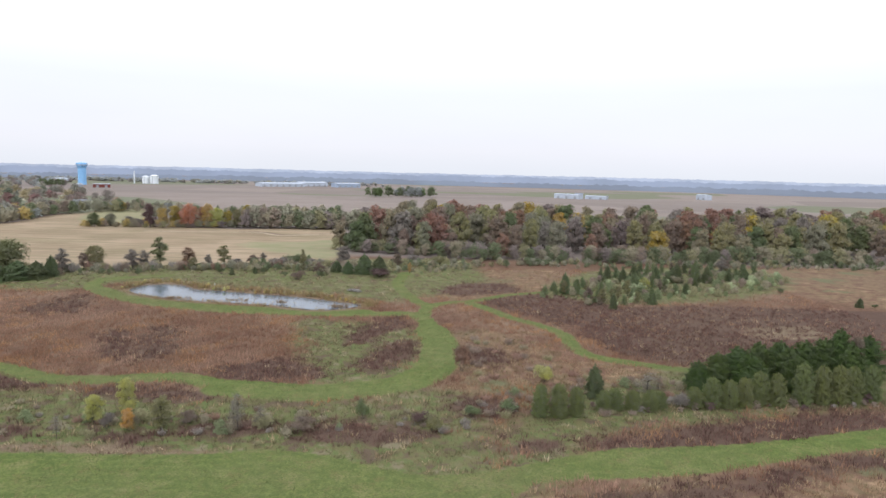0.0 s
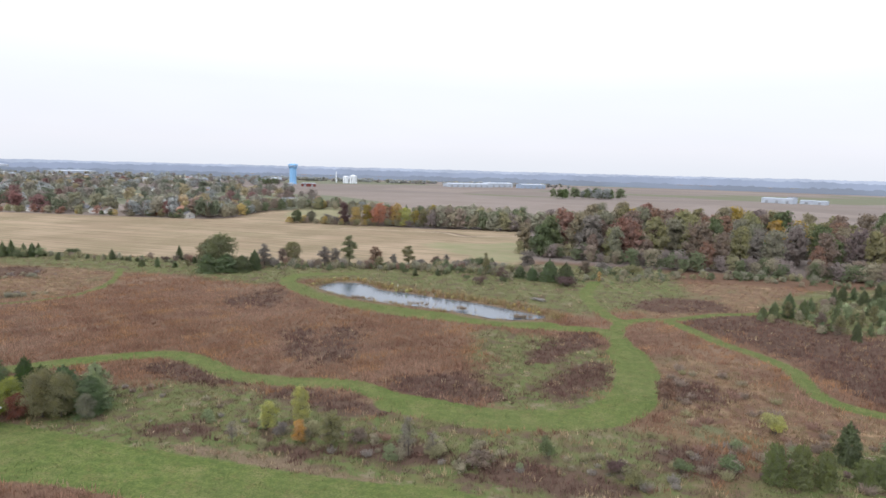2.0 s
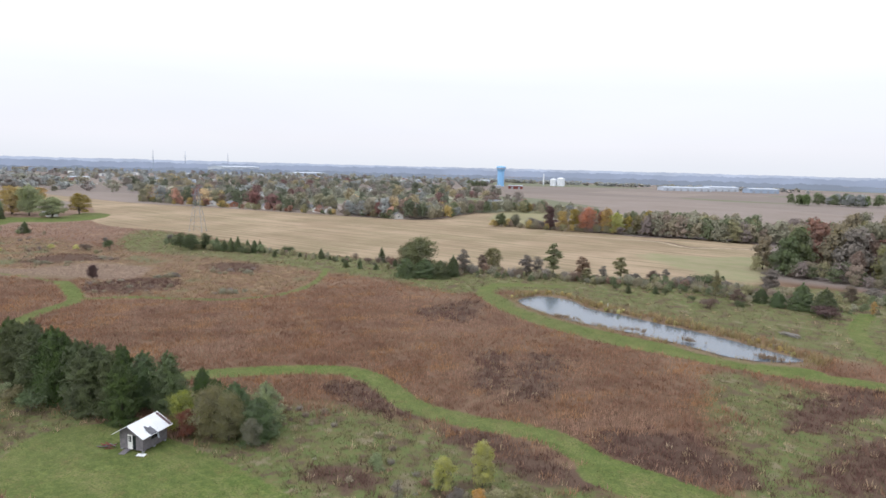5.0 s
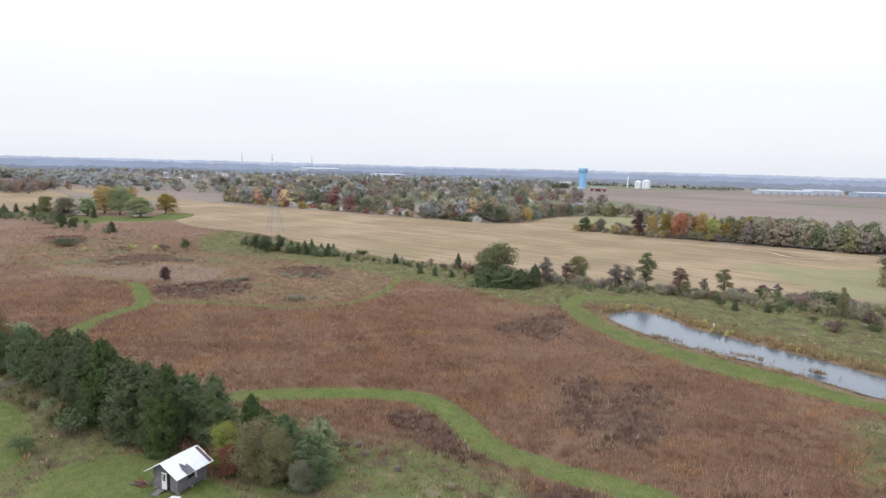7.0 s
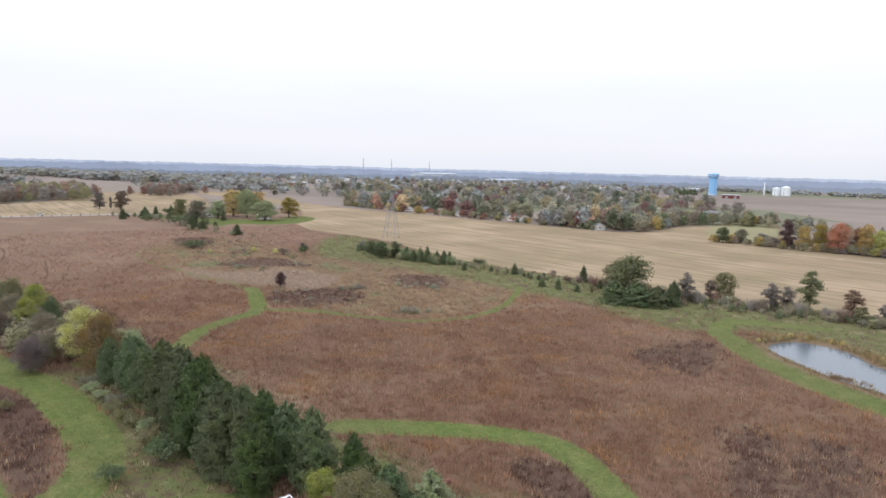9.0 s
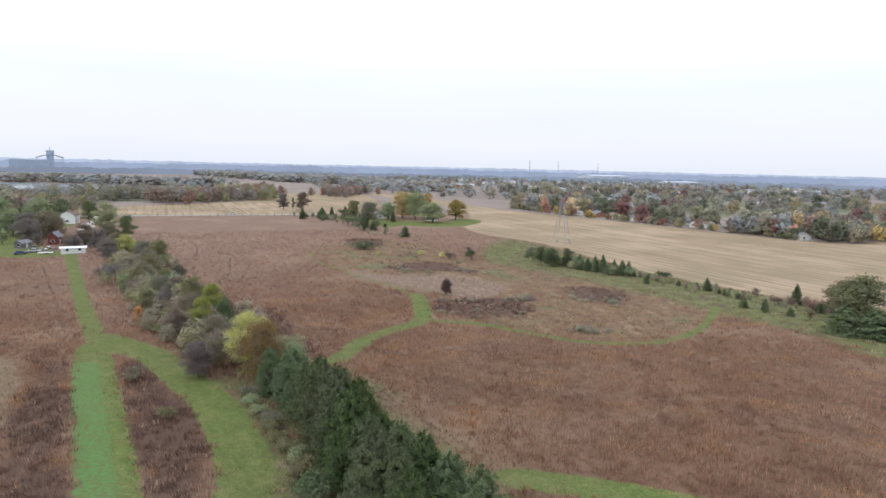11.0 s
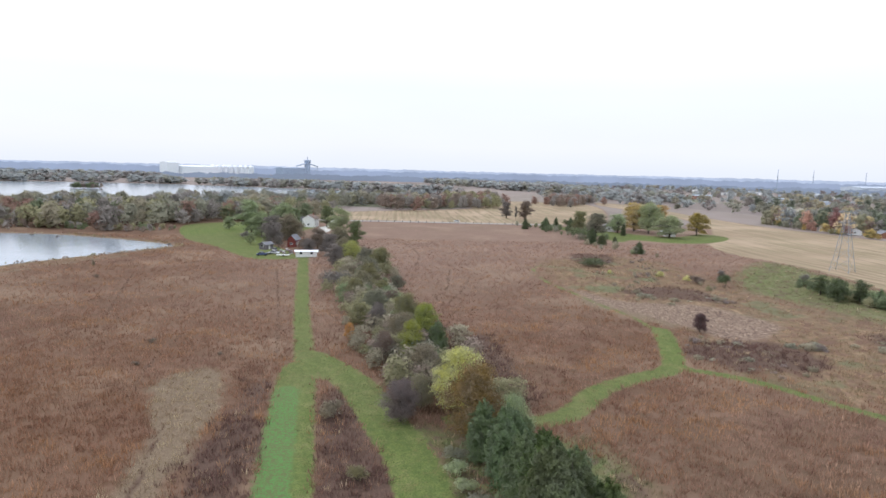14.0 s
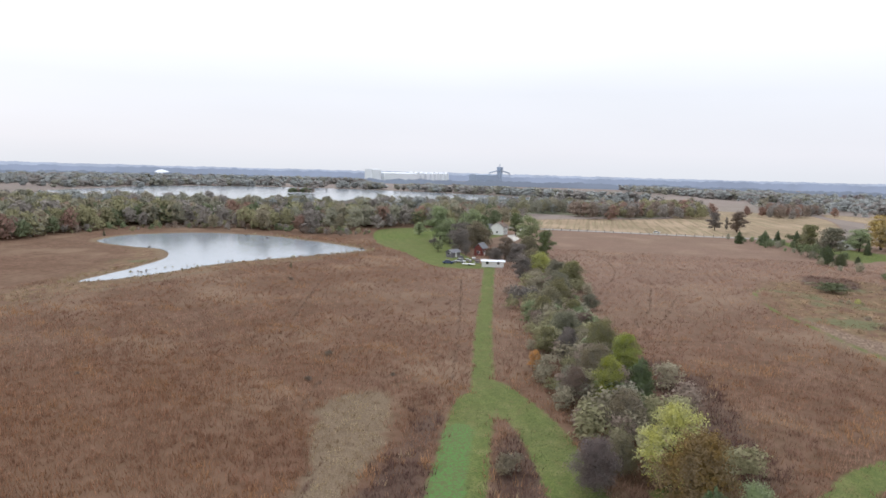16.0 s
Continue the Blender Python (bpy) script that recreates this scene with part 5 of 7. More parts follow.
# ---- houses ----
def house(x, y, turn, w, l, wall, rise, walls, roof, label, name="house", category="house", chimney=False, group=""):
    ob = thing(name, label, category, (x, y, ground_at(x, y) - 0.05), turn, group)
    part("wall", gable_walls(w, l, wall, wall + rise, 0.15), walls, ob)
    over = 0.5
    z1 = wall - over * rise / (w / 2)
    for side in (-1, 1):
        x1 = side * (w / 2 + over)
        bm = slab(bmesh.new(), [(0, -l / 2 - over, wall + rise + 0.02), (x1, -l / 2 - over, z1), (x1, l / 2 + over, z1), (0, l / 2 + over, wall + rise + 0.02)], 0.12)
        bmesh.ops.recalc_face_normals(bm, faces=bm.faces)
        r = part("roof", bm, roof, ob)
        if chimney and side == 1:
            part("chimney", box(bmesh.new(), 0.8, 1.5, l * 0.15, l * 0.15 + 0.7, wall, wall + rise + 0.9), M_BRICK, r)
    part("door", box(bmesh.new(), w / 2 + 0.003, w / 2 + 0.06, -0.5, 0.5, 0.1, 2.1), M_WHITE, ob)
    for side in (-1, 1):
        for k in range(max(1, int(l / 3.2))):
            yy = -l / 2 + (k + 0.5) * l / max(1, int(l / 3.2))
            if side == 1 and abs(yy) < 1.2:
                continue
            for z in ([1.1] if wall < 4.2 else [1.1, 3.7]):
                win = part("window", box(bmesh.new(), side * (w / 2 + 0.03) - 0.028, side * (w / 2 + 0.03) + 0.028, yy - 0.6, yy + 0.6, z, z + 1.2), M_WHITE, ob)
                part("pane", box(bmesh.new(), side * (w / 2 + 0.068) - 0.008, side * (w / 2 + 0.068) + 0.008, yy - 0.5, yy + 0.5, z + 0.1, z + 1.1), M_GLASS, win)
    for end in (-1, 1):
        win = part("window", box(bmesh.new(), -0.7, 0.7, end * (l / 2 + 0.03) - 0.028, end * (l / 2 + 0.03) + 0.028, 1.1, 2.2), M_WHITE, ob)
        part("pane", box(bmesh.new(), -0.6, 0.6, end * (l / 2 + 0.068) - 0.008, end * (l / 2 + 0.068) + 0.008, 1.2, 2.1), M_GLASS, win)
    return ob


# farmstead at the end of the lane
house(-463, 12, 80, 7.5, 8.5, 5.2, 2.2, M_WHITE, M_BROWNSHINGLE, "white two-storey farmhouse with a brown roof", "farmhouse", "house", True)
house(-474, 6, 10, 5, 7, 3.0, 2.0, M_WHITE, M_SHINGLE, "low white wing beside the farmhouse", "farmhouse_wing", "house")
house(-329, 28.5, 8, 3.0, 8.4, 2.3, 0.35, M_WHITE, M_WHITEROOF, "long low white shed with dark openings by the lane", "storage_shed", "shed")
house(-363, 18, 80, 3.6, 6.5, 3.6, 1.8, M_REDWOOD, M_SHINGLE, "small red barn behind the yard", "barn", "barn")
house(-352, 8, 60, 3.4, 5, 2.3, 0.9, M_GREYWOOD, M_SHINGLE, "grey wooden outbuilding in the farm yard", "outbuilding", "shed")
# houses among the trees on the road
house(-474, 200, 75, 8, 9.5, 2.9, 1.5, M_WHITE, M_SHINGLE, "low white house with a grey roof among trees", "roadside_house", "house")
house(-448, 228, 80, 6, 13, 2.3, 0.7, M_WHITE, M_WHITEROOF, "long white outbuilding under the trees", "roadside_shed", "shed")


def car(x, y, turn, colour, label, category="car"):
    ob = thing("car" if category == "car" else category, label, category, (x, y, ground_at(x, y)), turn)
    paint = plain("car_paint", colour, 0.35, vary=0.05, spec=0.5)
    bm = box(bmesh.new(), -2.1, 2.1, -0.85, 0.85, 0.35, 0.95, 0.12)
    part("body", bm, paint, ob)
    bm = bmesh.new()
    lo = [(-1.5, -0.75, 0.95), (1.2, -0.75, 0.95), (1.2, 0.75, 0.95), (-1.5, 0.75, 0.95)]
    hi = [(-1.1, -0.62, 1.5), (0.6, -0.62, 1.5), (0.6, 0.62, 1.5), (-1.1, 0.62, 1.5)]
    a, b = [bm.verts.new(p) for p in lo], [bm.verts.new(p) for p in hi]
    bm.faces.new(b)
    for k in range(4):
        bm.faces.new((a[k], a[(k + 1) % 4], b[(k + 1) % 4], b[k]))
    part("cab", bm, M_GLASS, ob)
    part("roof", box(bmesh.new(), -1.05, 0.55, -0.6, 0.6, 1.5, 1.55, 0.02), paint, ob)
    for sx in (-1.35, 1.35):
        for sy in (-0.8, 0.8):
            part("wheel", tube(bmesh.new(), (sx, sy - 0.1, 0.33), (sx, sy + 0.1, 0.33), 0.33, 0.33, 12), M_TYRE, ob)
    return ob


car(-331, 10.5, 100, srgb(46, 62, 104), "dark blue car parked in the farm yard")
car(-336, 14.5, 70, srgb(190, 190, 192), "pale grey car parked in the farm yard")
car(-345, 13, 20, srgb(86, 80, 78), "dull brown car standing in the junk yard")
car(-520, 106, 85, srgb(214, 214, 214), "white car on the road past the fields")
trailer = thing("trailer", "low white flat trailer lying in the farm yard", "trailer", (-330, 19, ground_at(-330, 19)), 92)
part("bed", box(bmesh.new(), -2.6, 2.6, -1, 1, 0.45, 0.6, 0.03), M_WHITE, trailer)
for sy in (-1.08, 1.08):
    part("wheel", tube(bmesh.new(), (0.3, sy - 0.1, 0.34), (0.3, sy + 0.1, 0.34), 0.34, 0.34, 10), M_TYRE, trailer)
for k, (x, y) in enumerate([(-338, 18), (-342, 16), (-337, 21), (-341, 20.5), (-346, 18), (-334, 12.5)]):
    junk = thing("junk_heap", "heap of mixed boards and scrap in the farm yard", "junk", (x, y, ground_at(x, y)), 33 * k, "yard junk")
    for q in range(7):
        a = rng.uniform(0, 6.3)
        part("scrap", slab(bmesh.new(), [(math.cos(a + i * 1.57) * (0.9 + 0.3 * (i % 2)), math.sin(a + i * 1.57) * 0.7, 0.08 + 0.13 * q + 0.05 * i) for i in range(4)], 0.06),
             (M_REDWOOD, M_GREYWOOD, M_WHITE, M_STEEL)[(k + q) % 4], junk)


def strip(name, line, width, z, material, label):
    """A narrow way laid on the ground."""
    p = spline(line, 4.0)
    d = np.gradient(p, axis=0)
    n = np.column_stack([-d[:, 1], d[:, 0]]) / np.linalg.norm(d, axis=1)[:, None]
    zz = swell(p[:, 0], p[:, 1]) + z
    v = np.vstack([np.column_stack([p + n * width / 2, zz]), np.column_stack([p - n * width / 2, zz])])
    k = np.arange(len(p) - 1)
    f = np.column_stack([k + len(p), k + len(p) + 1, k + 1, k])
    me = mesh_from(name, v, f)
    me.materials.append(material)
    return tagged(new(name, me), label, "road", kind="structure")


strip("road_lane", [(-640, -70), (-560, -30), (-520, -10), (-512, 30), (-512, 90), (-511, 140), (-510, 175)], 6.0, 0.12, M_ASPHALT, "pale grey country road along the fields")
M_DIRT = plain("washed_pale_soil", srgb(172, 156, 134), 0.95, vary=0.35, scale=0.3)
strip("drain", DRAIN, 2.6, 0.1, M_DIRT, "pale washed-out drain winding through the stubble")
strip("drain_bank", [(x + 2, y + 3.2) for x, y in DRAIN[2:]], 2.2, 0.08, plain("dark_bank", srgb(112, 92, 78), 0.95, vary=0.35, scale=0.3), "dark grassy bank beside the drain")
strip("road_drive", [(-513, 22), (-490, 22), (-468, 24), (-455, 20), (-440, 24), (-420, 22)], 5.0, 0.14, M_GRAVEL, "pale gravel drive to the farmhouse")
post = thing("fence_post", "wooden fence post beside the road", "fence post", (-507, 30, 0), 0, "road fence")
part("post", box(bmesh.new(), -0.12, 0.12, -0.12, 0.12, -0.2, 1.5, 0.02), M_GREYWOOD, post)
for k in range(1, 22):
    copy_thing(post, pose(-507, 30 + 5.4 * k, 0, 0, 0, 7 * k))
# ---- planting ----

for rows, where, group in ((FIELD_EDGE + FIELD_EDGE_MORE, "on the edge of the stubble field", "field edge trees"), (HEDGE + HEDGE_MORE, "in the hedge north of the pond", "hedge plants"),
                           (FIELD_CEDARS, "in the thin row beside the field", "field row"), (YOUNG_PINES + YOUNG_PINES_MORE, "in the young plantation", "young plantation"),
                           (FRONT_BUSHES, "in the rough strip", "rough strip bushes"), (EAST_ARBOR, "in the evergreen screen", "evergreen screen"),
                           (EAST_PINES, "behind the evergreen screen", "pine block"), (FARM_TREES + YARD_BRUSH, "around the farm yard", "farm trees"),
                           (HOUSE_TREES + HOUSE_TREES_MORE, "around the roadside houses", "house trees"), (LANE_TREES, "in the ragged row along the lane", "lane trees"),
                           (CABIN_TREES, "beside the grey cabin", "cabin trees")):
    for x, y, h, fat, kind, colour in rows:
        plant(kind, x, y, h, colour, where, group, fat)

for x, y, h in ((-298, -40, 2.2), (-274, -28, 1.3), (-185, 19, 1.0), (-191, 32, 0.7), (-200, 16, 1.2), (-176, -19, 0.7), (-420, -89, 3.2), (-357, -169, 2.8)):
    plant("cedar" if h > 1.55 else "shrub", x, y, h, "brown" if h < 1.55 else "drab", "alone in the brown grass", "lone bushes", 1.1)
# the pine row by the cabin, and the bright trees at its end
for k in range(14):
    u = k / 13
    plant("finepine", -147 + 51 * u + rng.uniform(-0.5, 0.5), 76.8 + 1.3 * math.sin(5 * u) + rng.uniform(-0.8, 0.8) + 5.9 * u, rng.uniform(9.4, 12.0) * min(1.0, 0.68 + 0.9 * u), "bluepine" if k < 4 else rng.choice(["pinec", "pinec", "dgreen"]), "in the row behind the cabin", "pine row", rng.uniform(0.72, 0.88) + (0.08 if k < 4 else 0))
for k in range(12):
    u = k / 11
    plant("finepine", -145 + 50 * u + rng.uniform(-0.5, 0.5), 81.2 + 0.8 * math.sin(7 * u) + 5.8 * u, rng.uniform(8.0, 10.4) * min(1.0, 0.62 + 0.9 * u), rng.choice(["pinec", "bluepine", "bluepine"]), "in the row behind the cabin", "pine row", rng.uniform(0.78, 0.95))
for k in range(9):
    plant("shrub", -146 + 3.6 * k + rng.uniform(-0.8, 0.8), 72.6 + 0.35 * k + rng.uniform(-0.6, 0.6), rng.uniform(1.8, 3.0), rng.choice(["lgreen", "olive", "ash", "lgreen"]), "at the foot of the pine row", "pine row bushes", rng.uniform(0.9, 1.2))
plant("fine", -161.5, 74.5, 10.6, "yellow", "at the end of the pine row", "", 0.95)
plant("finewide", -153.0, 76.0, 10.2, "amber", "beside the pine row", "", 1.0)
plant("finewide", -149.5, 80.5, 7.2, "lgreen", "beside the pine row", "", 0.8)

PLANTATION = [(36, 204), (50, 189), (66, 194), (92, 224), (126, 252), (130, 268), (95, 268), (66, 245)]
for k, (x, y) in enumerate(spread(64, PLANTATION, 36, 3.2)):
    kind, colour = (("youngpine", "bluepine"), ("youngpine", "green"), ("slim", "olive"), ("youngpine", "dgreen"), ("slim", "brown"), ("youngpine", "green"), ("shrub", "drab"))[k % 7]
    plant(kind, x, y, rng.uniform(2.4, 5.2) * (1.0 if kind != "shrub" else 0.6) + (1.2 if y > 235 else 0), colour, "in the young plantation", "young plantation", rng.uniform(0.9, 1.2))
# near woods
WOOD = [(-50, 322), (-45, 308), (0, 297), (40, 291), (90, 293), (155, 299), (250, 309), (430, 340), (545, 430), (500, 520), (325, 468), (195, 448), (80, 436), (-13, 430), (-38, 390)]
for x, y in spread(400, WOOD, 3, 6.6):
    c = rng.choice(["rust", "brown", "olive", "drab", "greyb", "dgreen", "olive", "ash", "olive", "drab", "gold2", "maroon2", "brown", "dgreen", "rust"])
    front = min(1.0, 0.72 + (y - 292) / 120)
    plant("wood", x, y, rng.uniform(13.5, 21.5) * front, c, "in the autumn wood", "woodland", rng.uniform(0.85, 1.2))


# ---- joined far vegetation ----
def twiggy(seed, n, wide=0.45):
    """A bare bush, one metre high: fine upright shoots fanning from the ground."""
    r = np.random.default_rng(seed)
    a, q, t = r.uniform(0, 6.283, n), np.sqrt(r.random(n)), r.uniform(0, 3.14, n)
    low = r.uniform(0, 0.45, n)
    high = np.minimum(1.0, low + r.uniform(0.3, 0.6, n)) * (1.05 - 0.45 * q * q)
    c, d, w = np.cos(a), np.sin(a), 0.016 * r.uniform(0.6, 1.5, n)
    bx, by = c * q * wide * (0.3 + low), d * q * wide * (0.3 + low)
    tx, ty = c * q * wide * (0.35 + high) + r.normal(0, 0.05, n), d * q * wide * (0.35 + high) + r.normal(0, 0.05, n)
    v = np.stack([np.column_stack([bx - w * np.cos(t), by - w * np.sin(t), low]), np.column_stack([bx + w * np.cos(t), by + w * np.sin(t), low]), np.column_stack([tx, ty, high])], 1)
    lie = np.column_stack([c * q, d * q, np.full(n, 0.8)]) + r.normal(0, 0.3, (n, 3))
    return v.reshape(-1, 3), np.arange(3 * n).reshape(n, 3), np.repeat(lie, 3, axis=0)


def template(seed, n, size, boughs=7, wide=0.42, solid=True):
    """A small rounded crown, one metre high."""
    r = np.random.default_rng(seed)
    bl = []
    for k in range(boughs):
        u = (k + 0.5) / boughs
        q = wide * math.sin(math.pi * min(0.95, 0.25 + 0.68 * u)) ** 0.7 * r.uniform(0.15, 0.75)
        bl.append((q * math.cos(2.4 * k), q * math.sin(2.4 * k), 0.16 + 0.66 * u + r.uniform(-0.06, 0.06), wide * r.uniform(0.3, 0.52)))
    p, d = crown_points(r, bl, n)
    v, f = cards(r, p, size, out=d, loose=0.35)
    lie = facing(r, p, d, (0, 0, 0.4), wide, 0.5, 0.15)
    if solid:
        v, f, lie = joined((v, f, lie), cores(r, bl, 0.85 if n < 50 else 0.5))
    v[:, 2] = np.maximum(v[:, 2], 0) / v[:, 2].max()
    return v, f, lie


FAR_FINE = [template(260 + k, 700, 0.042, 13, 0.45, False) for k in range(6)]
FAR_NEAR = [template(200 + k, 560, 0.05, 16, 0.42, False) for k in range(8)]
FAR_TOWN = [template(230 + k, 110, 0.085, 8, 0.44) for k in range(6)]
FAR_MID = [template(220 + k, 40, 0.10, 5, 0.46) for k in range(6)]
FAR_BUSH = [template(240 + k, 260, 0.07, 8, 0.5, False) for k in range(6)]
TWIGS = [twiggy(280 + k, 240) for k in range(5)]
PALETTE = ["rust", "brown", "olive", "ash", "dgreen", "slate", "dgreen", "gold2", "ash", "drab", "olive", "drab"]


def far_trees(name, places, low, high, label, seed, palette=PALETTE, forms=FAR_NEAR, fat=1.0, hue=0.85):
    """Many trees joined in one mesh, each with its own colour, lifted and greyed."""
    r = np.random.default_rng(seed)
    vs, cs, fs, ls, n = [], [], [], [], 0
    mown = zone(np.array(places), "mown")
    for x, y in [p for p, d in zip(places, mown) if d > 1.5]:
        t, f, lie = forms[r.integers(len(forms))]
        h = r.uniform(low, high)
        a = r.uniform(0, 6.283)
        c, s = math.cos(a) * h * fat * r.uniform(0.85, 1.25), math.sin(a) * h * fat * r.uniform(0.85, 1.25)
        v = np.column_stack([t[:, 0] * c - t[:, 1] * s + x, t[:, 0] * s + t[:, 1] * c + y, t[:, 2] * h - 0.3])
        vs.append(v)
        ls.append(np.column_stack([lie[:, 0] * math.cos(a) - lie[:, 1] * math.sin(a), lie[:, 0] * math.sin(a) + lie[:, 1] * math.cos(a), lie[:, 2]]))
        fs.append(f + n)
        n += len(v)
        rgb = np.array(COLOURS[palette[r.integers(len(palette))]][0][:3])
        # The lift and a low hue imitate haze on the far trees.
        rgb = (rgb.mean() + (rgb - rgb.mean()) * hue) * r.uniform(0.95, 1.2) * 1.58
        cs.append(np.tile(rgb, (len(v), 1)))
    me = mesh_from(name, np.vstack(vs), np.vstack(fs))
    lie_layer(me, np.vstack(ls))
    tint_layer(me, np.clip(np.vstack(cs), 0, 1))
    me.materials.append(M_TINT)
    return tagged(new(name, me), label, "trees", kind="stuff")


def along(line, n, width, seed):
    """Places along a line, scattered over a width."""
    r = np.random.default_rng(seed)
    p = spline(line, 3.0)
    k = r.integers(0, len(p), n)
    return [(float(p[i][0] + r.normal(0, width / 2)), float(p[i][1] + r.normal(0, width / 2))) for i in k]


# under-storey and back of the wood
far_trees("wood_understorey", along([(-48, 312), (0, 296), (40, 290), (90, 291), (155, 297), (250, 307), (430, 338)], 300, 5, 1), 3.5, 9, "low brush along the front of the wood", 1, ["dgreen", "drab", "dgreen", "olive", "brown", "dgreen", "maroon2"], FAR_FINE)
far_trees("hedge_brush", along([(-78, 256), (-50, 258), (-20, 262), (10, 268), (40, 276), (90, 280), (200, 292)], 300, 9, 2), 1.4, 3.8, "low tangled brush along the field hedge", 2, ["ash", "drab", "dgreen", "olive", "dgreen"], FAR_BUSH)
far_trees("pond_hedge_brush", along([(-125, 222), (-100, 238), (-70, 246), (-40, 246), (-8, 244), (15, 262)], 210, 6, 3), 0.9, 3.0, "low brush behind the pond", 3, ["ash", "drab", "dgreen", "olive"], FAR_BUSH)
far_trees("lane_brush", along([(-305, 52), (-270, 55), (-235, 58), (-205, 66), (-180, 72), (-165, 74)], 230, 9, 4), 2.2, 6.2, "brambles and brush under the lane trees", 4, ["drab", "drab", "ash", "olive", "olive", "brown", "green"], FAR_FINE, 1.1)
far_trees("plantation_brush", spread(170, [(35, 200), (48, 190), (75, 196), (105, 215), (135, 240), (140, 262), (95, 255), (60, 235)], 14, 2.5), 1.2, 3.8, "young brush and saplings in the plantation", 14, ["lgreen", "brown", "olive", "green", "green", "drab"], FAR_FINE)
far_trees("strip_brush", along([(-62, 94), (-48, 92), (-35, 94), (-24, 92), (-14, 95), (-4, 96)], 60, 5, 15) + along([(-84, 97), (-74, 100), (-60, 101)], 12, 4, 25) + along([(0, 93), (8, 97), (14, 103)], 26, 4, 26), 0.6, 1.7,
          "bare brown brush in the rough strip", 15, ["brown", "greyb", "drab", "drab", "rust", "olive", "greyb"], TWIGS, 1.5)
far_trees("strip_bushes", along([(-58, 92), (-40, 91), (-22, 94), (2, 99), (20, 108), (46, 114)], 34, 5, 27), 1.2, 2.8, "small olive bushes in the rough strip", 27, ["drab", "olive", "green", "drab"], FAR_FINE)
far_trees("east_scrub", spread(70, [(8, 98), (10, 150), (26, 140), (34, 125), (50, 120), (44, 104), (20, 98)], 16, 1.6), 0.8, 2.2, "brown scrub between the paths", 16, ["brown", "drab", "olive", "brown", "rust"], TWIGS, 1.5)
far_trees("mound_scrub", along([(-335, 165), (-300, 160), (-265, 140), (-240, 152)], 70, 7, 17) + along([(-270, 138), (-252, 156), (-243, 160)], 60, 5, 18) + along([(-205, 130), (-195, 138), (-182, 136)], 50, 5, 19), 0.6, 1.8, "low dark scrub on the meadow mounds", 17, ["brown", "drab", "maroon2", "drab"], TWIGS, 1.6)
far_trees("mound_bushes", along([(-250, 136), (-258, 149), (-254, 159), (-247, 155), (-246, 142)], 34, 6, 34) + along([(-199, 127), (-196, 135), (-185, 136), (-184, 129), (-191, 128)], 16, 6, 38) + along([(-332, 138), (-326, 150)], 22, 4, 39) + along([(-199, 150), (-197, 155)], 10, 2, 50) + along([(-197, 168), (-187, 179)], 30, 5, 51) + along([(-164, 147), (-161, 152)], 14, 3, 52), 0.7, 1.9, "low grey-green bushes crowding the meadow mounds", 34, ["ash", "drab", "drab", "maroon2", "ash"], FAR_FINE, 1.8)
far_trees("mound_shrubs", along([(-294, 139), (-294, 155), (-283, 172), (-264, 165)], 12, 4, 35), 1.2, 2.6, "yellowing shrubs beside the mounds", 35, ["olive", "yellowg", "drab"], FAR_FINE, 1.2)
far_trees("pond_bank_brush", along([(-98, 196), (-94, 210), (-88, 213), (-80, 211), (-72, 203), (-60, 200), (-45, 197), (-30, 192), (-22, 187)], 90, 2.2, 22), 0.5, 1.7, "tan and yellow bank bushes round the pond", 22, ["gold2", "drab", "olive", "gold2", "yellowg"], FAR_FINE)
far_trees("lake_bank_brush", along([(-262, -85), (-300, -70), (-335, -45), (-355, -33), (-368, -32), (-385, -70), (-398, -100), (-396, -138)], 90, 3.0, 24), 0.4, 1.2, "brown bank growth round the wide pond", 24, ["brown", "rust", "olive"], FAR_BUSH)
far_trees("cedar_brush", along([(-278, 204), (-262, 203), (-245, 204), (-224, 210)], 70, 4, 20), 1.6, 4.8, "bushy evergreen brush at the field edge", 20, ["dgreen", "green", "olive", "green"], FAR_FINE, 1.2)
far_trees("field_edge_brush", along([(-222, 212), (-190, 217), (-160, 222), (-135, 226)], 60, 7, 21) + along([(-140, 228), (-115, 232), (-95, 240), (-60, 250), (-30, 256)], 110, 5, 28), 0.8, 3.6, "low brush along the edge of the stubble", 21, ["dgreen", "brown", "olive", "drab", "ash"], FAR_FINE)
far_trees("evergreen_brush", along([(18, 103), (40, 106), (70, 110), (85, 113)], 60, 4, 5), 0.8, 2.0, "weeds at the foot of the evergreen screen", 5, ["greyb", "brown", "maroon"], FAR_BUSH)
far_trees("house_brush", along([(-500, 150), (-470, 160), (-440, 170), (-415, 172), (-385, 168), (-350, 176)], 60, 8, 29), 1.5, 5, "bushes and small evergreens round the houses", 29, ["dgreen", "ash", "drab", "green", "dgreen"], FAR_FINE)
far_trees("field_edge_saplings", along([(-168, 224), (-140, 229), (-115, 234), (-95, 241), (-60, 251), (-30, 257)], 60, 4, 33), 2.2, 5.2, "bare saplings along the edge of the stubble", 33, ["brown", "greyb", "drab", "rust", "olive"], TWIGS, 1.1)
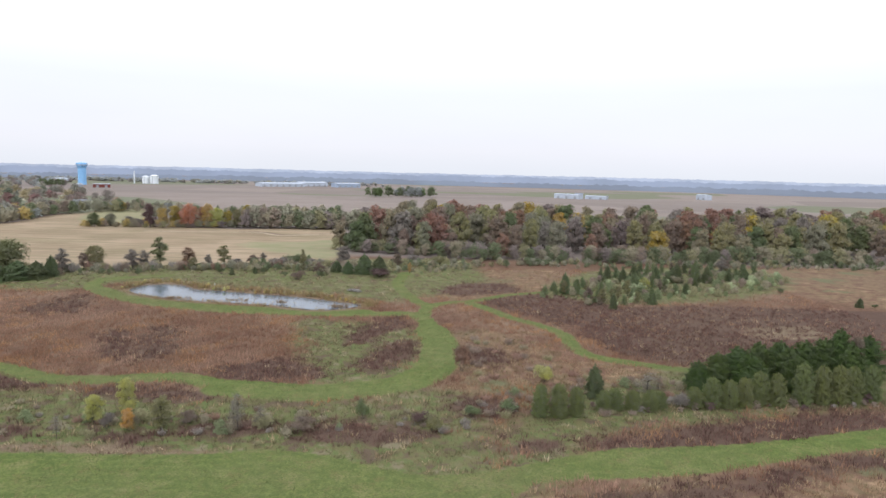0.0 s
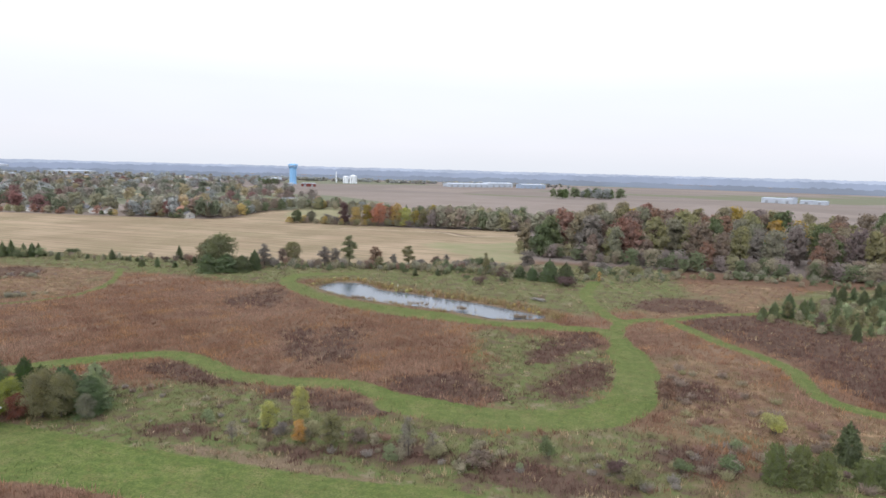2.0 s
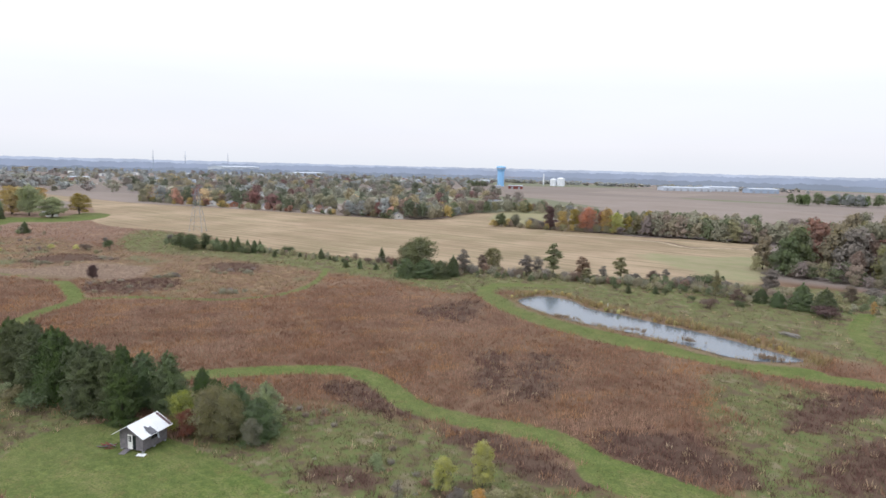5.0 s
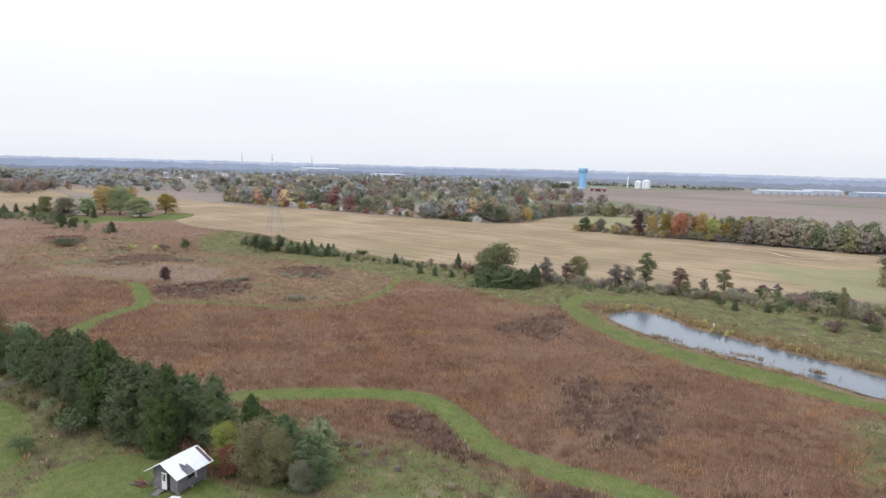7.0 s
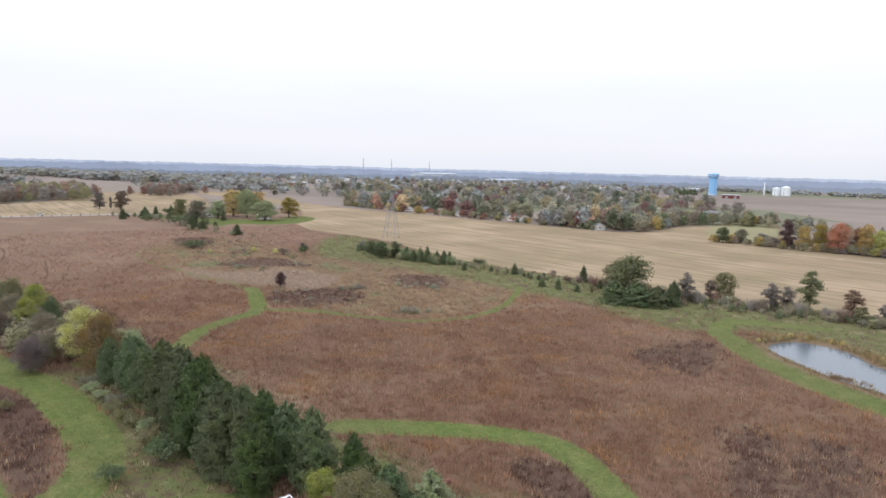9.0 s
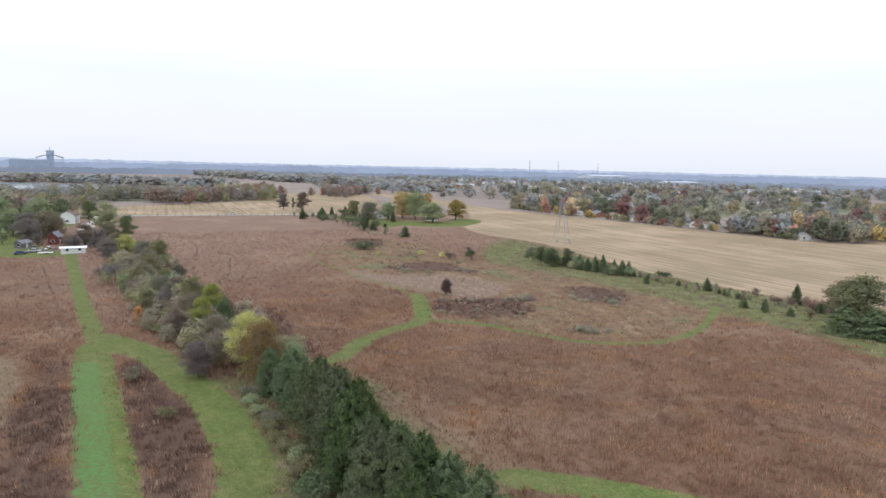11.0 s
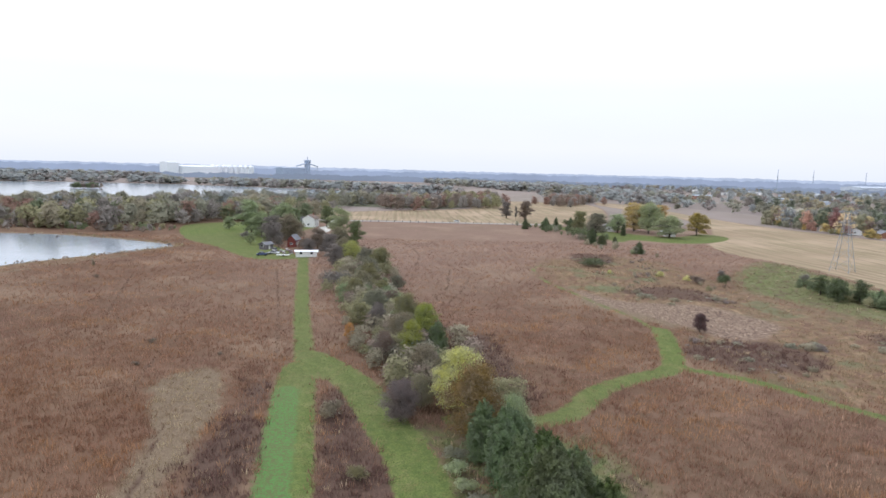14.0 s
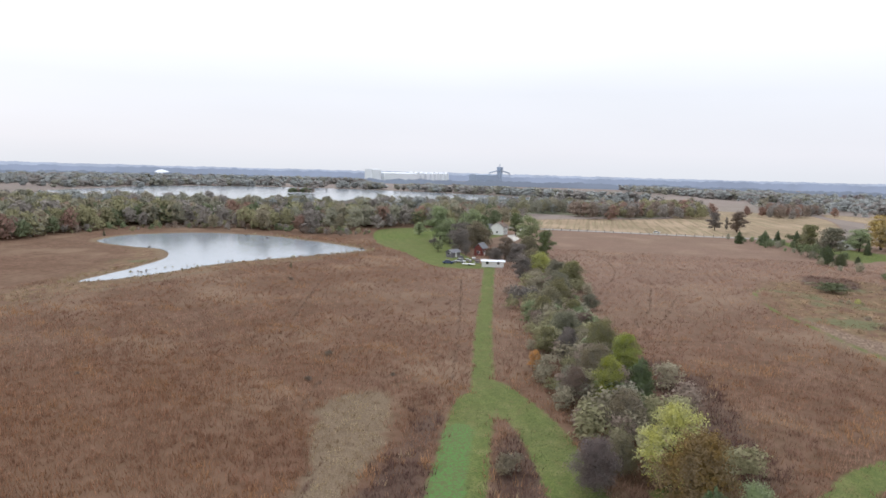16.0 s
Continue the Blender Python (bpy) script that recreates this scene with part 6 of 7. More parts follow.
# coloured hedge line across the stubble
for x, y, h, fat, kind, colour in ((-181, 402, 15, 0.8, "maple", "maroon"), (-174, 404, 13, 0.95, "maple", "gold"), (-168, 409, 14.5, 0.9, "maple", "gold2"), (-160, 410, 15, 1.0, "wide", "orange"),
                                   (-154, 417, 13, 0.9, "maple", "orange3"), (-149, 414, 15, 0.95, "maple", "gold"), (-142, 413, 13, 1.0, "wide", "yellowg"), (-137, 418, 11, 1.1, "maple", "gold2"),
                                   (-165, 416, 11, 1.0, "cedar", "dgreen"), (-146, 424, 14, 0.9, "cedar", "dgreen"), (-131, 416, 12, 1.0, "maple", "olive"), (-214, 398, 9, 1.2, "maple", "dgreen"),
                                   (-208, 406, 8, 1.2, "wide", "ash"), (-197, 408, 6, 1.6, "wide", "greyb"), (-190, 405, 5, 1.6, "wide", "greyb"), (-126, 422, 15, 0.8, "maple", "gold2")):
    plant(kind, x, y, h, colour, "in the hedgerow across the stubble", "hedgerow trees", fat)
far_trees("hedgerow_foot", along([(-218, 398), (-205, 406), (-190, 403), (-170, 406), (-150, 415), (-125, 419)], 70, 5, 53), 2.5, 6, "brush under the hedgerow trees", 53, ["drab", "brown", "ash", "olive", "gold2", "maroon2"], FAR_NEAR, 1.3)
far_trees("hedgerow_dull", along([(-128, 420), (-100, 418), (-75, 424), (-45, 436)], 75, 9, 7), 8, 15, "dull brown and green hedgerow trees across the stubble", 7, ["ash", "drab", "dgreen", "brown", "maroon2", "ash", "olive"])
far_trees("hedgerow_back", along([(-205, 470), (-150, 500), (-90, 520), (-20, 520)], 60, 12, 8), 7, 12, "grey-green hedgerow behind the coloured trees", 8, ["dgreen", "ash", "drab"])
far_trees("suburb_tail", along([(-278, 400), (-285, 440), (-292, 490), (-280, 540), (-230, 540)], 90, 12, 10), 7, 12, "tree belt at the end of the housing", 10)
# housing estate among trees
SUBURB = [(-570, 352), (-500, 360), (-440, 372), (-360, 386), (-292, 392), (-286, 440), (-330, 640), (-520, 900), (-900, 980), (-1200, 800), (-900, 520), (-640, 380)]
front = along([(-560, 376), (-470, 386), (-400, 398), (-330, 408), (-290, 410)], 75, 9, 11) + along([(-565, 360), (-470, 366), (-390, 380), (-330, 388), (-285, 394)], 22, 3, 13)
far_trees("estate_hedge", along([(-565, 354), (-470, 361), (-390, 375), (-330, 384), (-288, 390)], 62, 3, 54), 3, 7.5, "garden hedge and small trees before the houses", 54, ["dgreen", "olive", "drab", "ash", "orange3", "gold2"], FAR_NEAR, 1.2)
far_trees("estate_front_trees", front, 9, 16, "autumn garden trees along the front of the housing", 11, PALETTE + ["orange", "red", "gold", "dgreen", "greyb", "dgreen", "slate"], hue=0.65)
far_trees("estate_trees", spread(330, SUBURB, 12, 11), 8, 15, "autumn trees among the houses", 12, PALETTE + ["dgreen", "ash", "red", "gold2"], FAR_NEAR, 1.25, 0.5)
styles = [(M_WHITE, M_SHINGLE, "white house with a grey roof"), (M_CREAM, M_BROWNSHINGLE, "cream house with a brown roof"), (M_BRICK, M_SHINGLE, "brick house with a grey roof"),
          (M_WHITE, M_BROWNSHINGLE, "white house with a brown roof"), (M_CREAM, M_SHINGLE, "cream house with a grey roof")]
for k, (x, y, turn, l) in enumerate([(-297, 392, 70, 8), (-311, 397, 60, 9), (-330, 399, 100, 10), (-371, 396, 75, 13), (-392, 402, 80, 11), (-421, 381, 78, 13), (-442, 377, 75, 10), (-462, 377, 80, 8),
                                     (-484, 372, 70, 10), (-506, 370, 75, 11), (-556, 367, 70, 8), (-345, 425, 30, 12), (-410, 430, 80, 12), (-450, 425, 100, 11), (-500, 420, 70, 12)]):
    w, r, words = styles[k % 5]
    house(x, y, turn, 8.0, l, 2.9, 1.9, w, r, words + " facing the stubble field", "estate_house", "house", k % 3 == 0, "estate houses")
for k, (x, y) in enumerate(spread(46, SUBURB, 31, 26)):
    w, r, words = styles[k % 5]
    house(x, y, rng.choice([20, 75, 110, 60]), 9.0, rng.uniform(11, 16), 3.0, 2.0, w, r, words + " among estate trees", "estate_house", "house", False, "estate houses")

# ---- water tower, silos and sheds far off ----
M_FARWHITE = plain("pale_grey_blue_sheet", srgb(176, 184, 196), 0.6, vary=0.1, scale=0.15)
M_BLUE = plain("pale_blue_paint", srgb(136, 184, 226), 0.5, vary=0.05, scale=0.2)
M_BIN = plain("bright_bin_steel", srgb(222, 226, 232), 0.5, vary=0.06, scale=0.2)
M_FARBLUE = plain("grey_blue_sheet", srgb(150, 164, 184), 0.6, vary=0.1, scale=0.2)


def lathe(profile, sides=32, ribs=0.0):
    """A turned body from (radius, height) pairs, with shallow flutes if asked."""
    bm = bmesh.new()
    rings = []
    for r, z in profile:
        rings.append([bm.verts.new(((r - (ribs if k % 2 else 0)) * math.cos(2 * math.pi * k / sides), (r - (ribs if k % 2 else 0)) * math.sin(2 * math.pi * k / sides), z)) for k in range(sides)])
    for a, b in zip(rings, rings[1:]):
        for k in range(sides):
            bm.faces.new((a[k], a[(k + 1) % sides], b[(k + 1) % sides], b[k]))
    bm.faces.new(rings[-1])
    bm.faces.new(rings[0][::-1])
    return bm


tower = thing("water_tower", "pale blue water tower with a wide tank on a fluted shaft", "water tower", (-677, 1208, 0))
part("shaft", lathe([(7.6, -1), (7.2, 2), (6.9, 20), (7.0, 30), (8.6, 34)], 40, 0.35), M_BLUE, tower)
part("tank", lathe([(8.6, 34.0), (9.6, 35.2), (9.8, 37), (9.8, 39.6), (8.8, 40.6), (3.0, 41.6), (0.3, 41.9)], 40), M_BLUE, tower)
part("band", lathe([(9.86, 35.6), (9.92, 35.7), (9.92, 37.6), (9.86, 37.7)], 40), M_FARBLUE, tower, "darker band of faded lettering round the tank")
part("door", box(bmesh.new(), -1.2, 1.2, -7.75, -7.4, 0, 3), M_STEEL, tower)
for x, y, r, h in [(-640, 1385, 7.2, 17), (-624, 1390, 8.6, 19.5)]:
    silo = thing("silo", "tall white round storage silo", "silo", (x, y, 0), 0, "silos")
    part("drum", lathe([(r, -0.5), (r, h * 0.86)], 36, 0.12), M_BIN, silo)
    part("cap", lathe([(r + 0.15, h * 0.86), (r * 0.5, h * 0.97), (0.5, h)], 36), M_BIN, silo)
    part("ladder", box(bmesh.new(), -0.3, 0.3, -r - 0.3, -r - 0.1, 0, h * 0.86), M_STEEL, silo)
stack = thing("chimney_stack", "slender white stack near the silos", "stack", (-668, 1392, 0))
part("pipe", lathe([(1.4, -0.5), (1.1, 25), (1.3, 25.2), (1.3, 26)], 20), M_BIN, stack)


def long_shed(x, y, turn, w, l, h, walls, roof, label, name="warehouse", group="warehouses"):
    ob = thing(name, label, "warehouse", (x, y, 0), turn, group)
    part("wall", gable_walls(w, l, h, h + w * 0.06, 0.3), walls, ob)
    for side in (-1, 1):
        bm = slab(bmesh.new(), [(0, -l / 2 - 0.4, h + w * 0.06 + 0.03), (side * (w / 2 + 0.4), -l / 2 - 0.4, h), (side * (w / 2 + 0.4), l / 2 + 0.4, h), (0, l / 2 + 0.4, h + w * 0.06 + 0.03)], 0.25)
        bmesh.ops.recalc_face_normals(bm, faces=bm.faces)
        part("roof", bm, roof, ob)
    for k in range(max(2, int(l / 14))):
        yy = -l / 2 + (k + 0.5) * l / max(2, int(l / 14))
        for side in (-1, 1):
            part("door", box(bmesh.new(), side * (w / 2 + 0.06) - 0.05, side * (w / 2 + 0.06) + 0.05, yy - 2, yy + 2, 0, min(4.2, h * 0.7)), M_STEEL, ob)
    return ob


long_shed(-360, 1420, -52, 36, 100, 6.5, M_FARWHITE, M_FARWHITE, "long low white factory beyond the fields")
long_shed(-310, 1500, -52, 36, 70, 8, M_FARWHITE, M_FARWHITE, "white factory hall behind the first")
long_shed(-225, 1480, -52, 30, 60, 8, M_FARBLUE, M_FARWHITE, "grey-blue factory annexe with a pale roof")
long_shed(-578, 1090, -60, 12, 26, 5.5, M_REDWOOD, M_FARWHITE, "red farm shed with a white roof by the tower", "machine_shed", "farm sheds")
long_shed(-612, 1085, -60, 8, 9, 5, M_FARWHITE, M_FARWHITE, "small white shed by the tower", "machine_shed", "farm sheds")
long_shed(214, 1100, 55, 16, 46, 7, M_FARWHITE, M_FARWHITE, "white farm shed on the open fields", "machine_shed", "farm sheds")
long_shed(262, 1100, 60, 14, 36, 5, M_FARWHITE, M_FARWHITE, "long pale poultry shed on the open fields", "machine_shed", "farm sheds")
long_shed(236, 1120, 30, 9, 12, 9, M_FARWHITE, M_SHINGLE, "tall white barn on the open fields", "machine_shed", "farm sheds")
long_shed(487, 1205, 20, 14, 26, 9, M_FARWHITE, M_FARWHITE, "white rounded barn on the open fields", "machine_shed", "farm sheds")
long_shed(-800, 1330, 20, 30, 110, 7, M_FARWHITE, M_FARWHITE, "long white depot behind the tower")
long_shed(-1810, 1410, 17, 60, 200, 18, M_FARWHITE, M_FARWHITE, "large white works beyond the town")
long_shed(-1400, 1350, 5, 40, 140, 9, M_FARWHITE, M_FARWHITE, "white store building in the town")
long_shed(-1500, 1500, 65, 40, 120, 9, M_FARWHITE, M_FARWHITE, "white hall in the town")
for k, (x, y) in enumerate([(-960, 1110), (-1080, 1010), (-1180, 1180), (-900, 1240), (-1250, 900), (-1010, 1320), (-1330, 1120), (-1130, 1420), (-820, 1010), (-1420, 980), (-1000, 640), (-1120, 560),                             (-1050, 380), (-1260, 520)]):
    long_shed(x, y, (37 * k) % 180, 14, 26 + 5 * (k % 4), 5, (M_FARWHITE, M_CREAM, M_BRICK)[k % 3], (M_FARWHITE, M_SHINGLE, M_FARWHITE)[k % 3], "pale low building far off in the town", "town_building", "town buildings")

for k, (x, y) in enumerate(spread(26, [(-760, 760), (-1100, 560), (-1650, 800), (-1700, 1300), (-1000, 1450), (-780, 1150)], 37, 60)):
    long_shed(x, y, (53 * k) % 180, 11, 18 + 4 * (k % 5), 5.5, (M_FARWHITE, M_WHITE)[k % 2], (M_FARWHITE, M_SHINGLE, M_WHITE)[k % 3], "white low building far off in the town", "town_building", "town buildings")

# ---- grain works beyond the lake ----
for x, y, w, l, h, turn in [(-2030, -545, 60, 150, 28, 66), (-1935, -580, 30, 40, 38, 66), (-2080, -520, 40, 70, 22, 66), (-2180, -500, 40, 60, 30, 66)]:
    long_shed(x, y, turn, w, l, h, M_BIN, M_BIN, "large pale block of the grain works across the lake", "grain_works", "grain works")
for k in range(8):
    bin_ = thing("grain_bin", "pale round steel grain bin across the lake", "grain bin", (-2090 - 24 * k, -505 + 11 * k, 0), 0, "grain bins")
    part("drum", lathe([(10, -0.5), (10, 30)], 28, 0.2), M_BIN, bin_)
    part("cap", lathe([(10.2, 30), (5, 34), (0.8, 36)], 28), M_BIN, bin_)
elev = thing("grain_elevator", "tall grey elevator tower with conveyor arms", "elevator", (-2600, -290, 0), 66)
part("shaft", box(bmesh.new(), -8, 8, -8, 8, -0.5, 52, 0.3), M_FARBLUE, elev)
part("headhouse", box(bmesh.new(), -11, 11, -6, 6, 52, 62, 0.3), M_FARBLUE, elev)
part("mast", box(bmesh.new(), -1, 1, -1, 1, 62, 74), M_FARBLUE, elev)
for s in (-1, 1):
    part("conveyor", tube(bmesh.new(), (0, 0, 50), (0, s * 75, 38), 2.2, 2.2, 6), M_FARBLUE, elev)
    part("leg", tube(bmesh.new(), (0, s * 72, -0.5), (0, s * 72, 39), 1.5, 1.2, 6), M_FARBLUE, elev)
long_shed(-2470, -330, 66, 30, 150, 30, M_FARBLUE, M_FARBLUE, "grey-blue row of tall grain stores", "grain_works", "grain works")
dome = thing("dome", "low white dome beyond the trees", "dome", (-1700, -1130, 0))
part("shell", lathe([(26, 0), (25, 8), (20, 16), (11, 21), (1, 23)], 32), M_BIN, dome)
for x, y, h in [(-2150, 1326, 68), (-2600, 1750, 75), (-2500, 1900, 70)]:
    mast = thing("radio_mast", "thin grey radio mast on the horizon", "mast", (x, y, 0), 0, "masts")
    part("pole", lathe([(1.5, -0.5), (1.2, h * 0.6), (0.8, h)], 8), M_FARBLUE, mast)
    part("platform", box(bmesh.new(), -2.5, 2.5, -2.5, 2.5, h * 0.62, h * 0.64), M_FARBLUE, mast)

# ---- far belts ----
far_trees("lake_wood", along([(-370, -330), (-420, -215), (-452, -130), (-482, -60), (-520, -25), (-570, -20)], 360, 34, 40), 9, 16, "wood between the pond and the lake", 40, ["drab", "ash", "olive", "greyb", "drab", "dgreen", "ash", "rust", "olive", "greyb", "drab"])
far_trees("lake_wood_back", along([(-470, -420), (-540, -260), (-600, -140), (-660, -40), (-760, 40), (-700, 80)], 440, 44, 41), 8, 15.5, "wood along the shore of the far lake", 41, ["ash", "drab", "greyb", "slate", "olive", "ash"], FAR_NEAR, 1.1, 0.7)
far_trees("lake_wood_edge", along([(-320, -205), (-375, -192), (-418, -155), (-424, -105), (-418, -75), (-440, -40)], 150, 8, 42), 1.5, 5, "bushes along the back of the pond", 42, ["greyb", "olive", "green", "brown"], FAR_BUSH)
far_trees("wood_left", along([(-290, -205), (-340, -205), (-400, -210), (-440, -195)], 110, 16, 43) + along([(-280, -260), (-380, -260), (-460, -230)], 110, 30, 44), 8, 14, "olive wood beside the pond", 43, ["olive", "drab", "ash", "olive", "rust", "dgreen"])
far_trees("corner_wood", along([(-640, 60), (-690, 90), (-720, 140), (-800, 150)], 130, 30, 44), 9, 16, "brown wood at the corner of the fields", 44, ["brown", "rust", "greyb", "olive"])
far_trees("corner_copse", along([(-760, 240), (-820, 260), (-860, 300)], 70, 24, 45), 8, 13, "brown copse on the open fields", 45, ["brown", "rust", "greyb"])
far_trees("conifer_group", along([(-110, 960), (-70, 985), (-20, 1015)], 34, 12, 46), 12, 19, "dark evergreen clump round a distant farm", 46, ["dgreen", "pinec", "dgreen", "slate"])
far_trees("tower_clump", along([(-720, 1120), (-690, 1110), (-660, 1130)], 26, 14, 47), 8, 14, "grey-green clump near the tower", 47, ["greyb", "dgreen"])
# Slate colours and low hue put haze into the town trees and belts.
far_trees("town_trees", spread(560, [(-600, 420), (-560, 900), (-760, 1350), (-1200, 1560), (-1600, 1300), (-1850, 700), (-1500, 330), (-900, 260)], 48, 20), 8, 14, "trees over the distant town, greyed with painted haze", 48, ["slate", "ash", "slate", "drab", "slate", "maroon2"], FAR_TOWN, 1.3, 0.7)
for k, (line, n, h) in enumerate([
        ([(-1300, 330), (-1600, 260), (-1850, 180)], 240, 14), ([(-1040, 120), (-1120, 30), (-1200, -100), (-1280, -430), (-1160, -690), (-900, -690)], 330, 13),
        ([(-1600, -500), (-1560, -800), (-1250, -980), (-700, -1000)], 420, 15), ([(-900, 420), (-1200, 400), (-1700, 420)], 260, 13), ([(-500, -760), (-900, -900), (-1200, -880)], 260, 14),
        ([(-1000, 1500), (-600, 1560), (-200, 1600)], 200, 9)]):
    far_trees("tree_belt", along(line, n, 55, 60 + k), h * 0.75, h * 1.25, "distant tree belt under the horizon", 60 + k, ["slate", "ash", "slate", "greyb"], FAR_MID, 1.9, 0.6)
islet = far_trees("islet_bushes", along([(-952, -360), (-974, -339)], 26, 7, 49), 5, 9, "dark bushes on a small islet in the lake", 49, ["dgreen", "brown"])


def backdrop(name, radius, low, high, colour, glow, seed, label):
    """The last line of woods under the horizon, with haze painted as emission."""
    r = np.random.default_rng(seed)
    n = 2600
    a = np.linspace(0, 2 * math.pi, n, endpoint=False)
    h = low + (high - low) * (0.5 + 0.12 * np.sin(a * 9 + seed) + 0.12 * np.sin(a * 53 + 2 * seed) + 0.12 * np.sin(a * 161) + 0.10 * np.sin(a * 417)) + r.uniform(-1, 1, n) * (high - low) * 0.15
    x, y = -60 + radius * np.cos(a), 80 + radius * np.sin(a)
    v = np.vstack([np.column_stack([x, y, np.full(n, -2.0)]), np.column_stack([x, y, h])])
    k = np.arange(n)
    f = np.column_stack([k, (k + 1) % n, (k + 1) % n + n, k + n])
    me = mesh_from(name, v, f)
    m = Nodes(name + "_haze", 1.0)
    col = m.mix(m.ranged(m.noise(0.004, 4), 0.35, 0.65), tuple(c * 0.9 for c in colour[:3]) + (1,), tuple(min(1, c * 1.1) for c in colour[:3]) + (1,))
    # The ring glows in its haze colour; nothing lights it.
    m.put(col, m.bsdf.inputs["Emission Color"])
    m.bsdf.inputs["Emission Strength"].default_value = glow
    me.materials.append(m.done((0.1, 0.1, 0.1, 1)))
    return tagged(new(name, me), label, "backdrop", kind="structure")


backdrop("backdrop_far", 4700, 28, 37, srgb(170, 182, 206), 1.0, 3, "pale blue line of woods, its haze a glowing colour")
backdrop("backdrop_mid", 1880, 9, 19, srgb(122, 135, 158), 0.9, 11, "grey-blue line of woods, its haze a glowing colour")
backdrop("backdrop_near", 2780, 20, 31, srgb(142, 156, 184), 0.95, 7, "blue-grey line of woods, its haze a glowing colour")


# ---- tall grass and weeds ----
def waves(x, y, s, k):
    """A cheap smooth noise between 0 and 1."""
    return 0.5 + 0.17 * (np.sin(x / s + 1.7 * k) * np.cos(y / s * 1.13 + k) + np.sin((x * 0.6 + y * 0.8) / s * 1.9 + 2.3 * k) + np.sin((x * 0.8 - y * 0.55) / s * 3.1 + 0.7 * k))


def tufts(name, x, y, tall, spreads, blades, colours, label, seed, width=0.07):
    """Clumps of blades: x, y and height of each clump, and its colour."""
    r = np.random.default_rng(seed)
    n = len(x)
    a = r.uniform(0, 6.283, (n, blades))
    rad = spreads * np.sqrt(r.random((n, blades)))
    bx, by = x[:, None] + rad * np.cos(a), y[:, None] + rad * np.sin(a)
    bz = swell(bx, by) - 0.03
    h = tall[:, None] * r.uniform(0.55, 1.15, (n, blades))
    t = r.uniform(0, 6.283, (n, blades))
    w = width * r.uniform(0.7, 1.4, (n, blades)) * (0.6 + tall[:, None] * 0.5)
    lean = 0.35 * h
    lx, ly = lean * np.cos(a + r.normal(0, 0.6, (n, blades))), lean * np.sin(a + r.normal(0, 0.6, (n, blades)))
    v = np.empty((n, blades, 3, 3), np.float32)
    v[:, :, 0] = np.stack([bx - w * np.cos(t), by - w * np.sin(t), bz], -1)
    v[:, :, 1] = np.stack([bx + w * np.cos(t), by + w * np.sin(t), bz], -1)
    v[:, :, 2] = np.stack([bx + lx, by + ly, bz + h], -1)
    me = mesh_from(name, v.reshape(-1, 3), np.arange(n * blades * 3).reshape(-1, 3))
    tint_layer(me, np.repeat(np.clip(colours, 0, 1), blades * 3, axis=0))
    me.materials.append(M_GRASS)
    return tagged(new(name, me), label, "grass", kind="stuff")


M_GRASS = tint_material("dry_grass", 0.85, low=0.7, high=1.3, through_light=0.15, leafy=False)
gr = np.random.default_rng(77)
px, py = gr.uniform(-400, 125, 330000), gr.uniform(-95, 262, 330000)
reach = np.sqrt((np.clip(px, -88, 4) - px) ** 2 + (np.clip(py, 0, 64) - py) ** 2)
keep = gr.random(len(px)) < np.clip(1.5 - reach / 130, 0.24, 1)
px, py, reach = px[keep], py[keep], reach[keep]
P2 = np.column_stack([px, py])
ZP = {k: zone(P2, k) for k in ("mown", "water", "dark", "rough", "pale", "tan", "stubble", "track", "soil")}
wob = (waves(px, py, 6, 1) - 0.5) * 6 + (waves(px, py, 1.9, 2) - 0.5) * 5 + gr.normal(0, 0.8, len(px))
open_ = (ZP["track"] > 0.45) & (ZP["mown"] > gr.uniform(-0.55, 0.5, len(px))) & (ZP["water"] > 0.6) & (ZP["stubble"] > 0.5)
open_ &= ZP["soil"] + (waves(px, py, 3, 4) - 0.5) * 7 > gr.uniform(-1.5, 0.5, len(px))
open_ &= area_distance(P2, np.array(WOOD, float)) > 2
reed = open_ & (ZP["water"] < 2.4 + 5.0 * waves(px, py, 5, 6))
dark = open_ & ~reed & (ZP["dark"] + wob * 1.0 < 0) & (gr.random(len(px)) < 0.86)
pale = open_ & ~reed & ~dark & (ZP["pale"] + 0.4 * wob < 0)
rough = open_ & ~reed & ~dark & ~pale & (ZP["rough"] + wob * 1.5 < 0)
tan = open_ & ~reed & ~dark & ~pale & ~rough & (ZP["tan"] + wob * 1.8 < 0)
red = open_ & ~reed & ~dark & ~pale & ~rough & ~tan


def blend(n, mask, *names):
    """Colours for clumps, wandering between the given ones."""
    c = np.array([dull(*q, 0.78)[:3] for q in names])
    u = np.clip(waves(px[mask], py[mask], n, 3) * 0.75 + gr.random(mask.sum()) * 0.4 - 0.07, 0, 0.999) * (len(names) - 1)
    i = u.astype(int)
    f = (u - i)[:, None]
    return c[i] * (1 - f) + c[np.minimum(i + 1, len(names) - 1)] * f


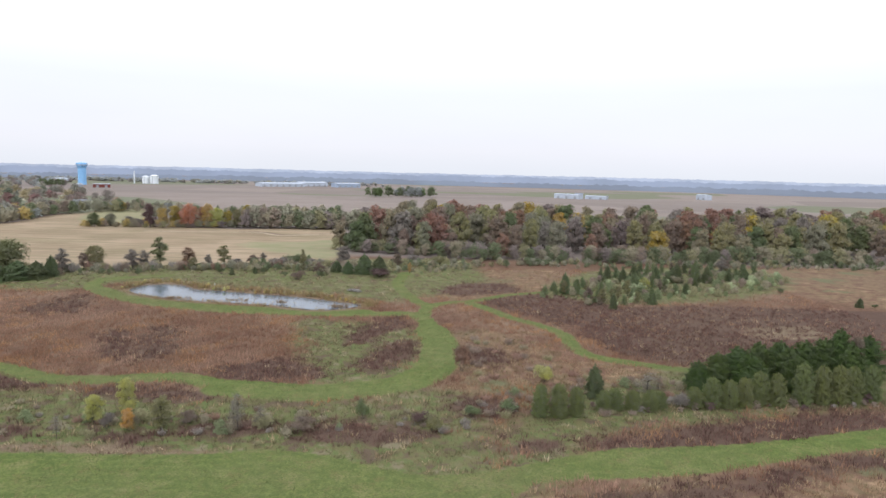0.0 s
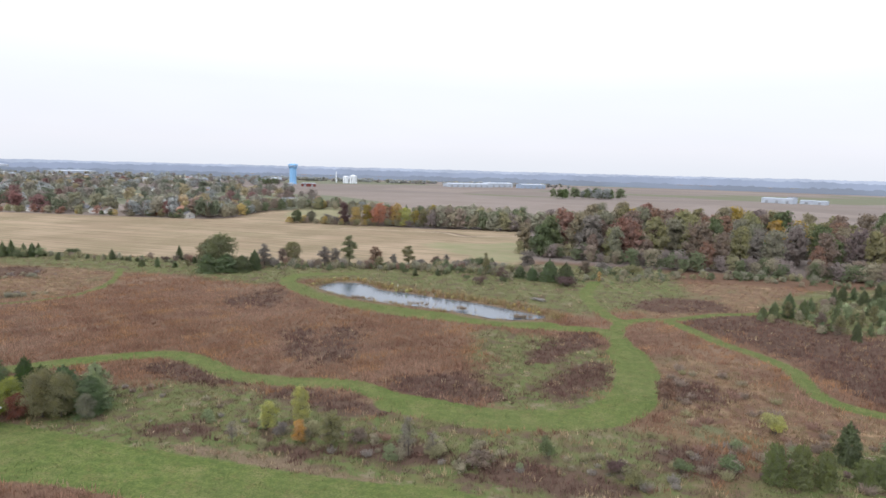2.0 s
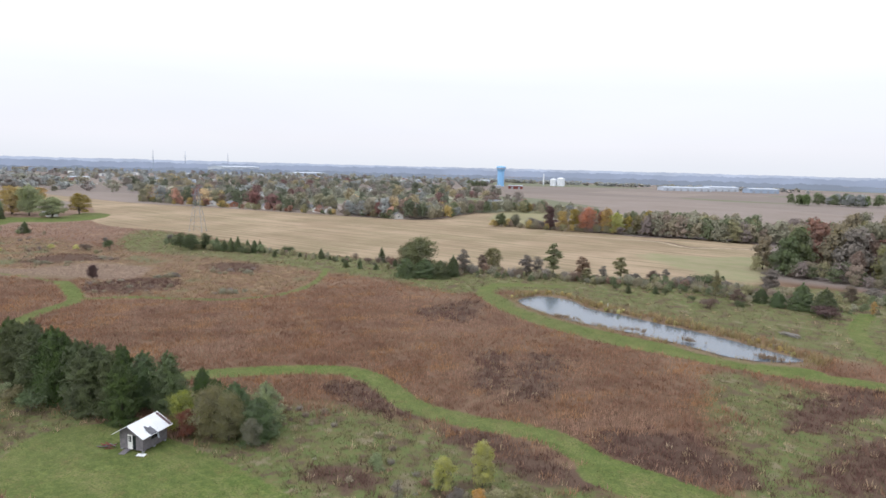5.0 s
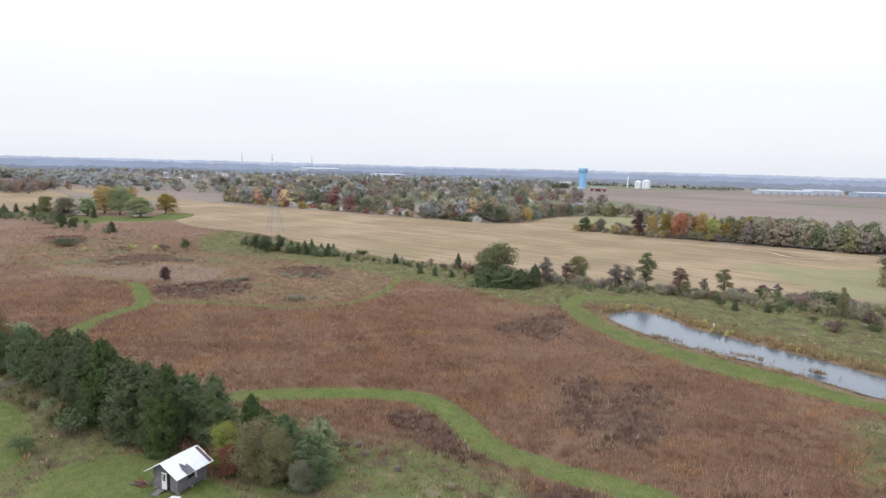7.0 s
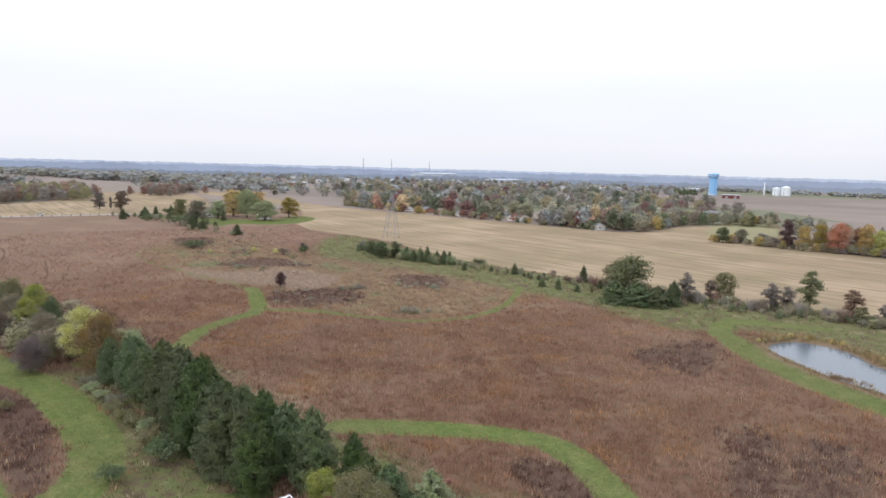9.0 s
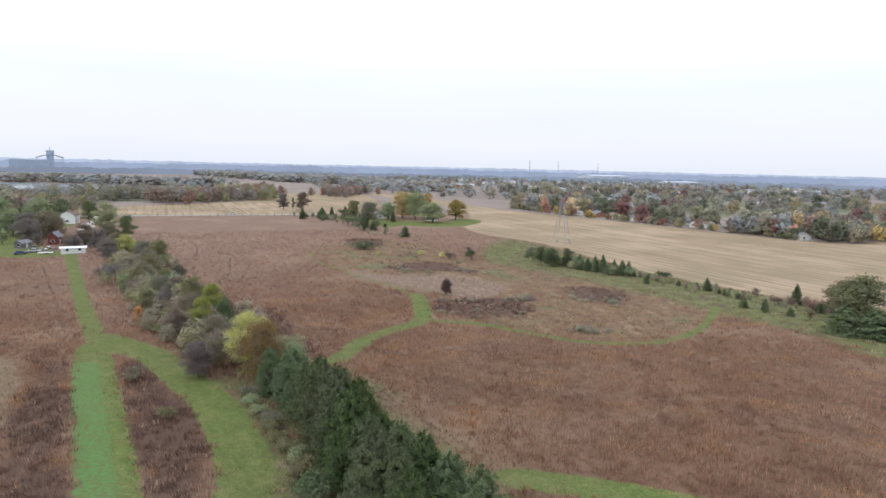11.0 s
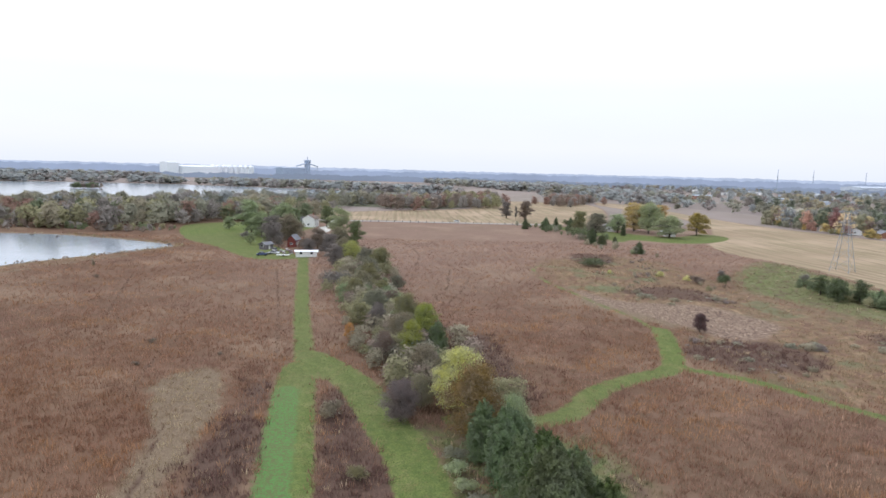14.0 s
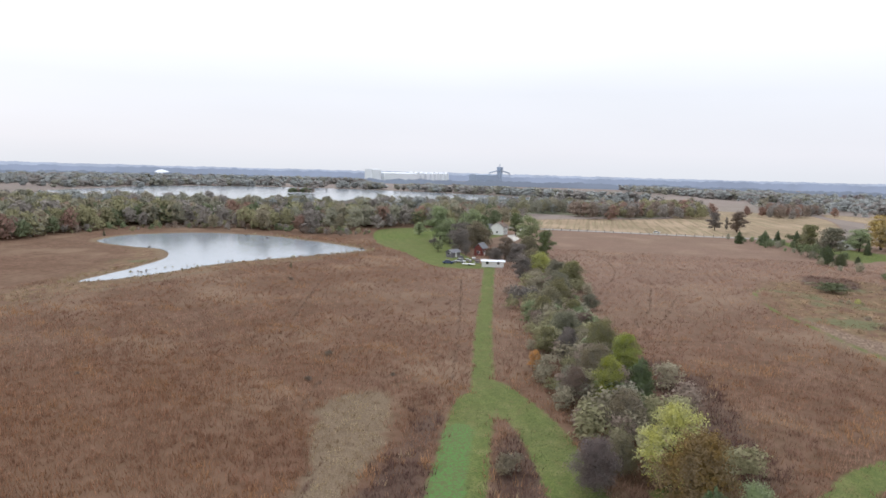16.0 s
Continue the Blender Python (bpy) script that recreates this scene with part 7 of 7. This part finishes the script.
def shift(colours, mask):
    """The grasses' slow change: bleached patches, painted western haze, and the redder south field."""
    x, y = px[mask], py[mask]
    lite = np.clip((waves(x, y, 17, 8) * 0.6 + waves(x, y, 6.5, 9) * 0.4 - 0.5) * 5, 0, 1)[:, None]
    c = (colours * (1 - 0.32 * lite) + np.array(dull(190, 156, 134)[:3]) * 0.32 * lite) * 0.95
    gold = np.clip((waves(x * 1.6, y * 0.7, 9, 12) * 0.55 + waves(x, y, 3.4, 13) * 0.45 - 0.53) * 7, 0, 1)[:, None]
    c = c * (1 - 0.5 * gold) + np.array(dull(184, 140, 92, 0.9)[:3]) * gr.uniform(0.85, 1.1, (len(x), 1)) * 0.5 * gold
    deep = np.clip((waves(x, y, 13, 14) * 0.5 + waves(x * 0.8, y * 1.3, 4.2, 15) * 0.5 - 0.53) * 7, 0, 1)[:, None]
    c = c * (1 - 0.45 * deep) + np.array(dull(112, 78, 68, 0.85)[:3]) * gr.uniform(0.85, 1.15, (len(x), 1)) * 0.45 * deep
    # The same painted haze on the blades.
    w = 0.32 * haze_fade(x, y)[:, None]
    c = c * (1 - w) + np.array(dull(186, 156, 142)[:3]) * gr.uniform(0.85, 1.15, (len(x), 1)) * w
    k = 0.6 * south_red(x, y)[:, None]
    return c * (1 - k) + np.array(dull(146, 106, 76, 0.9)[:3]) * gr.uniform(0.75, 1.2, (len(x), 1)) * k


def sow(name, mask, low, high, spreads, blades, colours, label, seed, width=0.07):
    tall = low + (high - low) * gr.random(mask.sum()) * (0.6 + 0.6 * waves(px[mask], py[mask], 9, 5))
    return tufts(name, px[mask], py[mask], tall, spreads, blades, colours, label, seed, width)


sow("prairie_grass", red, 0.5, 1.15, 0.7, 6, shift(blend(14, red, (138, 99, 74), (168, 125, 95), (148, 107, 80), (186, 148, 116)), red), "tall red-brown prairie grass", 81, 0.055)
straw = (dark | tan | rough) & (gr.random(len(px)) < 0.16 * waves(px, py, 4, 11) ** 2)
sow("straw_clumps", straw, 0.5, 1.0, 0.55, 9, blend(3, straw, (200, 176, 132), (178, 150, 112), (206, 184, 146)), "bleached straw clumps standing in the rough grass", 87, 0.05)
sow("dark_weeds", dark, 0.5, 1.1, 0.5, 8, blend(8, dark, (102, 73, 65), (122, 89, 78), (98, 71, 62), (138, 106, 88)), "dark purple-brown seed-headed weeds", 82, 0.045)
sow("pale_grass", pale, 0.3, 0.7, 0.5, 7, blend(3, pale, (180, 156, 118), (140, 112, 86), (162, 138, 102), (192, 172, 134), (122, 94, 74)), "bleached pale dry grass", 83, 0.045)
sow("rough_grass", rough, 0.2, 0.75, 0.6, 7, blend(3, rough, (103, 112, 64), (126, 121, 78), (96, 106, 58), (146, 129, 93), (100, 101, 61), (112, 88, 69), (94, 76, 61)), "rough green and straw-coloured grass", 84, 0.045)
sow("tan_grass", tan, 0.3, 0.8, 0.55, 7, blend(7, tan, (160, 124, 90), (140, 104, 76), (126, 114, 74), (178, 146, 108), (134, 97, 74), (120, 92, 74)), "tan meadow grass", 85, 0.045)
far_bank = reed & (py > 200 - (px + 92) * 0.243) & (px > -130)
reed &= ~far_bank
sow("tall_reeds", far_bank, 1.0, 2.1, 0.6, 10, blend(2, far_bank, (164, 132, 92), (150, 120, 84), (158, 144, 84), (178, 148, 106)), "tall tan and yellow reeds behind the pond", 91, 0.06)
sow("reeds", reed, 0.5, 1.2, 0.5, 8, blend(2, reed, (168, 134, 96), (150, 116, 84), (150, 136, 82), (182, 150, 110)), "tan reeds along the water", 86, 0.045)
ix = np.concatenate([gr.normal(cx, w, n) for cx, cy, w, n in ((-42.8, 183.0, 1.0, 26), (-74, 185.2, 2.0, 40), (-25.5, 180, 1.8, 40), (-55, 183.8, 2.4, 26))])
iy = np.concatenate([gr.normal(cy, 0.5, n) for cx, cy, w, n in ((-42.8, 183.0, 1.0, 26), (-74, 185.2, 2.0, 40), (-25.5, 180, 1.8, 40), (-55, 183.8, 2.4, 26))])
tufts("pond_reeds", ix, iy, gr.uniform(0.6, 1.3, len(ix)), 0.35, 8, np.tile(np.array(dull(150, 124, 92)[:3]), (len(ix), 1)) * gr.uniform(0.8, 1.15, (len(ix), 1)), "tan reed clumps standing in the pond", 88, 0.05)
lawn = (ZP["mown"] < -0.3) & (line_distance(P2, spline([(-172, 47.6), (-157.3, 49.4), (-141.7, 51.2), (-119.6, 53.8), (-91, 57)], 2.0)) > 2.3) & (ZP["water"] > 0.6) & (reach < 140)
sow("lawn_tufts", lawn, 0.05, 0.2, 0.8, 8, blend(2, lawn, (90, 108, 52), (112, 124, 64), (84, 100, 46), (124, 120, 74), (100, 116, 58)), "short tufts of mown grass on the paths", 89, 0.07)
line_near = lambda q: np.minimum.reduce([line_distance(q, line) for line in TRACKS])
rut = np.vstack([spline(line, 0.9) for line in TRACKS])
rut = rut + gr.normal(0, 0.22, rut.shape)
rut = rut[line_near(rut) < 0.5]
tufts("wheel_ruts", rut[:, 0], rut[:, 1], gr.uniform(0.3, 0.6, len(rut)), 0.25, 7, np.tile(np.array(dull(132, 100, 78)[:3]), (len(rut), 1)) * gr.uniform(0.8, 1.2, (len(rut), 1)), "dark flattened grass along old wheel tracks", 90, 0.06)
